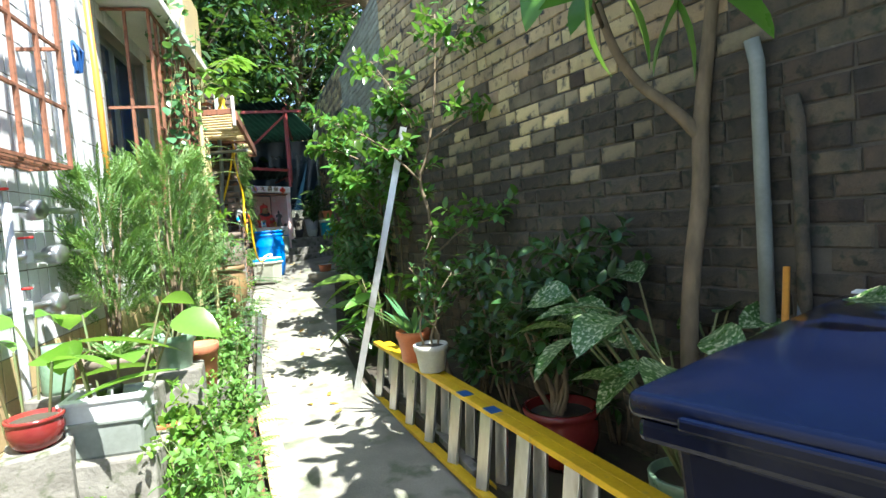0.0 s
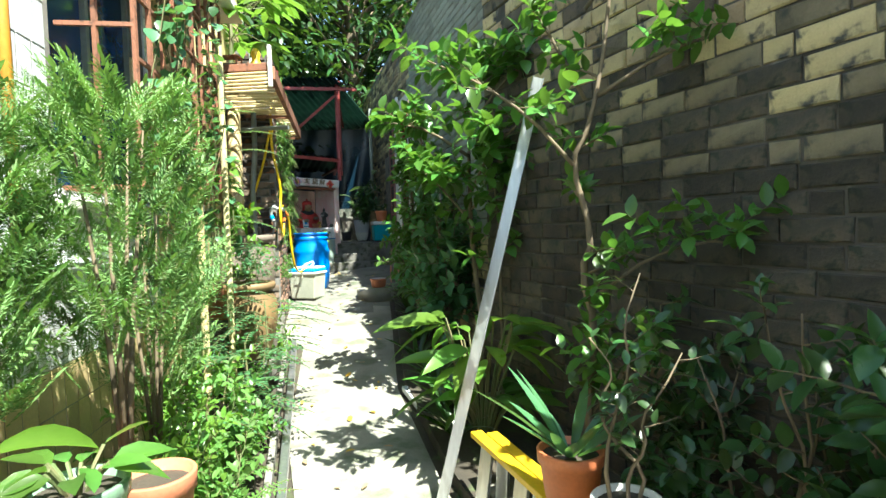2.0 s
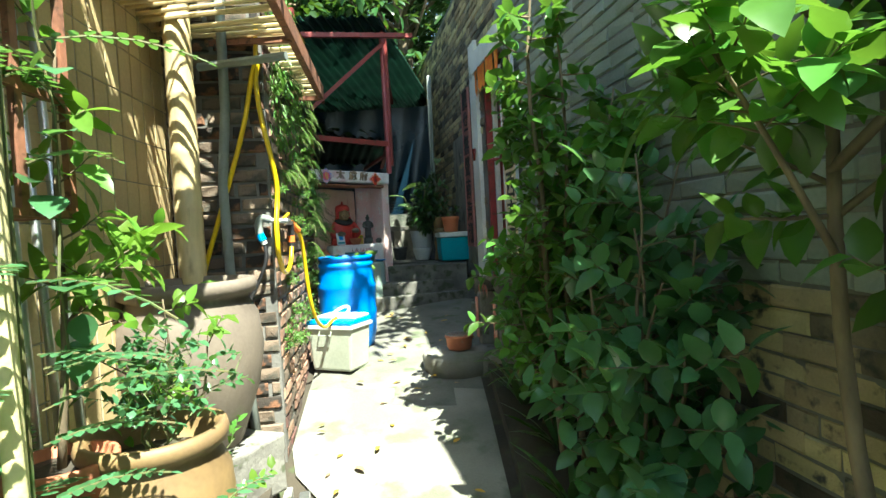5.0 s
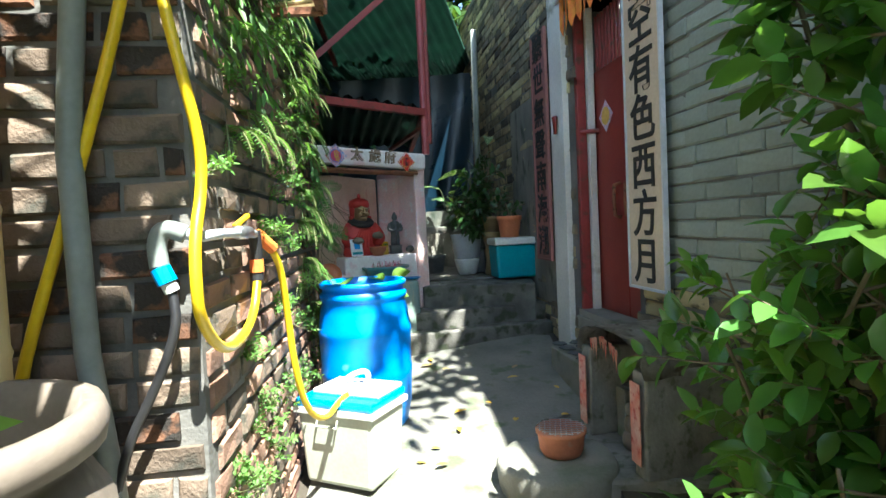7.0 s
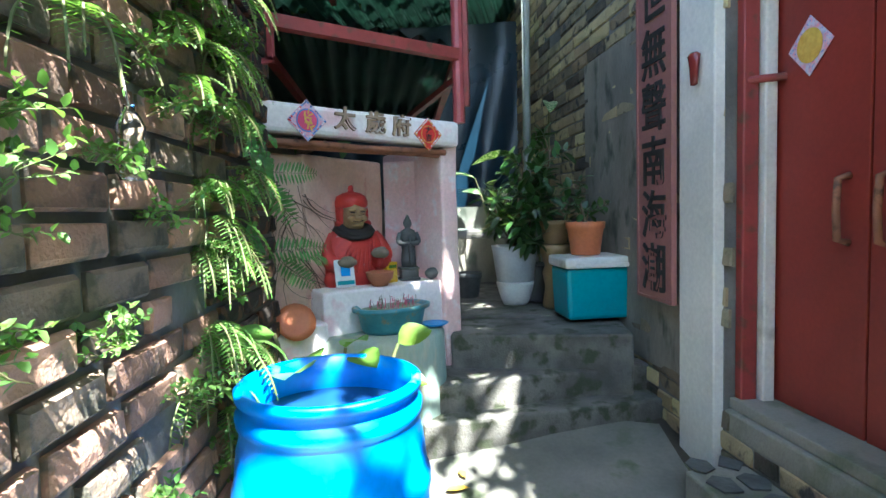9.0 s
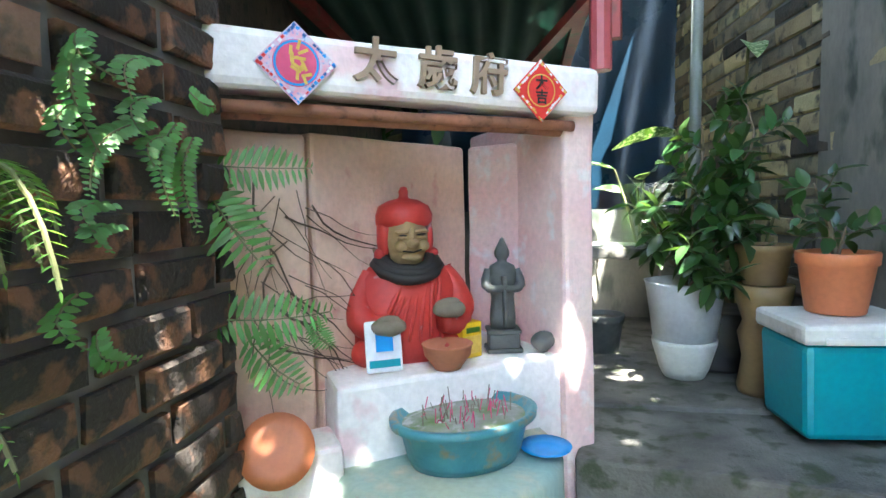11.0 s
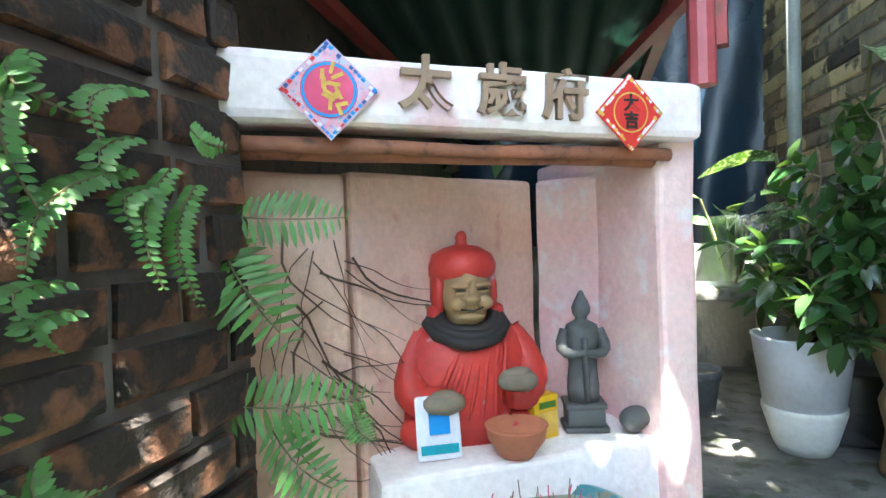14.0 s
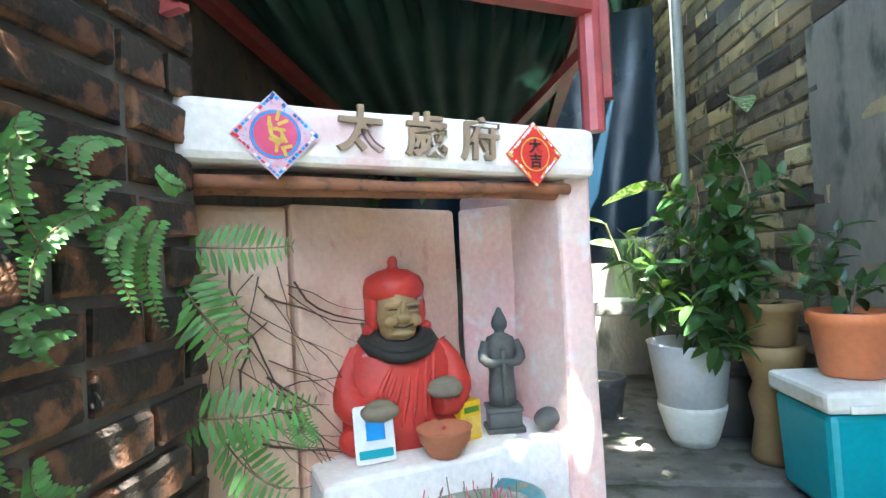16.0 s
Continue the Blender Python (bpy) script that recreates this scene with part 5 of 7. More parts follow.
block("stone_block", "rough stone under a small terracotta pot", -1.52, 2.86, LG(2.8) - 0.05, 0.2, 0.2, 0.30, "stone", 0)
pot("flower_pot", "small terracotta pot at the bed's edge", -1.52, 2.86, LG(2.8) + 0.245, 0.09, 0.15, "orange_plastic")
strap_plant("plant", "small spiny plant in a terracotta pot", (-1.52, 2.86, LG(2.8) + 0.375), 14, 0.12, 0.03, 83, "leaf_bright", 1.2, 0.2, 3)
block("stone_block", "rough block under the planters", -1.51, 2.40, 0.14, 0.42, 0.32, 0.47, "stone", 12)


def planter(x, y, z, m_, lab, rz=0):
    t = thing("planter", lab, "planter", pose(x, y, z, 0, 0, rz))
    w, d, h = 0.30, 0.2, 0.16
    b = bmesh.new()
    box(b, -w / 2, -d / 2, 0, w / 2, d / 2, h, 0.015)
    bmesh.ops.delete(b, geom=[f for f in b.faces if f.calc_center_median().z > h - 0.002 and abs(f.normal.z) > 0.9], context="FACES")
    bmesh.ops.solidify(b, geom=b.faces[:], thickness=-0.006)
    part("body", b, m_, t)
    b = bmesh.new()
    for u0, v0, u1, v1 in ((-w / 2 - 0.015, -d / 2 - 0.015, w / 2 + 0.015, -d / 2), (-w / 2 - 0.015, d / 2, w / 2 + 0.015, d / 2 + 0.015), (-w / 2 - 0.015, -d / 2, -w / 2, d / 2), (w / 2, -d / 2, w / 2 + 0.015, d / 2)):
        box(b, u0, v0, h - 0.015, u1, v1, h, 0.003)
    part("rim", b, m_, t)
    return t


planter(-1.51, 2.40, 0.605, "pvc_grey", "dark grey plastic planter tray with worn rim", 12)
planter(-1.51, 2.41, 0.695, "pvc", "grey plastic planter stacked in another one", 15)
g = lathe([(0, 0), (0.04, 0), (0.055, 0.1), (0.052, 0.1), (0.038, 0.008), (0, 0.008)], 20)
ob = bm_obj("glass_cup", g, "glass", smooth=True)
ob.matrix_basis = pose(-1.51, 2.42, 0.775)
tagged(ob, "clear plastic cup standing in the planter", "cup")
pot("bowl", "small red glazed bowl beside the planters", -1.67, 2.18, 0.715, 0.1, 0.13, "glaze_red", "bowl_pot", category="bowl")
block("stone_block", "rough stone under the red bowl", -1.67, 2.18, 0.12, 0.24, 0.24, 0.60, "stone", 30)
j = lathe([(0, 0), (0.06, 0), (0.065, 0.02), (0.065, 0.16), (0.05, 0.19), (0.05, 0.22), (0, 0.22)], 20)
ob = bm_obj("plastic_jar", j, "glaze_green", smooth=True)
ob.matrix_basis = pose(-1.79, 2.5, 0.845)
tagged(ob, "green tinted plastic jar in the bed", "jar")
block("stone_block", "rough stone under the plastic jar", -1.79, 2.5, 0.12, 0.2, 0.2, 0.73, "stone", 10)
strap_plant("taro", "tall plant with big arching pale green leaves", (-1.80, 2.32, LG(2.2)), 9, 0.44, 0.10, 84, "leaf_bright", 4.5, 0.35, 5, 0.68)
strap_plant("caladium", "caladium with broad heart-shaped bright leaves", (-1.60, 2.56, LG(2.4) + 0.1), 8, 0.24, 0.19, 85, "leaf_bright", 2.6, 0.35, 5, 0.62)
strap_plant("plant", "plant with long pale blades by the bed's corner", (-1.5, 1.75, LG(1.8)), 9, 0.4, 0.08, 86, "leaf_bright", 1.3, 0.5, 5, 0.15)

for i, (dy, off, n, L) in enumerate(((2.35, -0.34, 12, 0.26), (2.65, -0.38, 12, 0.3), (2.9, -0.36, 10, 0.28), (3.25, -0.32, 10, 0.28), (3.6, -0.34, 12, 0.34), (4.0, -0.36, 13, 0.36), (4.35, -0.34, 12, 0.34), (4.75, -0.36, 10, 0.3), (5.2, -0.38, 8, 0.28))):
    fern("fern", "bushy light green fern spilling over the bed's edge", (lerp_table(LEFT_EDGE, dy) + off, dy, LG(dy)), n, L, 0.11, 100 + i, "fern")
for i in range(10):
    y = 2.4 + i * 0.5
    shrub("weed", "low tangle of small-leaved weeds in the bed", "weed", (left_wall_x(y) + 0.3 + 0.15 * (i % 3), y, LG(y)), multi(r, [(r.uniform(-0.2, 0.25), r.uniform(-0.2, 0.2), r.uniform(0.2, 0.45)) for _ in range(6)], rad=0.005), LEAF_S, "leaf" if i % 2 else "leaf_bright", 120 + i, 7, 0.14, 9, 1.1, "stem", "weeds")

for i in range(15):
    y = 2.15 + i * 0.2
    x = lerp_table(LEFT_EDGE, y) - 0.36 - 0.16 * (i % 3)
    shrub("weed", "leafy light green weeds crowding the pots", "weed", (x, y, LG(y)), multi(r, [(r.uniform(-0.14, 0.16), r.uniform(-0.16, 0.14), r.uniform(0.25, 0.6)) for _ in range(6)], rad=0.005), LEAF_S if i % 2 else LEAF_M, "leaf_bright" if i % 3 else "fern", 520 + i, 7, 0.13, 9, 1.0 if i % 2 else 0.65, "stem", "weeds")


def pinnate(base, n, length, seed, label, up=0.8, face=None):
    rr = random.Random(seed)
    t = thing("pinnate_shrub", label, "shrub", pose(*base))
    fo, st = Foliage(), bmesh.new()
    lobe = leaf_shape(1.0, 0.55, 0.1, 0.05, 2)
    for i in range(n):
        a = rr.uniform(0, 6.283) if face is None else face + rr.uniform(-1.0, 1.0)
        h = rr.uniform(0.15, 1.0)
        p = (0.1 * math.cos(a) * h, 0.1 * math.sin(a) * h, up * h)
        frond(fo, rr, p, (math.cos(a), math.sin(a), rr.uniform(0.0, 0.5)), length * rr.uniform(0.7, 1.2), 0.085, 11, 0.7, st, lobe)
    tube([(0, 0, 0), (0.02, 0, up * 0.5), (0, 0.02, up)], [0.012, 0.009, 0.004], 6, st)
    part("stem", st, "stem", t)
    fo.make("foliage", "leaf_teal", t)
    return t


pinnate((-2.12, 5.35, LG(5.2)), 40, 0.40, 5, "shrub with rows of round blue-green leaflets", 0.55)
pinnate((-2.18, 5.85, LG(5.7)), 42, 0.40, 6, "shrub with rows of round blue-green leaflets", 0.7)
pinnate((-2.42, 5.8, LG(5.6)), 44, 0.34, 7, "tall shrub with rows of round leaflets on the trellis", 2.1)
pinnate((-2.05, 4.7, LG(4.7)), 16, 0.3, 8, "low shrub with rows of round leaflets", 0.4)
pot("flower_pot", "terracotta pot on a stand by the clay jars", -2.62, 6.1, LG(6.1) + 0.5, 0.14, 0.24, "terracotta")
block("jar_stand", "dark glazed stand under a flower pot", -2.62, 6.1, LG(6.1) - 0.02, 0.24, 0.24, 0.52, "stone_dark", 0)
shrub("citrus_bush", "young citrus with bright green leaves in a terracotta pot", "shrub", (-2.62, 6.1, LG(6.1) + 0.7), [([(0, 0, 0), (0.05, 0, 0.4), (0.03, 0.02, 0.8), (0.08, 0, 1.15)], 0.012), ([(0.05, 0, 0.4), (0.15, 0.1, 0.6)], 0.008)], LEAF_L, "leaf_bright", 141, 8, 0.14, 7, 0.75)
pot("clay_jar", "brown clay jar with weeds growing in it", -2.47, 6.28, LG(6.3) + 0.12, 0.21, 0.62, "clay_yellow", "jar", category="jar")
block("stone_block", "rough stone under the brown jar", -2.47, 6.28, LG(6.3) - 0.03, 0.36, 0.34, 0.15, "stone", 5)
shrub("weed", "wispy grey-green weeds growing in the clay jar", "weed", (-2.47, 6.28, LG(6.3) + 0.66), multi(r, [(r.uniform(-0.2, 0.2), r.uniform(-0.2, 0.2), r.uniform(0.2, 0.4)) for _ in range(8)], rad=0.004), LEAF_S, "leaf_teal", 142, 6, 0.12, 8, 0.9, "stem")
pot("clay_jar", "large grey-brown clay water jar with a thick rim", -2.88, 7.1, LG(7.1) + 0.22, 0.30, 0.76, "clay", "jar", category="jar")
block("stone_block", "rough masonry block under the large jar", -2.86, 7.1, LG(7.1) - 0.05, 0.52, 0.5, 0.27, "stone", -14)
strap_plant("plant", "small plant with bright leaves inside the large jar", (-2.9, 7.12, LG(7.1) + 0.86), 7, 0.14, 0.06, 143, "leaf_bright", 1.6, 0.3, 3, 0.06)
pot("flower_pot", "terracotta pot low in the bed", -2.08, 4.95, LG(4.95) - 0.02, 0.1, 0.18, "terracotta")
shrub("shrub", "leafy shrub by the clay jar", "shrub", (-2.66, 6.62, LG(6.6)), multi(r, [(0.1, 0.05, 0.9), (0.0, -0.1, 0.8), (0.05, -0.1, 1.05)], rad=0.01), LEAF_M, "leaf_bright", 144, 7, 0.2, 8, 0.95)

# bamboo posts, poles and pipes before the wall
for x, y, rad, z0, z1, m_, lab in ((-3.02, 7.36, 0.065, 1.3, 3.3, "bamboo", "thick weathered bamboo post under the awning"), (-2.42, 5.45, 0.024, 0.4, 2.9, "bamboo", "weathered bamboo post of the trellis"), (-2.57, 5.05, 0.02, 0.4, 2.6, "bamboo", "weathered bamboo post of the trellis"),
                                   (-2.38, 5.75, 0.022, 0.4, 2.9, "wood_pale", "peeling pale trellis post"), (-3.12, 7.42, 0.02, 0.9, 2.3, "pvc", "thin white pipe beside the brick wall")):
    b = bmesh.new()
    n = int((z1 - z0) / 0.25)
    prof = []
    for i in range(n):
        z = z0 + (z1 - z0) * i / n
        s = (z1 - z0) / n
        prof += [(rad * 1.06, z), (rad, z + 0.015), (rad, z + s - 0.015)] if "bamboo" in m_ else [(rad, z), (rad, z + s * 0.98)]
    prof = [(0, z0)] + prof + [(rad, z1), (0, z1)]
    lathe(prof, 14, pose(x, y, 0), 1.0, b)
    tagged(bm_obj("post", b, m_, smooth=True), lab, "post")
block("stone_block", "block under the bamboo post", -3.03, 7.38, 0.4, 0.16, 0.16, 0.9, "stone", 0)
for i in range(7):
    x = -2.78 - 0.03 * i
    tagged(bm_obj("metal_tube", tube([(x + 0.1, 5.75 + 0.12 * i, LG(6)), (x, 5.85 + 0.1 * i, 2.75 - 0.05 * (i % 3))], 0.014, 8), "alu", smooth=True), "thin silver metal tube leaning against the wall", "metal tube", "leaning tubes")
tagged(bm_obj("downpipe", tube([(-2.82, 7.56, 0.4), (-2.88, 7.54, 1.2), (-2.917, 7.53, 1.55), (-2.926, 7.53, 2.0), (-2.89, 7.54, 2.4), (-2.88, 7.54, 3.4)], 0.026, 12), "pvc_grey", smooth=True), "grey green plastic downpipe before the brick wall", "pipe")
# orange and white pipes by the meters
lw = left_wall_x
tagged(bm_obj("orange_pipe", tube([(lw(3.74) + 0.16, 3.74, 1.58), (lw(3.74) + 0.15, 3.74, 2.4), (lw(3.74) + 0.13, 3.72, 3.5)], 0.021, 10), "pvc_orange", smooth=True), "orange plastic pipe with a grey end", "pipe")
tagged(bm_obj("pipe_end", tube([(lw(3.74) + 0.16, 3.74, 1.47), (lw(3.74) + 0.16, 3.74, 1.585)], 0.025, 10), "pvc_grey", smooth=True), "grey end piece of the orange pipe", "pipe")
for k, dx in enumerate((0.05, 0.10)):
    tagged(bm_obj("water_pipe", tube([(lw(3.3) + dx, 3.3 + 0.08 * k, 3.5), (lw(3.3) + dx, 3.3 + 0.08 * k, 2.0), (lw(3.36) + dx, 3.4 + 0.08 * k, 1.75), (lw(3.36) + dx, 3.42 + 0.08 * k, 1.25)], 0.02, 10, None, 2), "pvc", smooth=True), "white plastic water pipe on the tiled wall", "pipe", "water pipes")
hank = bmesh.new()
rr = random.Random(4)
for i in range(16):
    a = rr.uniform(0, 6.28)
    tube([(0, 0, 0.02), (0.05 * math.cos(a), 0.05 * math.sin(a), -0.05), (0.035 * math.cos(a + 0.5), 0.035 * math.sin(a + 0.5), -0.17)], 0.006, 5, hank)
ob = bm_obj("rope_tuft", hank, "tape_blue")
ob.matrix_basis = pose(lw(3.47) + 0.12, 3.47, 2.74)
tagged(ob, "tuft of blue string tied to the pipe", "string")


def meter(y, z):
    t = thing("water_meter", "weathered grey water meter with a red tap on the tiled wall", "water meter", pose(lw(y) + 0.1, y, z, 0, 0, 0), "water meters")
    part("pipe", tube([(-0.1, -0.28, 0), (0, -0.28, 0), (0, -0.1, 0), (0, 0.2, 0), (-0.02, 0.36, 0), (-0.1, 0.38, 0)], 0.017, 10, None, 1), "metal", t, smooth=True)
    part("body", lathe([(0, -0.05), (0.04, -0.05), (0.052, -0.02), (0.052, 0.03), (0.045, 0.045), (0, 0.045)], 20, pose(0, 0.0, 0, 0, 90, 0)), "metal", t, smooth=True)
    part("elbow", lathe([(0, -0.03), (0.026, -0.03), (0.028, 0.03), (0, 0.03)], 12, pose(0, -0.2, 0)), "pvc", t)
    stem = part("stem", tube([(0, -0.2, 0.0), (0, -0.2, 0.09)], 0.008, 8), "metal", t)
    part("tap_handle", a_box(-0.035, -0.212, 0.088, 0.035, -0.188, 0.1, 0.005), "paper_red", stem, "red tap handle")
    return t


meter(2.8, 1.70)
meter(2.98, 1.47)
meter(2.92, 1.22)
tagged(bm_obj("water_pipe", tube([(lw(2.55) + 0.1, 2.55, 1.72), (lw(2.55) + 0.1, 2.55, 0.3)], 0.02, 10), "pvc", smooth=True), "white plastic standpipe by the water meters", "pipe", "water pipes")
tagged(bm_obj("wall_pipe", tube([(lw(2.9) + 0.03, 2.9, 1.45), (lw(5.4) + 0.03, 5.4, 1.45)], 0.018, 8), "pvc", smooth=True), "thin white pipe along the tiled wall", "pipe")


# window and grilles
def grille(name, label, y0, y1, z0, z1, out, nv, nh, w, m_="rust"):
    t = thing(name, label, "window grille")
    A, B = Vector((lw(y0), y0, 0)), Vector((lw(y1), y1, 0))
    nrm = Vector((0.974, 0.225, 0)) * out
    def P(u, o, z):
        q = A.lerp(B, u) + nrm * o
        return (q.x, q.y, z)
    for i in range(nv + 1):
        b = bmesh.new()
        rod(b, P(i / nv, 1, z0), P(i / nv, 1, z1), w)
        part("upright_bar", b, m_, t)
    for i in range(nh + 1):
        z = z0 + (z1 - z0) * i / nh
        b = bmesh.new()
        rod(b, P(0, 1.0, z), P(1, 1.0, z), w * 0.9)
        part("cross_bar", b, m_, t)
    for u in (0, 1):
        for k in range(3):
            z = z0 + (z1 - z0) * k / 2
            b = bmesh.new()
            rod(b, P(u, 0, z), P(u, 1, z), w)
            part("side_bar", b, m_, t)
        b = bmesh.new()
        rod(b, P(u, 0.5, z0), P(u, 0.5, z1), w)
        part("side_bar", b, m_, t)
    for k in range(4):
        b = bmesh.new()
        rod(b, P(0, k / 4, z0), P(1, k / 4, z0), w * 0.8)
        part("floor_bar", b, m_, t)
    return t


grille("window_grille", "rusty red-brown iron window cage on the tiled wall", 2.0, 3.0, 1.93, 3.2, 0.2, 4, 4, 0.018)
grille("trellis_cage", "rusty brown iron window cage overgrown with vines", 4.35, 6.05, 1.80, 3.3, 0.34, 9, 5, 0.02)
WM = TWM
win = thing("window_1", "dark aluminium-framed window behind the iron cage", "window", kind="structure")
b = a_box(4.0, 0.12, 1.75, 5.2, 0.125, 3.2, 0, WM)
part("pane", b, "water", win, "dark reflecting pane")
for x0, x1, z0, z1 in ((4.0, 4.04, 1.75, 3.2), (5.16, 5.2, 1.75, 3.2), (4.58, 4.62, 1.75, 3.2), (4.04, 5.16, 1.75, 1.8), (4.04, 5.16, 3.15, 3.2)):
    part("window_frame", a_box(x0, 0.09, z0, x1, 0.15, z1, 0.003, WM), "pvc_grey", win)
part("window_sill", a_box(3.95, -0.06, 1.70, 5.25, 0.12, 1.745, 0.005, WM), "plaster", win)
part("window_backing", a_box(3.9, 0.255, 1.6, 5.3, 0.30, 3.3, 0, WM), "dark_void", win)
b = a_box(6.55, -0.16, 2.9, 7.55, -0.01, 4.6, 0.01, WM)
tagged(bm_obj("house_corner", b, "tile_tan"), "tan tiled projecting corner of the house", "wall", kind="structure")
b = a_box(3.7, -0.45, 3.32, 6.2, -0.005, 3.40, 0.01, WM)
tagged(bm_obj("window_canopy", b, "plaster"), "pale concrete canopy over the caged window", "canopy", kind="structure")

# vines on the cage
vine = thing("vine", "thin climbing vines with heart-shaped leaves on the iron cage", "vine")
fol, vb = Foliage(), bmesh.new()
rr = random.Random(19)
for i in range(16):
    y = rr.uniform(4.4, 6.1)
    p = Vector((lw(y) + 0.36 + rr.uniform(-0.03, 0.05), y, rr.uniform(1.0, 1.8)))
    pts = [p.copy()]
    for k in range(9):
        p = p + Vector((rr.uniform(-0.04, 0.04), rr.uniform(-0.08, 0.08), 0.2))
        pts.append(p.copy())
        for _ in range(3):
            fol.add(leaf_shape(0.07, 0.065, 0.2, 0.2, 3), aim(p + Vector((rr.uniform(-0.05, 0.05), rr.uniform(-0.05, 0.05), rr.uniform(-0.1, 0.1))), (rr.uniform(-0.3, 1), rr.uniform(-1, 0.3), rr.uniform(-0.8, 0.3)), rr), rr.uniform(0.6, 1.3))
    tube(pts, 0.003, 4, vb)
part("stem", vb, "stem", vine)
fol.make("foliage", "leaf_teal", vine)


# ---- bamboo awning ----
def awning():
    t = thing("awning", "awning of pale bamboo slats on a rusty frame", "awning")
    def edge(y):
        return -2.22 - 0.245 * (y - 6.35)
    n = 46
    for i in range(n):
        y = 6.35 + 2.4 * i / (n - 1)
        z = 2.84 - 0.035 * (y - 6.35) + rr.uniform(-0.008, 0.008)
        part("slat", tube([(edge(y) - 0.01, y + rr.uniform(-0.01, 0.01), z), (edge(y) - 0.85, y - 0.03 + rr.uniform(-0.03, 0.03), z + 0.02 + rr.uniform(-0.02, 0.02))], rr.uniform(0.008, 0.012), 6), "bamboo", t)
    b = bmesh.new()
    box(b, 0, -0.02, -0.045, 2.5, 0.02, 0.06, 0.004)
    b.transform(Matrix.Translation((edge(6.3), 6.3, 2.83)) @ Vector((edge(8.8) - edge(6.3), 2.5, -0.085)).to_track_quat("X", "Z").to_matrix().to_4x4())
    part("edge_beam", b, "rust", t, "rusty edge beam")
    for k in range(3):
        y = 6.5 + 1.1 * k
        b = bmesh.new()
        rod(b, (edge(y) + 0.0, y, 2.79 - 0.035 * (y - 6.35)), (edge(y) - 0.9, y, 2.79), 0.03)
        part("bracket", b, "rust", t)
    part("front_board", a_box(-3.0, 6.30, 2.86, -2.22, 6.33, 2.92, 0.004), "rust", t, "orange-brown front board")
    part("end_board", a_box(-2.235, 6.27, 2.72, -2.205, 6.30, 3.05, 0.004), "plaster", t, "white end board")
    for k in range(6):
        part("fascia_slat", tube([(-3.0, 6.315, 2.70 + 0.028 * k), (-2.25, 6.30, 2.70 + 0.028 * k)], 0.010, 6), "bamboo", t)
    part("cross_pole", tube([(-3.0, 7.50, 2.62), (-2.50, 7.47, 2.62)], 0.022, 8), "pvc_grey", t)
    return t


awning()
# papaya on the awning
pot("flower_pot", "brown pot standing on the awning", -2.75, 6.75, 2.87, 0.11, 0.17, "clay")
def papaya():
    t = thing("papaya_plant", "young papaya with lobed bright yellow-green leaves", "plant", pose(-2.75, 6.75, 3.0))
    st, fo = bmesh.new(), Foliage()
    q = random.Random(3)
    tube([(0, 0, 0), (0.02, 0, 0.3), (0, 0.02, 0.55)], [0.02, 0.018, 0.012], 8, st)
    for i in range(15):
        a = i * 2.4
        h = 0.25 + 0.3 * (i % 5) / 5
        L = q.uniform(0.25, 0.5)
        e = Vector((L * math.cos(a), L * math.sin(a), h + q.uniform(0.0, 0.25)))
        tube([(0, 0, h), (e * 0.5 + Vector((0, 0, h * 0.5 + 0.05))), e], 0.005, 5, st)
        for k in range(7):
            b2 = a + (k - 3) * 0.62
            fo.add(leaf_shape(0.20, 0.075, 0.2, 0.3, 3), aim(e, (math.cos(b2), math.sin(b2), q.uniform(-0.35, 0.1)), q, q.uniform(-0.2, 0.2)), 1.5 - 0.15 * abs(k - 3))
    part("stem", st, "stem", t)
    fo.make("foliage", "leaf_bright", t)


papaya()
ob = bm_obj("figurine", lathe([(0, 0), (0.06, 0), (0.07, 0.05), (0.05, 0.1), (0.03, 0.14), (0.04, 0.19), (0.02, 0.23), (0, 0.235)], 16), "yellow", smooth=True)
ob.matrix_basis = pose(-2.42, 6.5, 2.868)
tagged(ob, "small yellow figurine standing on the awning", "figurine")
part_shelf = thing("small_rack", "small rusty metal rack on the awning", "rack", pose(-2.62, 6.42, 2.868))
for x in (-0.09, 0.09):
    for y in (-0.05, 0.05):
        part("leg", a_box(x - 0.006, y - 0.006, 0, x + 0.006, y + 0.006, 0.14, 0.001), "rust", part_shelf)
part("top", a_box(-0.1, -0.06, 0.14, 0.1, 0.06, 0.15, 0.002), "rust", part_shelf)

# ---- hose and tap on the brick wall ----
hose = thing("garden_hose", "yellow garden hose looped over the brick wall", "hose")
part("loop", tube([(-3.08, 7.49, 1.4), (-3.05, 7.50, 1.55), (-2.93, 7.54, 1.92), (-2.80, 7.57, 2.32), (-2.74, 7.58, 2.62), (-2.70, 7.58, 2.66), (-2.73, 7.57, 2.55), (-2.70, 7.56, 2.32), (-2.66, 7.56, 2.14), (-2.655, 7.60, 2.0), (-2.66, 7.60, 1.9), (-2.65, 7.55, 1.8), (-2.64, 7.53, 1.70), (-2.65, 7.55, 1.62),
      (-2.69, 7.68, 1.525), (-2.75, 7.86, 1.503), (-2.80, 8.03, 1.55), (-2.815, 8.09, 1.66)], 0.013, 10, None, 2), "hose", hose, smooth=True)
part("loop", tube([(-2.80, 8.17, 1.74), (-2.80, 8.22, 1.68), (-2.81, 8.27, 1.5), (-2.80, 8.28, 1.32), (-2.80, 8.36, 1.14), (-2.80, 8.52, 1.05), (-2.79, 8.66, 1.095), (-2.76, 8.78, 1.10)], 0.012, 10, None, 2), "hose", hose, smooth=True)
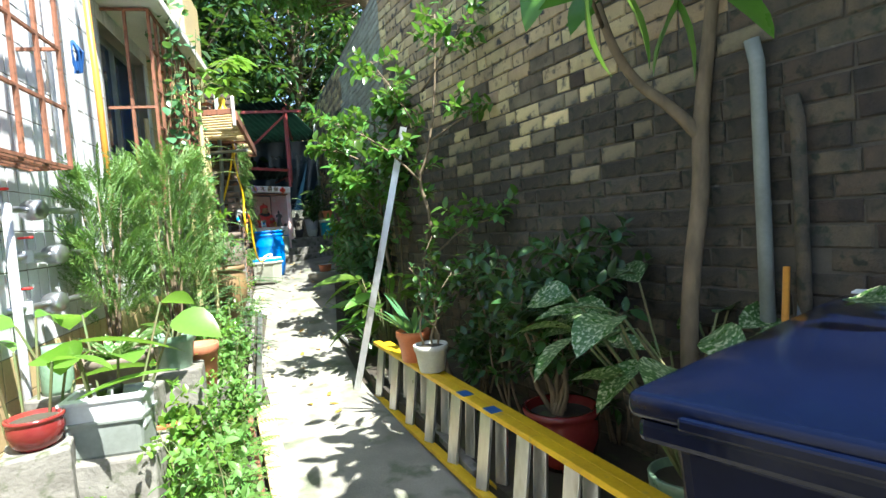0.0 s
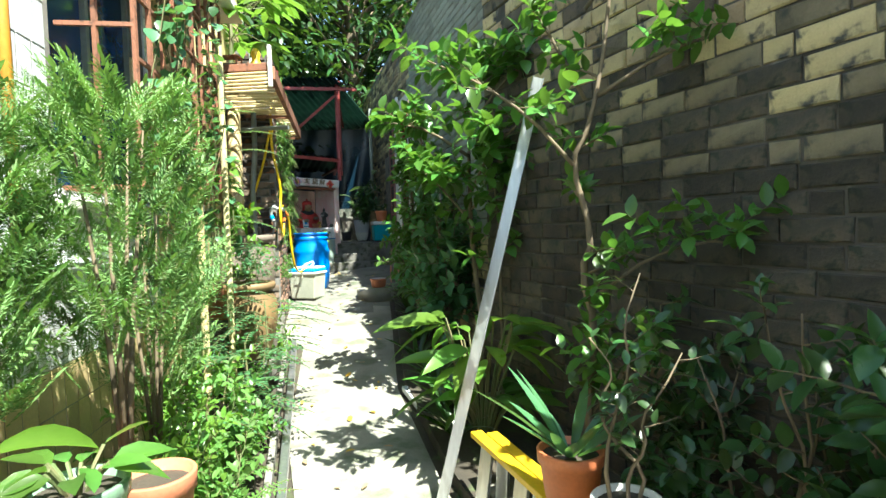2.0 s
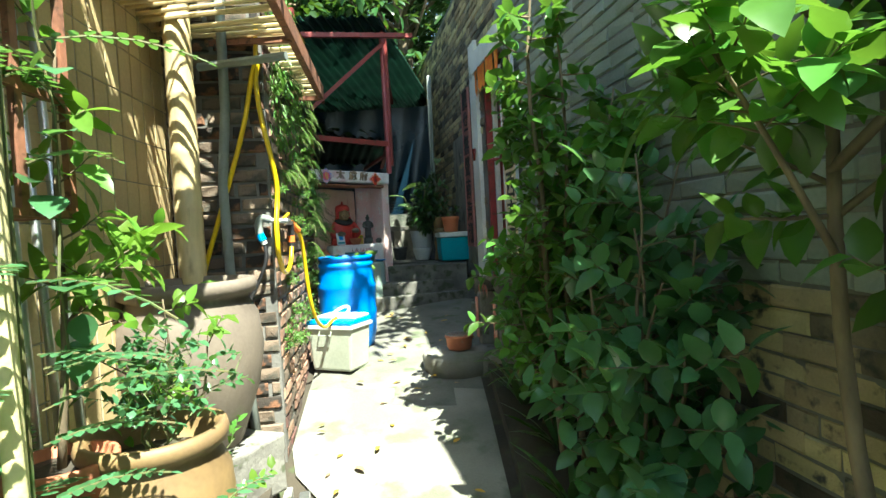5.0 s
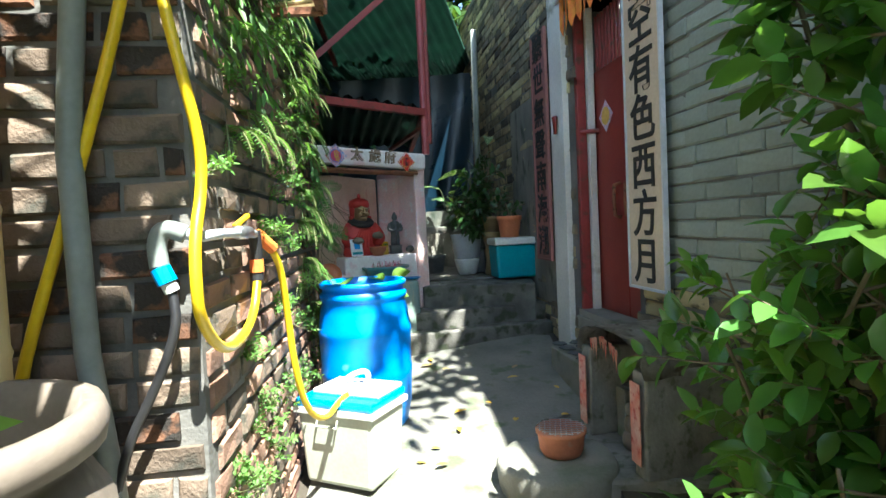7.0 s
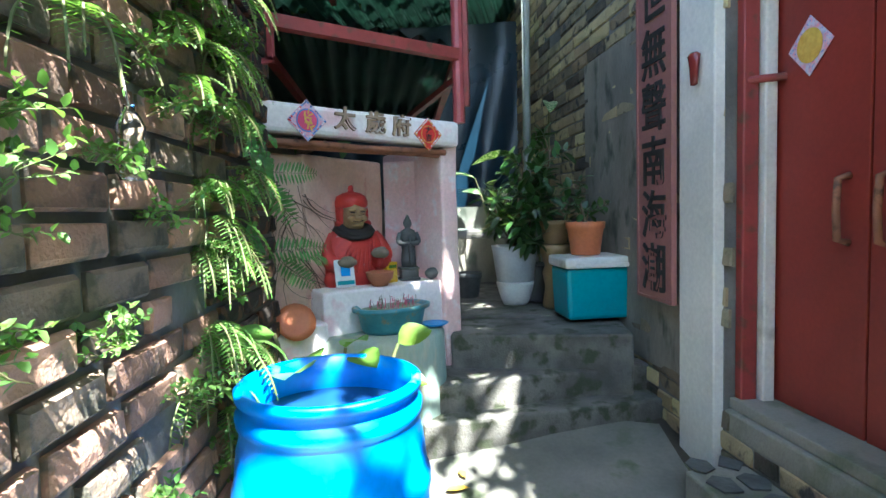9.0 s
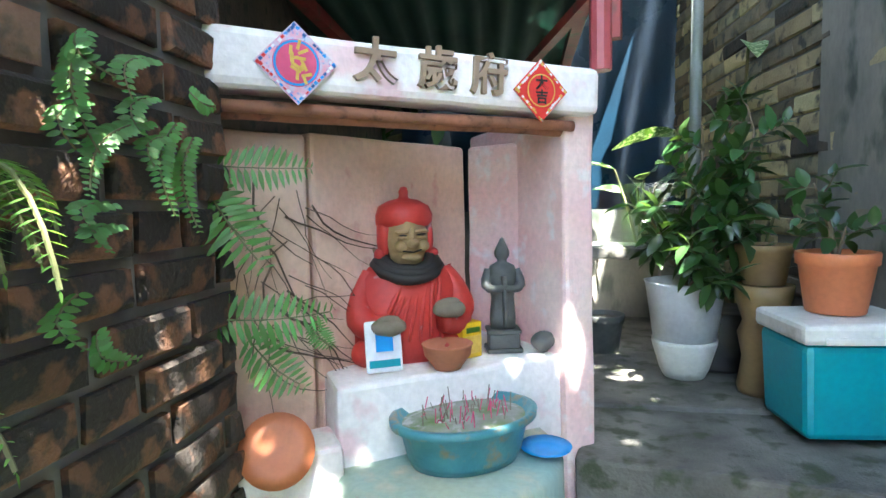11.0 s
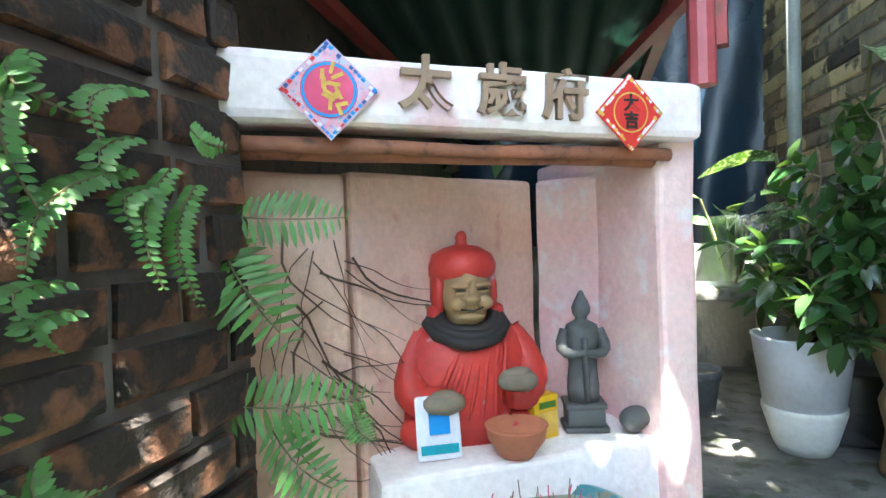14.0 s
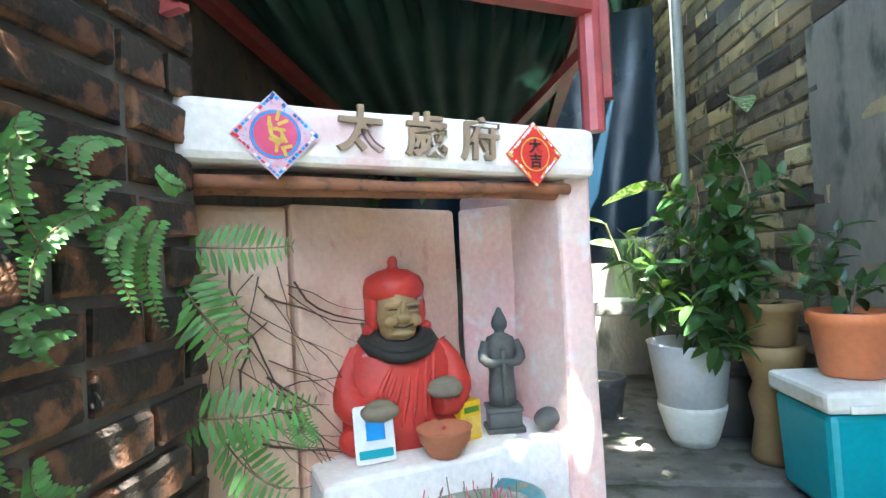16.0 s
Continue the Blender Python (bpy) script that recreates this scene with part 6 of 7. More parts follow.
part("loop", tube([(-2.72, 7.58, 2.64), (-2.75, 7.66, 2.9), (-2.8, 7.9, 3.2), (-2.95, 8.4, 3.35), (-3.1, 9.2, 3.3)], 0.013, 8, None, 2), "hose", hose, smooth=True)
part("loop", tube([(-2.72, 8.72, 1.11), (-2.70, 8.78, 1.15), (-2.74, 8.84, 1.17), (-2.82, 8.84, 1.14), (-2.84, 8.78, 1.11)], 0.012, 8, None, 2), "white_plastic", hose, "pale hose end on the box", smooth=True)
tap = thing("garden_tap", "garden tap with blue and orange hose connectors on the brick wall", "tap")
part("pipe", tube([(-2.72, 7.60, 1.81), (-2.68, 7.62, 1.80), (-2.705, 7.72, 1.804), (-2.775, 7.954, 1.806), (-2.80, 8.06, 1.80)], 0.013, 10), "pvc", tap, smooth=True)
part("valve", tube([(-2.755, 7.89, 1.806), (-2.79, 8.01, 1.806)], 0.019, 10), "metal", tap, smooth=True)
part("lever", a_box(-0.008, -0.04, 0.02, 0.008, 0.04, 0.034, 0.004, Matrix.Translation((-2.775, 7.96, 1.815)) @ Matrix.Rotation(0.4, 4, "X")), "yellow", tap, "yellow lever")
part("connector", tube([(-2.81, 8.08, 1.81), (-2.815, 8.09, 1.72)], 0.02, 12), "black", tap)
part("connector", tube([(-2.815, 8.09, 1.72), (-2.815, 8.09, 1.68)], 0.022, 12), "cloth_orange", tap, "orange connector")
part("collar", tube([(-2.815, 8.09, 1.68), (-2.815, 8.09, 1.655)], 0.019, 12), "black", tap)
part("connector", tube([(-2.815, 8.10, 1.80), (-2.80, 8.17, 1.75)], 0.02, 12), "cloth_orange", tap, "orange connector")
part("elbow", tube([(-2.71, 7.605, 1.807), (-2.75, 7.585, 1.825), (-2.768, 7.58, 1.79), (-2.762, 7.58, 1.735)], 0.021, 12, None, 2), "pvc_grey", tap, smooth=True)
part("connector", tube([(-2.762, 7.58, 1.735), (-2.748, 7.585, 1.70)], 0.022, 12), "blue_bright", tap, "blue connector")
part("connector", tube([(-2.748, 7.585, 1.70), (-2.742, 7.59, 1.68)], 0.017, 12), "white_plastic", tap)
part("black_hose", tube([(-2.742, 7.59, 1.68), (-2.727, 7.58, 1.596), (-2.789, 7.57, 1.459), (-2.848, 7.55, 1.347), (-2.89, 7.52, 1.15), (-2.92, 7.50, 0.75)], 0.011, 8, None, 2), "black", tap, smooth=True)

# ---- ferns on the brick wall ----
def bx(y):
    return -2.735 - 0.299 * (y - 7.66)


rr = random.Random(91)
for i in range(52):
    y = rr.choice([rr.uniform(8.0, 9.0), rr.uniform(9.05, 9.45), rr.uniform(9.1, 9.4)])
    z = rr.uniform(2.1, 2.95) if y < 9.1 else rr.uniform(1.35, 2.9)
    fern("wall_fern", "hanging sword fern rooted in the brick wall", (bx(y) + 0.02, y, z), rr.choice((5, 6, 7)), rr.uniform(0.15, 0.24), 0.052, 200 + i, "fern", -0.3, 0.35, 2.6, 17, "wall ferns")
for i in range(44):
    y = rr.uniform(7.7, 9.5)
    z = rr.uniform(0.95, 2.6)
    shrub("wall_weed", "small light green weed growing from a mortar joint", "weed", (bx(y) + 0.015, y, z), multi(rr, [(rr.uniform(0.02, 0.08), rr.uniform(-0.06, 0.06), rr.uniform(-0.05, 0.06)) for _ in range(4)], rad=0.003, amp=0.01), LEAF_S, "fern", 240 + i, 4, 0.06, 7, 0.45, "stem", "wall weeds")
# fronds that arch before the shrine: foot and reach of each
FRONDS = (
    ((-3.411, 9.926, 2.096), (-3.254, 10.012, 2.088), 0.12),
    ((-3.429, 9.906, 2.065), (-3.318, 9.94, 1.899), 0.17),
    ((-3.421, 9.915, 2.046), (-3.334, 9.922, 1.941), 0.12),
    ((-3.445, 9.888, 1.801), (-3.236, 10.031, 1.8), 0.14),
    ((-3.384, 9.956, 1.747), (-3.274, 9.99, 1.653), 0.13),
    ((-3.298, 10.053, 1.768), (-3.236, 10.032, 1.726), 0.07),
)
SWORDS = (
    ((-3.259, 9.587, 2.24), (-3.251, 9.594, 2.079)),
    ((-3.255, 9.573, 2.235), (-3.26, 9.624, 2.191)),
    ((-3.255, 9.572, 2.152), (-3.241, 9.563, 2.079)),
    ((-3.297, 9.713, 2.237), (-3.269, 9.653, 2.168)),
    ((-3.293, 9.701, 2.18), (-3.274, 9.672, 2.113)),
    ((-3.29, 9.691, 2.144), (-3.243, 9.568, 2.034)),
    ((-3.309, 9.754, 2.15), (-3.29, 9.726, 2.006)),
    ((-3.322, 9.796, 2.132), (-3.308, 9.786, 1.977)),
    ((-3.322, 9.796, 2.206), (-3.329, 9.852, 2.191)),
    ((-3.303, 9.734, 2.127), (-3.282, 9.697, 2.067)),
    ((-3.247, 9.545, 1.913), (-3.235, 9.542, 1.846)),
    ((-3.254, 9.569, 1.857), (-3.262, 9.63, 1.809)),
    ((-3.266, 9.61, 2.024), (-3.245, 9.572, 1.987)),
    ((-3.268, 9.617, 1.995), (-3.25, 9.592, 1.962)),
)


def flat_frond(name, label, foot, tip, length, width, step, group, bend):
    """A frond in the plane that faces out from the wall: pinnae in pairs from foot to tip, longest below the middle."""
    t = thing(name, label, "fern", None, group)
    fo, st = Foliage(), bmesh.new()
    out = Vector((0.72, -0.62, 0.25))
    d = Vector(tip) - Vector(foot)
    side = d.cross(out).normalized()
    pin = leaf_shape(length, width, 0.08, 0.1, 3)
    n = max(8, int(d.length / step))
    line = [Vector(foot).lerp(Vector(tip), k / n) + side * bend * math.sin(math.pi * k / n) + out * 0.03 * math.sin(math.pi * k / n) for k in range(n + 1)]
    for k, p in enumerate(line):
        size = 0.25 + 0.8 * math.sin(math.pi * (0.22 + 0.76 * k / n)) ** 0.9
        for sg in (-1, 1):
            y = (side * sg + d.normalized() * 0.32 + out * rr.uniform(-0.12, 0.12)).normalized()
            z = (out - y * out.dot(y)).normalized()
            x = y.cross(z)
            fo.add(pin, Matrix(((x.x, y.x, z.x, p.x), (x.y, y.y, z.y, p.y), (x.z, y.z, z.z, p.z), (0, 0, 0, 1))) @ Matrix.Rotation(rr.uniform(-0.25, 0.25), 4, "Y"), size * rr.uniform(0.9, 1.1))
    tube(line[::2], 0.0016, 4, st)
    part("stem", st, "stem", t)
    fo.make("foliage", "fern_shade", t)


for foot, tip, w in FRONDS:
    flat_frond("wall_fern", "bright green fern frond arching before the shrine", foot, tip, w * 0.40, w * 0.08, w * 0.10, "shrine ferns", 0.012)
for foot, tip in SWORDS:
    flat_frond("sword_fern", "narrow sword fern frond hanging on the darkened bricks", foot, tip, 0.020, 0.0095, 0.0078, "sword ferns", 0.02)
# moss hanging at the wall corner
fol = Foliage()
for i in range(900):
    y = rr.uniform(7.75, 8.9)
    z = 3.25 - rr.random() ** 1.5 * (1.0 if y < 8.5 else 0.7)
    fol.add(LEAF_NEEDLE, aim((bx(y) + rr.uniform(0.0, 0.10), y, z), (rr.uniform(0, 0.8), rr.uniform(-0.5, 0.5), -1), rr), rr.uniform(0.8, 1.8))
tagged(fol.make("hanging_fern_mat", "fern"), "mat of hanging fern and moss over the brick wall top", "fern", kind="stuff")
bottle = thing("plastic_bottle", "crumpled clear plastic bottle hung on the brick wall", "bottle", pose(-3.055, 8.86, 2.0))
body = part("body", lathe([(0, 0), (0.022, 0.002), (0.026, 0.015), (0.024, 0.03), (0.027, 0.05), (0.023, 0.075), (0.026, 0.095), (0.018, 0.115), (0.010, 0.125), (0.010, 0.135), (0, 0.135)], 18), "glass", bottle, smooth=True)
body.visible_shadow = False
part("string", tube([(0, 0, 0.13), (-0.02, 0.01, 0.2), (-0.04, 0.01, 0.24)], 0.0015, 4), "white_plastic", bottle)
# stem of the creeper
tagged(bm_obj("creeper_root", tube([(-3.36, 9.60, 1.2), (-3.37, 9.63, 1.9), (-3.40, 9.66, 2.5), (-3.45, 9.7, 3.3)], [0.012, 0.014, 0.016, 0.02], 8, None, 2), "bark", smooth=True), "woody creeper stem at the end of the brick wall", "creeper")
strap_plant("plant", "young plant with broad oval leaves behind the barrel", (-3.07, 9.66, ground_z(9.66)), 9, 0.17, 0.11, 301, "leaf_bright", 2.5, 0.25, 5, 0.47)

# ---- on the shrine's shelf ----
def on_shelf(u, w, z=SHELF + 0.003, rz=0):
    return AM @ pose(u, w, z, 0, 0, rz)


def blob(bm, c, s, seg=20, m=None):
    v = bmesh.ops.create_uvsphere(bm, u_segments=seg, v_segments=seg // 2 + 2, radius=1)["verts"]
    bmesh.ops.transform(bm, matrix=(m or Matrix()) @ Matrix.Translation(c) @ Matrix.Diagonal((*s, 1)), verts=v)
    return v


# seated statue, one mesh with painted areas
def seated_statue():
    bm = bmesh.new()
    spans = []
    def mark(idx, fn):
        n = len(bm.faces)
        fn()
        bm.faces.ensure_lookup_table()
        for f in bm.faces[n:]:
            f.material_index = idx
    def robe():
        lathe([(0, 0), (0.165, 0.0), (0.168, 0.06), (0.163, 0.12), (0.152, 0.18), (0.132, 0.222), (0.10, 0.25), (0.062, 0.272), (0.0, 0.28)], 40, None, 0.56, bm)
        for s in (-1, 1):
            tube([(s * 0.10, 0.0, 0.232), (s * 0.142, -0.025, 0.16), (s * 0.128, -0.075, 0.10), (s * 0.07, -0.108, 0.112)], [0.03, 0.038, 0.036, 0.03], 12, bm, 2)
            blob(bm, (s * 0.09, -0.06, 0.035), (0.075, 0.05, 0.045))
        for k in range(7):
            x = -0.07 + 0.024 * k
            tube([(x * 0.6 + 0.03, -0.066, 0.225), (x * 0.9, -0.088, 0.15), (x * 1.2 - 0.02, -0.096, 0.06)], [0.005, 0.007, 0.004], 6, bm, 1)
    def hat():
        lathe([(0.064, 0.366), (0.071, 0.374), (0.072, 0.40), (0.064, 0.424), (0.040, 0.440), (0.014, 0.446), (0.011, 0.456), (0.013, 0.466), (0.008, 0.478), (0, 0.482)], 28, None, 0.95, bm)
        for s in (-1, 1):
            blob(bm, (s * 0.056, -0.006, 0.335), (0.016, 0.030, 0.062))
            blob(bm, (s * 0.067, -0.015, 0.285), (0.016, 0.02, 0.018))
    def skin():
        blob(bm, (0, -0.022, 0.330), (0.052, 0.060, 0.076))
        blob(bm, (0, -0.022, 0.292), (0.045, 0.054, 0.048))
        blob(bm, (0, -0.090, 0.322), (0.015, 0.014, 0.012))
        blob(bm, (0, -0.081, 0.343), (0.008, 0.012, 0.024))
        for s in (-1, 1):
            blob(bm, (s * 0.027, -0.070, 0.312), (0.019, 0.015, 0.017))
            blob(bm, (s * 0.023, -0.074, 0.352), (0.020, 0.010, 0.007))
            blob(bm, (s * 0.024, -0.074, 0.336), (0.014, 0.008, 0.005))
        blob(bm, (0, -0.072, 0.281), (0.026, 0.014, 0.010))
        blob(bm, (-0.082, 0.03, 0.30), (0.014, 0.03, 0.035))
    def dark():
        for rad, z, tk in ((0.080, 0.256, 0.016), (0.070, 0.268, 0.017), (0.060, 0.279, 0.015)):
            tube([(rad * math.cos(a), -0.016 + rad * 0.92 * math.sin(a), z - 0.034 * max(0, -math.sin(a))) for a in [6.283 * i / 24 for i in range(25)]], tk, 8, bm)
        box(bm, -0.078, 0.02, 0.27, 0.035, 0.06, 0.435, 0.014)
        for s in (-1, 1):
            blob(bm, (s * 0.023, -0.080, 0.343), (0.012, 0.004, 0.0022), 10)
        tube([(-0.024, -0.083, 0.300), (0, -0.087, 0.295), (0.024, -0.083, 0.302)], 0.0022, 5, bm)
    def stones():
        for s, z in ((-1, 0.118), (1, 0.150)):
            blob(bm, (s * 0.078, -0.138, z), (0.044, 0.030, 0.024))
            blob(bm, (s * 0.078, -0.142, z + 0.016), (0.03, 0.018, 0.012))
    for idx, fn in enumerate((robe, hat, skin, dark, stones)):
        mark(idx if idx != 1 else 0, fn)
    for v in bm.verts:
        if v.co.z > 0.245:
            v.co = Vector((v.co.x * 1.06, (v.co.y + 0.01) * 1.08 - 0.01, 0.245 + (v.co.z - 0.245) * 0.92))
        v.co += 0.004 * noise.noise_vector(v.co * 35)
    me = bpy.data.meshes.new("statue")
    bm.normal_update()
    bm.to_mesh(me)
    bm.free()
    for nme in ("statue_red", "statue_red", "statue_skin", "ink", "pebble"):
        me.materials.append(M[nme])
    me.polygons.foreach_set("use_smooth", [True] * len(me.polygons))
    ob = new("statue", me)
    ob.matrix_basis = on_shelf(0.578, 0.215, SHELF - 0.002, -6)
    return tagged(ob, "seated painted statue in a red robe and cap, holding two stones", "statue")


seated_statue()


def standing_statue():
    bm = bmesh.new()
    box(bm, -0.042, -0.035, 0, 0.042, 0.035, 0.012, 0.002)
    box(bm, -0.036, -0.03, 0.012, 0.036, 0.03, 0.05, 0.003)
    box(bm, -0.04, -0.033, 0.05, 0.04, 0.033, 0.06, 0.002)
    lathe([(0, 0.06), (0.03, 0.06), (0.032, 0.09), (0.028, 0.14), (0.032, 0.18), (0.036, 0.205), (0.03, 0.225), (0.012, 0.235), (0.011, 0.24), (0.017, 0.25), (0.018, 0.262), (0.014, 0.275), (0.008, 0.285), (0.005, 0.295), (0, 0.30)], 20, None, 0.75, bm)
    for s in (-1, 1):
        tube([(s * 0.032, 0, 0.215), (s * 0.044, -0.008, 0.18), (s * 0.03, -0.026, 0.165), (0, -0.032, 0.172)], [0.011, 0.013, 0.011, 0.008], 8, bm, 1)
    tube([(0.0, -0.03, 0.2), (0.002, -0.032, 0.07)], 0.006, 6, bm)
    for v in bm.verts:
        v.co += 0.0018 * noise.noise_vector(v.co * 70)
    ob = bm_obj("figurine", bm, "stone_dark", smooth=True)
    ob.matrix_basis = on_shelf(0.828, 0.13, SHELF + 0.002, -20) @ Matrix.Diagonal((1.15, 1.15, 1.05, 1))
    return tagged(ob, "small dark grey standing statue on a plinth", "statue")


standing_statue()
b = bmesh.new()
blob(b, (0, 0, 0.026), (0.036, 0.03, 0.027), 16)
for v in b.verts:
    v.co += 0.005 * noise.noise_vector(v.co * 30)
ob = bm_obj("pebble", b, "stone_dark", smooth=True)
ob.matrix_basis = on_shelf(0.918, 0.07)
tagged(ob, "smooth grey pebble on the whitewashed shelf", "pebble")
sach = thing("sachet", "white and blue plastic sachet leaning on the statue", "sachet", on_shelf(0.47, 0.075, SHELF + 0.006, -6) @ pose(0, 0, 0, -12, 0, 0))
b = bmesh.new()
box(b, -0.045, -0.01, 0, 0.045, 0.01, 0.125, 0.006)
for v in b.verts:
    v.co.y *= 1.0 - 0.85 * (abs(v.co.z - 0.062) / 0.062) ** 2
part("packet", b, "paper_white", sach)
part("print_panel", a_box(-0.02, -0.0125, 0.05, 0.022, -0.0105, 0.1, 0.0004), "blue_bright", sach, "blue printed patch")
part("print_bar", a_box(-0.038, -0.0085, 0.012, 0.038, -0.0065, 0.03, 0.0004), "cooler", sach, "teal printed band")
bowl = thing("bowl", "small terracotta bowl on the shelf", "bowl", on_shelf(0.625, 0.05, SHELF + 0.002))
part("body", lathe([(0, 0), (0.034, 0), (0.038, 0.008), (0.058, 0.035), (0.062, 0.058), (0.065, 0.062), (0.06, 0.064), (0.05, 0.03), (0, 0.014)], 32), "terracotta", bowl, smooth=True)
carton = thing("carton", "small yellow printed carton on the shelf", "carton", on_shelf(0.715, 0.12, SHELF + 0.002, 12))
part("box", a_box(-0.032, -0.02, 0, 0.032, 0.02, 0.095, 0.002), "yellow", carton)
part("print_panel", a_box(-0.026, -0.0225, 0.012, 0.026, -0.0205, 0.06, 0.0004), "gold", carton, "printed picture panel")
part("print_bar", a_box(-0.02, -0.0225, 0.068, 0.024, -0.0205, 0.082, 0.0004), "leaf", carton, "green printed band")
red = bm_obj("plate", lathe([(0, 0), (0.045, 0.0), (0.075, 0.016), (0.078, 0.02), (0.045, 0.008), (0, 0.007)], 28), "orange_plastic", smooth=True)
red.matrix_basis = AM @ pose(0.20, -0.02, 1.50, 62, 0, -8)
tagged(red, "red plastic dish leaning against the shrine", "dish")
blk = bm_obj("ledge_block", rough_box(0.08, -0.02, 1.0, 0.34, 0.12, 1.485, 4), "white_wash")
blk.matrix_basis = AM
tagged(blk, "low whitewashed block beside the pedestal", "block")
# incense basin on the pedestal
basin = thing("incense_burner", "teal glazed oval incense basin full of ash and incense sticks", "incense burner", AM @ pose(0.62, -0.055, 1.418))
part("body", lathe([(0, 0), (0.13, 0), (0.14, 0.02), (0.155, 0.085), (0.178, 0.095), (0.18, 0.11), (0.165, 0.113), (0.15, 0.095), (0, 0.09)], 40, None, 0.75), "glaze_teal", basin, smooth=True)
b = lathe([(0.15, 0.096), (0.1, 0.106), (0.05, 0.103), (0, 0.108)], 36, None, 0.75)
part("ash", b, "incense", basin, "grey ash and green moss")
rr = random.Random(66)
for i in range(70):
    a, q = rr.uniform(0, 6.28), 0.12 * math.sqrt(rr.random())
    x, y = q * math.cos(a), 0.72 * q * math.sin(a)
    h = rr.uniform(0.01, 0.045)
    stick = tube([(x, y, 0.1), (x + rr.uniform(-0.012, 0.012), y + rr.uniform(-0.012, 0.012), 0.104 + h)], 0.0013, 4)
    part("incense_stick", stick, "magenta" if i % 2 else "pebble", basin)
dish = bm_obj("small_dish", lathe([(0, 0), (0.035, 0), (0.06, 0.012), (0.062, 0.015), (0.035, 0.006), (0, 0.005)], 24), "blue_bright", smooth=True)
dish.matrix_basis = AM @ pose(0.80, -0.12, 1.42)
tagged(dish, "pale blue plastic dish on the shelf", "dish")
# dry roots creeping over the back wall
roots = thing("dry_roots", "dry brown creeper roots spread over the shrine's back wall", "roots")
for i in range(34):
    b = bmesh.new()
    p = Vector((0.20 + rr.uniform(-0.04, 0.1), 0.20, 2.10 - 0.012 * i))
    pts = [p.copy()]
    d = Vector((rr.uniform(-0.5, 1.0), 0.0, rr.uniform(-1.0, -0.1))).normalized()
    for k in range(7):
        p = p + d * rr.uniform(0.03, 0.055)
        d = (d + Vector((rr.uniform(-0.3, 0.45), 0, rr.uniform(-0.35, 0.25)))).normalized()
        w = 0.06 + (p.x - 0.05) * 0.23 if p.x < 0.318 else 0.136 + (p.x - 0.325) * 0.531
        pts.append(Vector((p.x, w - 0.008 - 0.006 * k / 7, p.z)))
    tube(pts[1:], [(0.0036 if i % 4 == 0 else 0.0018) * (1 - 0.11 * k) for k in range(7)], 4, b)
    b.transform(AM)
    part("root", b, "twig", roots)

# ---- steel frame and roofs over the shrine ----
frame_t = thing("steel_frame", "red painted steel frame carrying the sheet roofs", "frame")
def bar(p0, p1, w=0.04, m_="paint_red", name="beam"):
    b = bmesh.new()
    rod(b, p0, p1, w)
    return part(name, b, m_, frame_t)
PR, PL = (-2.80, 10.62), (-3.50, 9.92)
part("post", tube([(PR[0], PR[1], 2.34), (PR[0], PR[1], 3.9)], 0.028, 10), "pink_pipe", frame_t)
bar((PL[0], PL[1], 2.35), (PL[0], PL[1], 3.9), 0.05, name="post")
bar((PR[0] + 0.03, PR[1] + 0.02, 2.42), (PR[0] + 0.03, PR[1] + 0.02, 3.9), 0.035, name="post")
bar((PL[0], PL[1] - 0.02, 2.68), (PR[0], PR[1] - 0.02, 2.65), 0.05)
bar((PL[0], PL[1], 3.65), (-2.45, 10.5, 3.72), 0.045)
bar((PL[0] + 0.1, PL[1] + 0.1, 2.95), (-2.75, 10.45, 3.66), 0.04, name="brace")
bar((PR[0], PR[1], 2.55), (-3.3, 11.4, 2.5), 0.03)
bar((PR[0], PR[1], 3.72), (-3.2, 12.6, 3.55), 0.04)
bar((PL[0], PL[1], 3.65), (-4.0, 12.0, 3.5), 0.04)
bar((PL[0], PL[1], 2.68), (-4.0, 11.6, 2.6), 0.04)
bar((PR[0], PR[1], 2.65), (-3.3, 12.2, 2.6), 0.04)
bar((PL[0] + 0.16, PL[1] - 0.05, 2.49), (PL[0] + 0.16, PL[1] - 0.05, 2.66), 0.02, "pink_pipe")
bar((PL[0] + 0.0, PL[1] - 0.05, 2.49), (PL[0] + 0.17, PL[1] - 0.05, 2.49), 0.02, "pink_pipe")


def corrugated(name, label, p0, p1, p2, p3, material, waves=20, amp=0.015, t=0.006):
    """A corrugated sheet over four corners, ribs from p0p1 to p3p2."""
    b = bmesh.new()
    n = waves * 4
    P = [Vector(p) for p in (p0, p1, p2, p3)]
    rows_ = []
    for i in range(n + 1):
        u = i / n
        a, c = P[0].lerp(P[1], u), P[3].lerp(P[2], u)
        z = amp * math.sin(u * waves * 6.283)
        rows_.append([b.verts.new(a.lerp(c, k / 3) + Vector((0, 0, z))) for k in range(4)])
    for r0, r1 in zip(rows_, rows_[1:]):
        for k in range(3):
            b.faces.new((r0[k], r1[k], r1[k + 1], r0[k + 1]))
    bmesh.ops.solidify(b, geom=b.faces[:], thickness=t)
    return tagged(bm_obj(name, b, material, smooth=True), label, "roof", kind="structure")


corrugated("roof_high", "dark green corrugated sheet roof over the shrine", (-4.3, 9.4, 3.72), (-2.72, 10.25, 3.86), (-2.75, 13.6, 3.68), (-4.8, 13.2, 3.56), "roof_green", 18)
corrugated("roof_low", "dark green corrugated sheet over the shrine", (-3.62, 9.80, 2.735), (-2.74, 10.68, 2.70), (-3.3, 12.2, 2.64), (-4.4, 11.6, 2.66), "roof_green", 12)
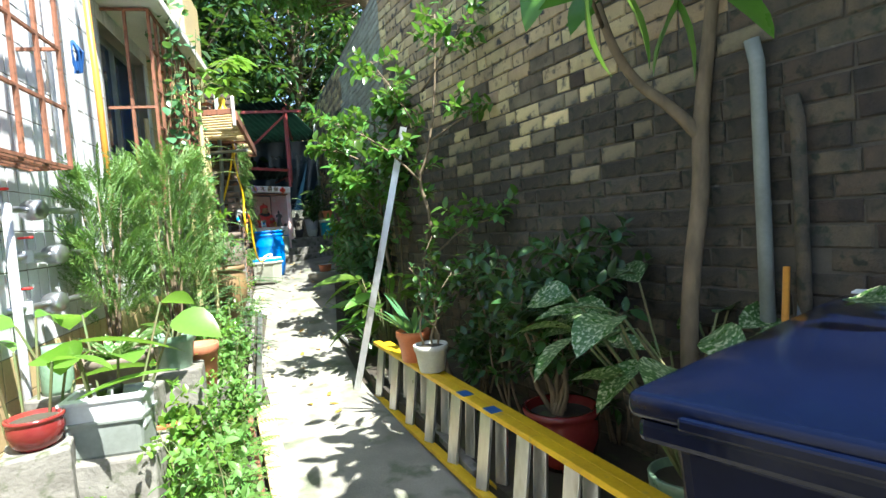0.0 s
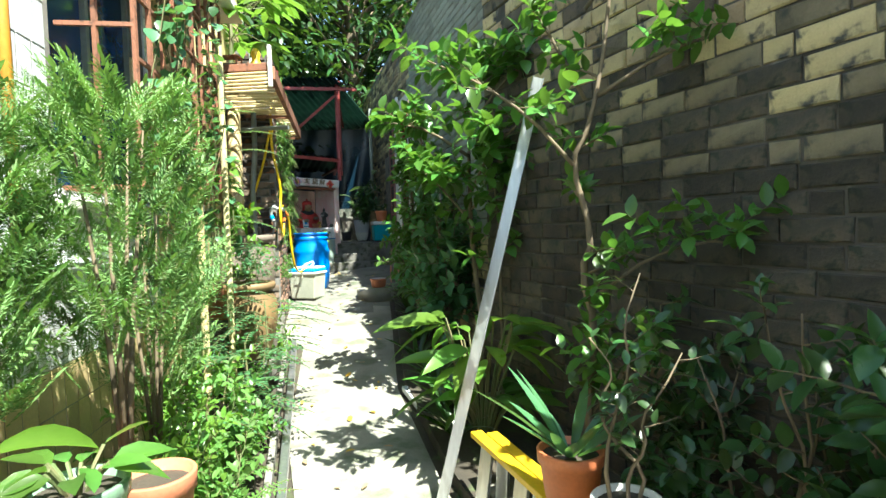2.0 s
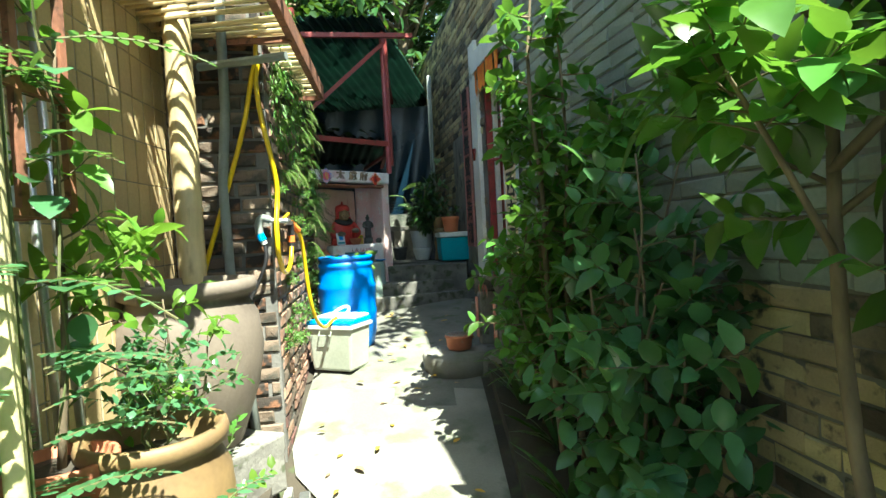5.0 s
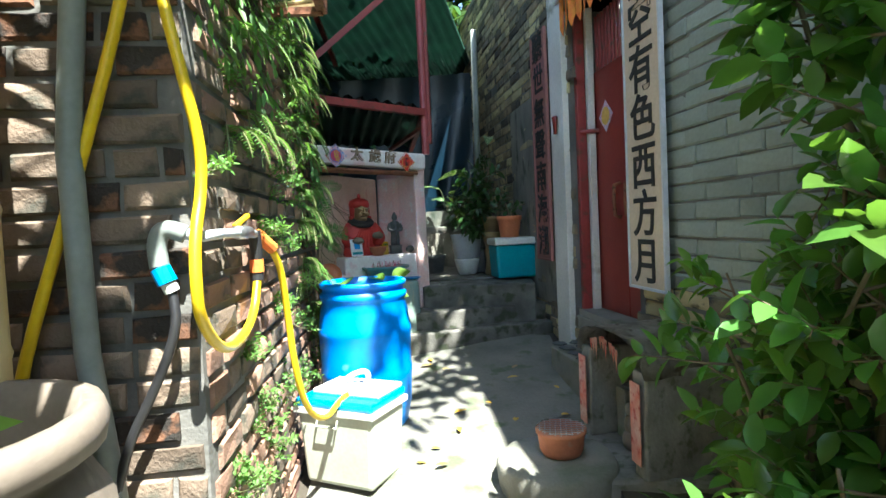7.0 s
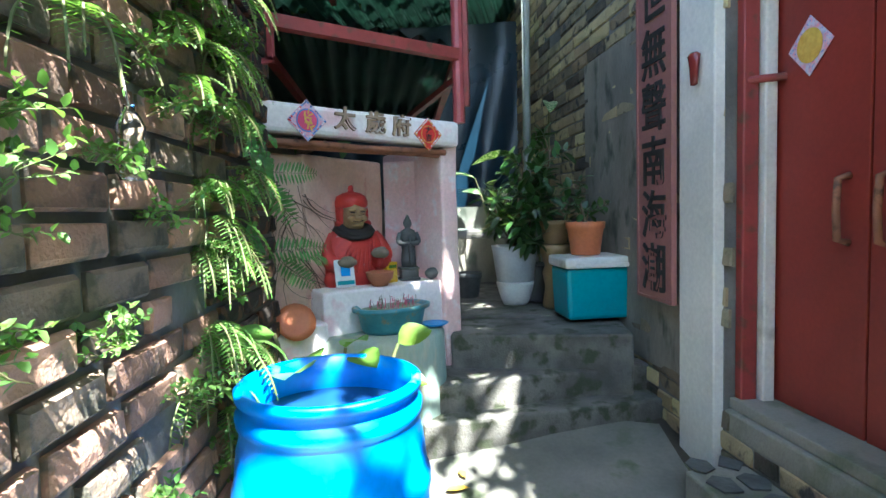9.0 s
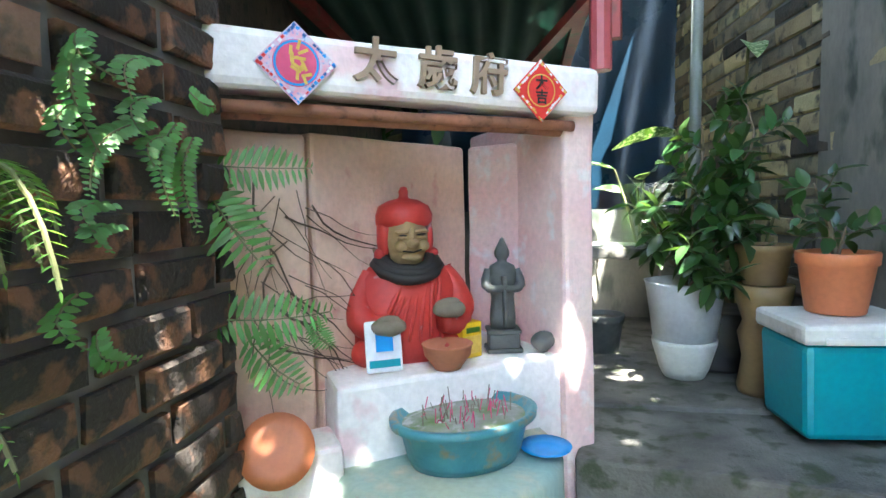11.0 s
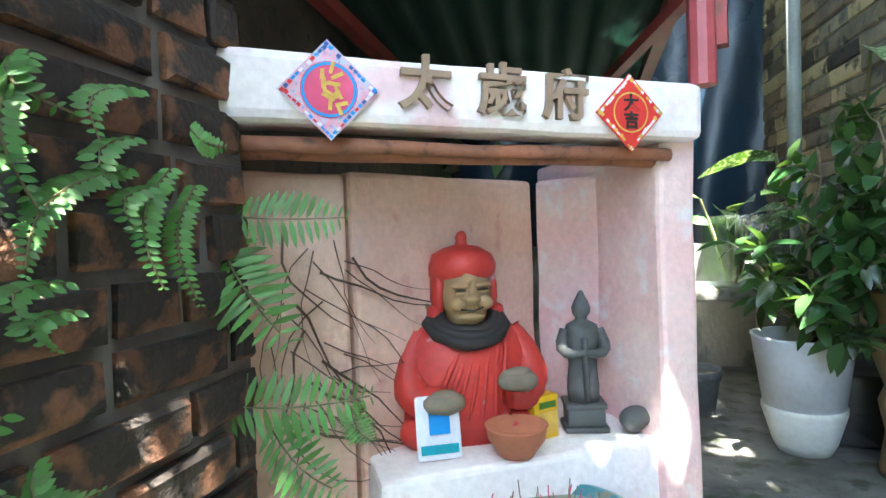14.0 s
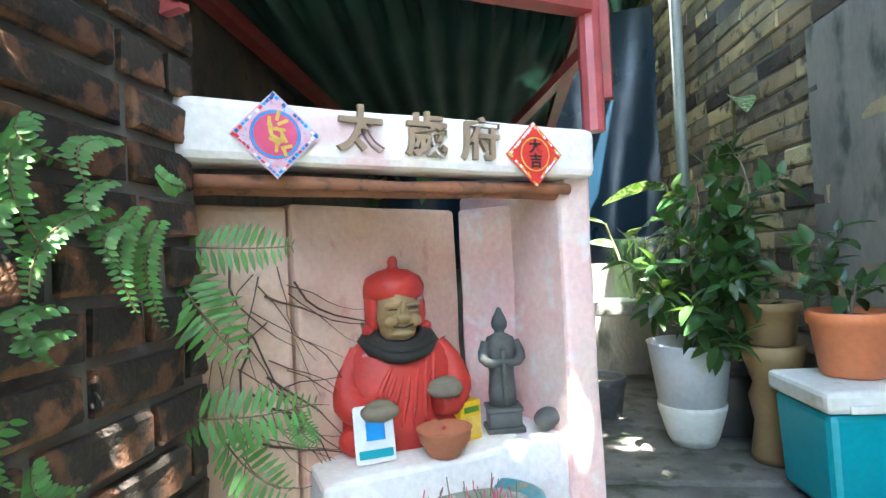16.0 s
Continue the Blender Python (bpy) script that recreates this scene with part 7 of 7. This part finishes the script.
# tarpaulin
b = bmesh.new()
rows_ = []
for i in range(29):
    u = i / 28
    rows_.append([b.verts.new((-4.6 + 1.95 * u, 12.75 + 0.25 * u + 0.05 * math.sin(u * 26 + k * 0.5) * (0.3 + k / 10) + 0.03 * noise.noise(Vector((u * 9, k, 0))), 3.55 - 0.22 * k)) for k in range(11)])
for r0, r1 in zip(rows_, rows_[1:]):
    for k in range(10):
        b.faces.new((r0[k], r1[k], r1[k + 1], r0[k + 1]))
tagged(bm_obj("tarpaulin", b, "tarp", smooth=True), "dark blue tarpaulin hanging behind the shrine", "tarpaulin")
wall_block("wall_yard", "low mossy rendered wall at the end of the landing", (-4.8, 12.15), (-2.35, 12.35), 1.0, 1.95, 0.15, -1, "render_grey")
# dark backing: the shade at the yard's end is put into its colour
wall_block("wall_end", "near-black backing painted as the unlit depth of the covered yard", (-5.6, 13.4), (-2.4, 13.7), 1.0, 3.6, 0.2, -1, "dark_void")
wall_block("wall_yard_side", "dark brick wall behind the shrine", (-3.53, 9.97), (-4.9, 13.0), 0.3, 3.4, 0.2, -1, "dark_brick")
tagged(bm_obj("yard_pipe", tube([(-2.62, 12.3, 1.4), (-2.6, 12.3, 3.8)], 0.03, 10), "pvc_grey", smooth=True), "grey pipe at the corner of the yard", "pipe")
b = a_box(-0.32, -0.12, 0.0, 0.32, 0.12, 0.05, 0.01)
bench = thing("stone_bench", "low grey stone bench at the yard wall", "bench", pose(-2.95, 12.0, 1.362, 0, 0, 6))
part("seat", a_box(-0.32, -0.12, 0.36, 0.32, 0.12, 0.42, 0.01), "stone", bench)
for x in (-0.24, 0.24):
    part("leg", a_box(x - 0.05, -0.1, 0, x + 0.05, 0.1, 0.36, 0.01), "stone", bench)
tank = thing("fish_tank", "dusty glass tank standing on the bench", "fish tank", pose(-2.95, 12.0, 1.782, 0, 0, 6))
for x0, y0, x1, y1 in ((-0.3, -0.11, 0.3, -0.105), (-0.3, 0.105, 0.3, 0.11), (-0.3, -0.105, -0.295, 0.105), (0.295, -0.105, 0.3, 0.105)):
    p_ = part("pane", a_box(x0, y0, 0, x1, y1, 0.3, 0), "glass", tank)
    p_.visible_shadow = False
part("base", a_box(-0.3, -0.11, -0.004, 0.3, 0.11, 0.006, 0), "pvc_grey", tank)

# ---- pots on the landing ----
LZ = 1.362
tp = thing("flower_pot", "tall grey plastic pot with a white foot", "flower pot", pose(-2.62, 11.3, LZ))
part("body", lathe([(0, 0.12), (0.105, 0.12), (0.135, 0.34), (0.14, 0.35), (0.128, 0.35), (0.12, 0.31), (0, 0.31)], 28), "pvc", tp, smooth=True)
part("foot", lathe([(0, 0), (0.07, 0), (0.085, 0.03), (0.112, 0.125), (0.112, 0.14), (0, 0.14)], 28), "white_plastic", tp, "white ribbed foot", True)
r = random.Random(61)
shrub("rubber_plant", "bushy potted plant with dark glossy leaves", "shrub", (-2.62, 11.3, LZ + 0.31), multi(r, [(-0.12, 0.05, 0.3), (0.1, -0.12, 0.25), (0.18, 0.0, 0.45), (0.05, 0.1, 0.6), (0.22, 0.05, 0.65), (0.12, -0.1, 0.1)], rad=0.01), LEAF_L, "leaf_dark", 62, 8, 0.15, 10, 0.62)
pot("flower_pot", "terracotta coloured plastic pot standing on the cool box", -2.22, 11.0, LZ + 0.318, 0.1, 0.17, "orange_plastic")
shrub("shrub", "thin potted shrub with a knotty stem on the cool box", "shrub", (-2.22, 11.0, LZ + 0.46), [([(0, 0, 0), (-0.02, 0.02, 0.12), (-0.06, 0.0, 0.22)], 0.01), ([(0, 0, 0), (0.02, 0, 0.1)], 0.006)], LEAF_M, "leaf_dark", 64, 4, 0.1, 7, 0.8)
b = lathe([(0, 0), (0.07, 0), (0.075, 0.02), (0.06, 0.12), (0.075, 0.2), (0.06, 0.24), (0.085, 0.32), (0.09, 0.36), (0.07, 0.36), (0, 0.35)], 24)
ob = bm_obj("ceramic_stand", b, "clay_yellow", smooth=True)
ob.matrix_basis = pose(-2.38, 11.2, LZ)
tagged(ob, "brown glazed ceramic stand between the pots", "pot stand")
pot("flower_pot", "brown clay pot on the ceramic stand", -2.38, 11.2, LZ + 0.362, 0.085, 0.13, "clay_yellow")
block("crate", "dark plastic crate behind the pots", -2.45, 11.5, LZ, 0.3, 0.25, 0.22, "black", 10, "crate")
pot("flower_pot", "dark clay pot by the shrine wall", -2.95, 11.55, LZ, 0.09, 0.16, "stone_dark")
strap_plant("dumb_cane", "tall dumb cane with spotted leaves before the tarpaulin", (-2.45, 11.9, LZ), 6, 0.26, 0.1, 65, "leaf_spot", 2.2, 0.3, 5, 0.85)
strap_plant("dumb_cane", "dumb cane with spotted leaves in the yard", (-2.85, 12.05, LZ + 0.42), 7, 0.24, 0.1, 66, "leaf_spot", 1.8, 0.3, 5, 0.26)
strap_plant("plant", "zamia with upright glossy leaves on the landing", (-2.5, 11.22, LZ + 0.3), 10, 0.22, 0.05, 67, "leaf_dark", 1.2, 0.4, 3)

# ---- little earth shrine by the door ----
tagged(bm_obj("shrine_footing", rough_box(-1.78, 8.66, 0.6, -1.28, 9.16, 0.795, 5, 0.012, 0.02, 3), "stone"), "rough stone footing under the little shrine", "footing", kind="structure")
es = thing("earth_shrine", "small weathered stone shrine with red paper strips", "shrine", pose(-1.53, 8.96, 0.79, 0, 0, -69.4) @ Matrix.Diagonal((1.0, 0.8, 1.05, 1)))
def rough(bm, amp=0.012, sc=8, off=0):
    for v in bm.verts:
        v.co += amp * noise.noise_vector(v.co * sc + Vector((off, 0, 0)))
    return bm
b = bmesh.new()
n = 14
vs0 = []
for j in range(9):
    y = -0.22 + 0.5 * j / 8
    vs0.append([b.verts.new((0.30 * math.cos(math.pi * (1 - i / n)) * (1 - 0.1 * j / 8), y, 0.38 + 0.14 * math.sin(math.pi * i / n) ** 0.7)) for i in range(n + 1)])
for r0, r1 in zip(vs0, vs0[1:]):
    for i in range(n):
        b.faces.new((r0[i], r0[i + 1], r1[i + 1], r1[i]))
bmesh.ops.solidify(b, geom=b.faces[:], thickness=0.06)
part("roof_stone", rough(b, 0.02, 9), "roof_stone", es, smooth=True)
for x in (-0.24, 0.24):
    part("side_stone", rough(rough_box(x - 0.045, -0.2, 0, x + 0.045, 0.25, 0.40, 4), 0.006), "stone", es)
    part("paper_strip", a_box(x - 0.035, -0.222, 0.06, x + 0.035, -0.216, 0.36, 0.001), "paper_worn", es, "torn red and gold paper strip")
part("back_stone", rough_box(-0.2, 0.2, 0, 0.2, 0.26, 0.4, 4), "stone_dark", es)
for i in range(9):
    x = -0.12 + 0.03 * i
    b = bmesh.new()
    b.faces.new([b.verts.new((x + u, -0.235 - 0.004 * (i % 3), 0.49 - abs(x) * 0.25 - v)) for u, v in ((0, 0), (0.03, 0), (0.024, 0.035), (0.017, 0.05 + 0.02 * (i % 3)), (0.006, 0.03))])
    bmesh.ops.solidify(b, geom=b.faces[:], thickness=0.002)
    part("paper_scrap", b, "paper_worn", es, "tattered red paper hanging from the roof")
bm = bmesh.new()
blob(bm, (0, 0, 0.05), (0.06, 0.05, 0.05)), blob(bm, (0, 0, 0.12), (0.045, 0.04, 0.05)), blob(bm, (0, -0.01, 0.185), (0.028, 0.028, 0.03))
ob = bm_obj("figurine", rough(bm, 0.004, 25), "pebble", smooth=True)
ob.matrix_basis = pose(-1.58, 8.94, 0.79, 0, 0, -69.4)
tagged(ob, "small seated clay figurine inside the stone shrine", "figurine")
b = lathe([(0, -0.1), (0.24, -0.1), (0.25, 0.03), (0.235, 0.055), (0, 0.06)], 28)
base = bm_obj("stone_plinth", rough(b, 0.008, 9), "concrete", smooth=True)
base.matrix_basis = pose(-1.91, 8.80, ground_z(8.8) + 0.05)
tagged(base, "low round concrete plinth at the path edge", "plinth")
bs = thing("incense_pot", "small red clay incense pot with a wire grid on top", "incense pot", pose(-1.89, 8.82, ground_z(8.8) + 0.112))
part("body", lathe([(0, 0), (0.08, 0), (0.09, 0.02), (0.098, 0.085), (0.105, 0.09), (0.105, 0.105), (0.09, 0.106), (0.085, 0.07), (0, 0.06)], 28), "terracotta", bs, smooth=True)
b = bmesh.new()
for i in range(-4, 5):
    h = math.sqrt(0.1 ** 2 - (i * 0.022) ** 2)
    tube([(i * 0.022, -h, 0.108), (i * 0.022, h, 0.108)], 0.002, 4, b), tube([(-h, i * 0.022, 0.111), (h, i * 0.022, 0.111)], 0.002, 4, b)
part("wire_grid", b, "metal", bs)
# crazy paving tiles on the ledge
rr = random.Random(12)
for i in range(16):
    x = DOOR_A - 0.2 + (i // 2) * 0.135
    y = 0.05 + 0.11 * (i % 2)
    b = bmesh.new()
    k = rr.randint(4, 6)
    pts = [(x + 0.058 * math.cos(6.283 * j / k + rr.uniform(-0.3, 0.3)), y + 0.05 * math.sin(6.283 * j / k + rr.uniform(-0.3, 0.3))) for j in range(k)]
    f = b.faces.new([b.verts.new((px, py, 1.024)) for px, py in pts])
    g = bmesh.ops.extrude_face_region(b, geom=[f])
    for v in g["geom"]:
        if isinstance(v, bmesh.types.BMVert):
            v.co.z += 0.006
    bmesh.ops.recalc_face_normals(b, faces=b.faces[:])
    b.transform(TBM)
    part("tile", b, "stone_dark", ledge)
# fallen leaves
rr = random.Random(33)
for i in range(60):
    y = rr.uniform(4.2, 10.1) if i < 42 else rr.uniform(8.3, 10.1)
    a, c = lerp_table(LEFT_EDGE, y), lerp_table(RIGHT_EDGE, y)
    fol = Foliage()
    fol.add(leaf_shape(0.075, 0.032, 0.3, 0.05, 3), Matrix.Rotation(rr.uniform(-0.2, 0.2), 4, "X"), rr.uniform(0.6, 1.3))
    ob = fol.make("fallen_leaf", "leaf_yellow" if i % 5 else "wood")
    ob.matrix_basis = pose(a + (c - a) * rr.uniform(0.08, 0.92), y, ground_z(y) + 0.014, 0, 0, rr.uniform(0, 360))
    tagged(ob, "dry yellow-brown leaf fallen on the path", "leaf", "fallen leaves")

# ---- trees and hill behind ----
def big_tree(x, y, h, w, seed, n=260, lean=(0, 0)):
    q = random.Random(seed)
    z = ground_z(y)
    t = thing("tree", "tall dark evergreen tree behind the houses", "tree", pose(x, y, z - 0.1), "trees behind")
    tr, fo = bmesh.new(), Foliage()
    tube([(0, 0, 0), (0.1, 0, h * 0.3), (lean[0] * 0.5, lean[1] * 0.5, h * 0.6), (lean[0], lean[1], h * 0.9)], [0.2, 0.16, 0.12, 0.04], 10, tr, 1)
    shape = leaf_shape(0.24, 0.11, 0.3, 0.3, 2)
    for i in range(n):
        u = q.random()
        zz = h * (0.15 + 0.85 * u)
        rad = w * math.sin(math.pi * (0.18 + 0.74 * u)) * q.uniform(0.35, 1.0)
        a = q.uniform(0, 6.283)
        c = Vector((lean[0] * u + rad * math.cos(a), lean[1] * u + rad * math.sin(a), zz))
        if i % 9 == 0:
            tube([(lean[0] * u * 0.6, lean[1] * u * 0.6, zz * 0.75), c], [0.05, 0.012], 5, tr)
        for k in range(13):
            d = Vector((q.uniform(-1, 1), q.uniform(-1, 1), q.uniform(-0.5, 0.5)))
            fo.add(shape, aim(c + d * q.uniform(0.1, 0.5), d + Vector((0, 0, -0.2)), q), q.uniform(0.6, 1.2))
    part("trunk", tr, "bark", t, smooth=True)
    fo.make("crown", "leaf_dark", t)


for i, (x, y, h, w) in enumerate(((-5.6, 13.2, 7.5, 2.2), (-3.6, 15.2, 8.5, 2.6), (-7.2, 15.5, 9, 2.8), (-1.2, 16.5, 9, 2.6), (-5.2, 17.5, 10, 3.0), (-9.0, 18.5, 10, 3.0), (-3.0, 20, 11, 3.2), (1.5, 19, 10, 3.0), (-5.6, 10.6, 6.2, 1.2))):
    big_tree(x, y, h, w, 400 + i, 560 if i < 6 else 380)


# added tree that leans over the temple wall, placed to dapple the yard
q = random.Random(71)
t = thing("tree", "leaning tree whose sparse crown overhangs the alley", "tree", pose(0.3, 10.2, 0.9))
tr, fo = bmesh.new(), Foliage()
tube([(0, 0, 0), (-0.2, -0.2, 2.0), (-0.7, -0.7, 3.6), (-1.5, -1.3, 4.4), (-2.2, -1.6, 4.9)], [0.16, 0.14, 0.1, 0.07, 0.03], 10, tr, 1)
for i in range(265):
    a, rad = q.uniform(0, 6.283), (1.75 if i < 122 else 0.85 if i < 150 else 0.72) * math.sqrt(q.random())
    c = Vector((-2.0 + rad * math.cos(a), -1.5 + rad * math.sin(a), 4.5 + q.uniform(-0.3, 0.7)))
    # extra clumps shifted onto the sun's ray, to keep the shrine shaded
    if i >= 150:
        c += Vector((-0.22, 0.28, 0.1))
    if i % 8 == 0:
        tube([(-1.3, -1.1, 4.2), c], [0.03, 0.008], 5, tr)
    for k in range(11):
        d = Vector((q.uniform(-1, 1), q.uniform(-1, 1), q.uniform(-0.5, 0.5)))
        fo.add(LEAF_L, aim(c + d * q.uniform(0.05, 0.3), d + Vector((0, 0, -0.2)), q), q.uniform(0.8, 1.3))
part("trunk", tr, "bark", t, smooth=True)
fo.make("crown", "leaf", t)
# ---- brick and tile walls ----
# Mossy lower courses; shade from plants and the near tree is coloured in too.
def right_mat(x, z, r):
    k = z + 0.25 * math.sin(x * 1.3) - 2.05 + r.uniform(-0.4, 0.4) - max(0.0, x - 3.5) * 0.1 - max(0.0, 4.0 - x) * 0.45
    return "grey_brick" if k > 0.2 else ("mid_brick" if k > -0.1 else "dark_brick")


brick_wall("wall_right", "old grey brick wall, moss and painted shade below, beige above", (3.2, -0.97), (-0.52, 6.24), -0.1, 4.3, 0.27, 0.098, 0.011, 0.012, 0.35, right_mat, "mortar_dark", 1, (3.7, 7.0, 0.9, 2.3), seed=3)
brick_wall("wall_temple", "grey brick side wall of the temple", TB0, TB1, 0.2, 4.3, 0.26, 0.075, 0.008, 0.008, 0.30,
           lambda x, z, r: "green_brick" if x < DOOR_A + 0.1 and z > 1.5 else ("grey_brick" if r.random() > 0.45 else ("mid_brick" if r.random() > 0.2 else "dark_brick")), "mortar", 1, (2.2, 3.2, 1.3, 3.0), seed=5, hole=(DOOR_A, DOOR_B, 1.1, DZ1))
BW0, BW1 = (-2.741, 7.68), (-3.42, 9.95)
# bricks nearest the shrine get the brick with shade in its colour
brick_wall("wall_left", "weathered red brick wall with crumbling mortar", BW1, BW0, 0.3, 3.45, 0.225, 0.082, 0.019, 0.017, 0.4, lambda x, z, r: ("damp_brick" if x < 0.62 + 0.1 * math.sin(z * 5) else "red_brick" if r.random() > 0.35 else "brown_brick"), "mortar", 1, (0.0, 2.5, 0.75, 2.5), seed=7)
brick_wall("wall_left_end", "end of the weathered red brick wall with damp stains and painted shade", (-2.728, 7.663), (-3.303, 7.491), 0.3, 3.45, 0.225, 0.078, 0.016, 0.014, 0.36, lambda x, z, r: "brown_brick" if r.random() > 0.35 else "damp_brick", "mortar", 1, (0, 1, 0.6, 3.2), seed=9)
TILED = lambda x, z, r: "tile_tan" if z < 0.95 or x > 5.3 else "tile_white"
brick_wall("wall_house", "house wall of small glazed tiles, white above and tan below", TW0, TW1, 0.0, 4.2, 0.11, 0.2, 0.006, 0.004, 0.25, TILED, "mortar_light", -1, (1.7, 3.6, 1.0, 3.0), seed=11, hole=(4.0, 5.2, 1.75, 3.2), stack=True)
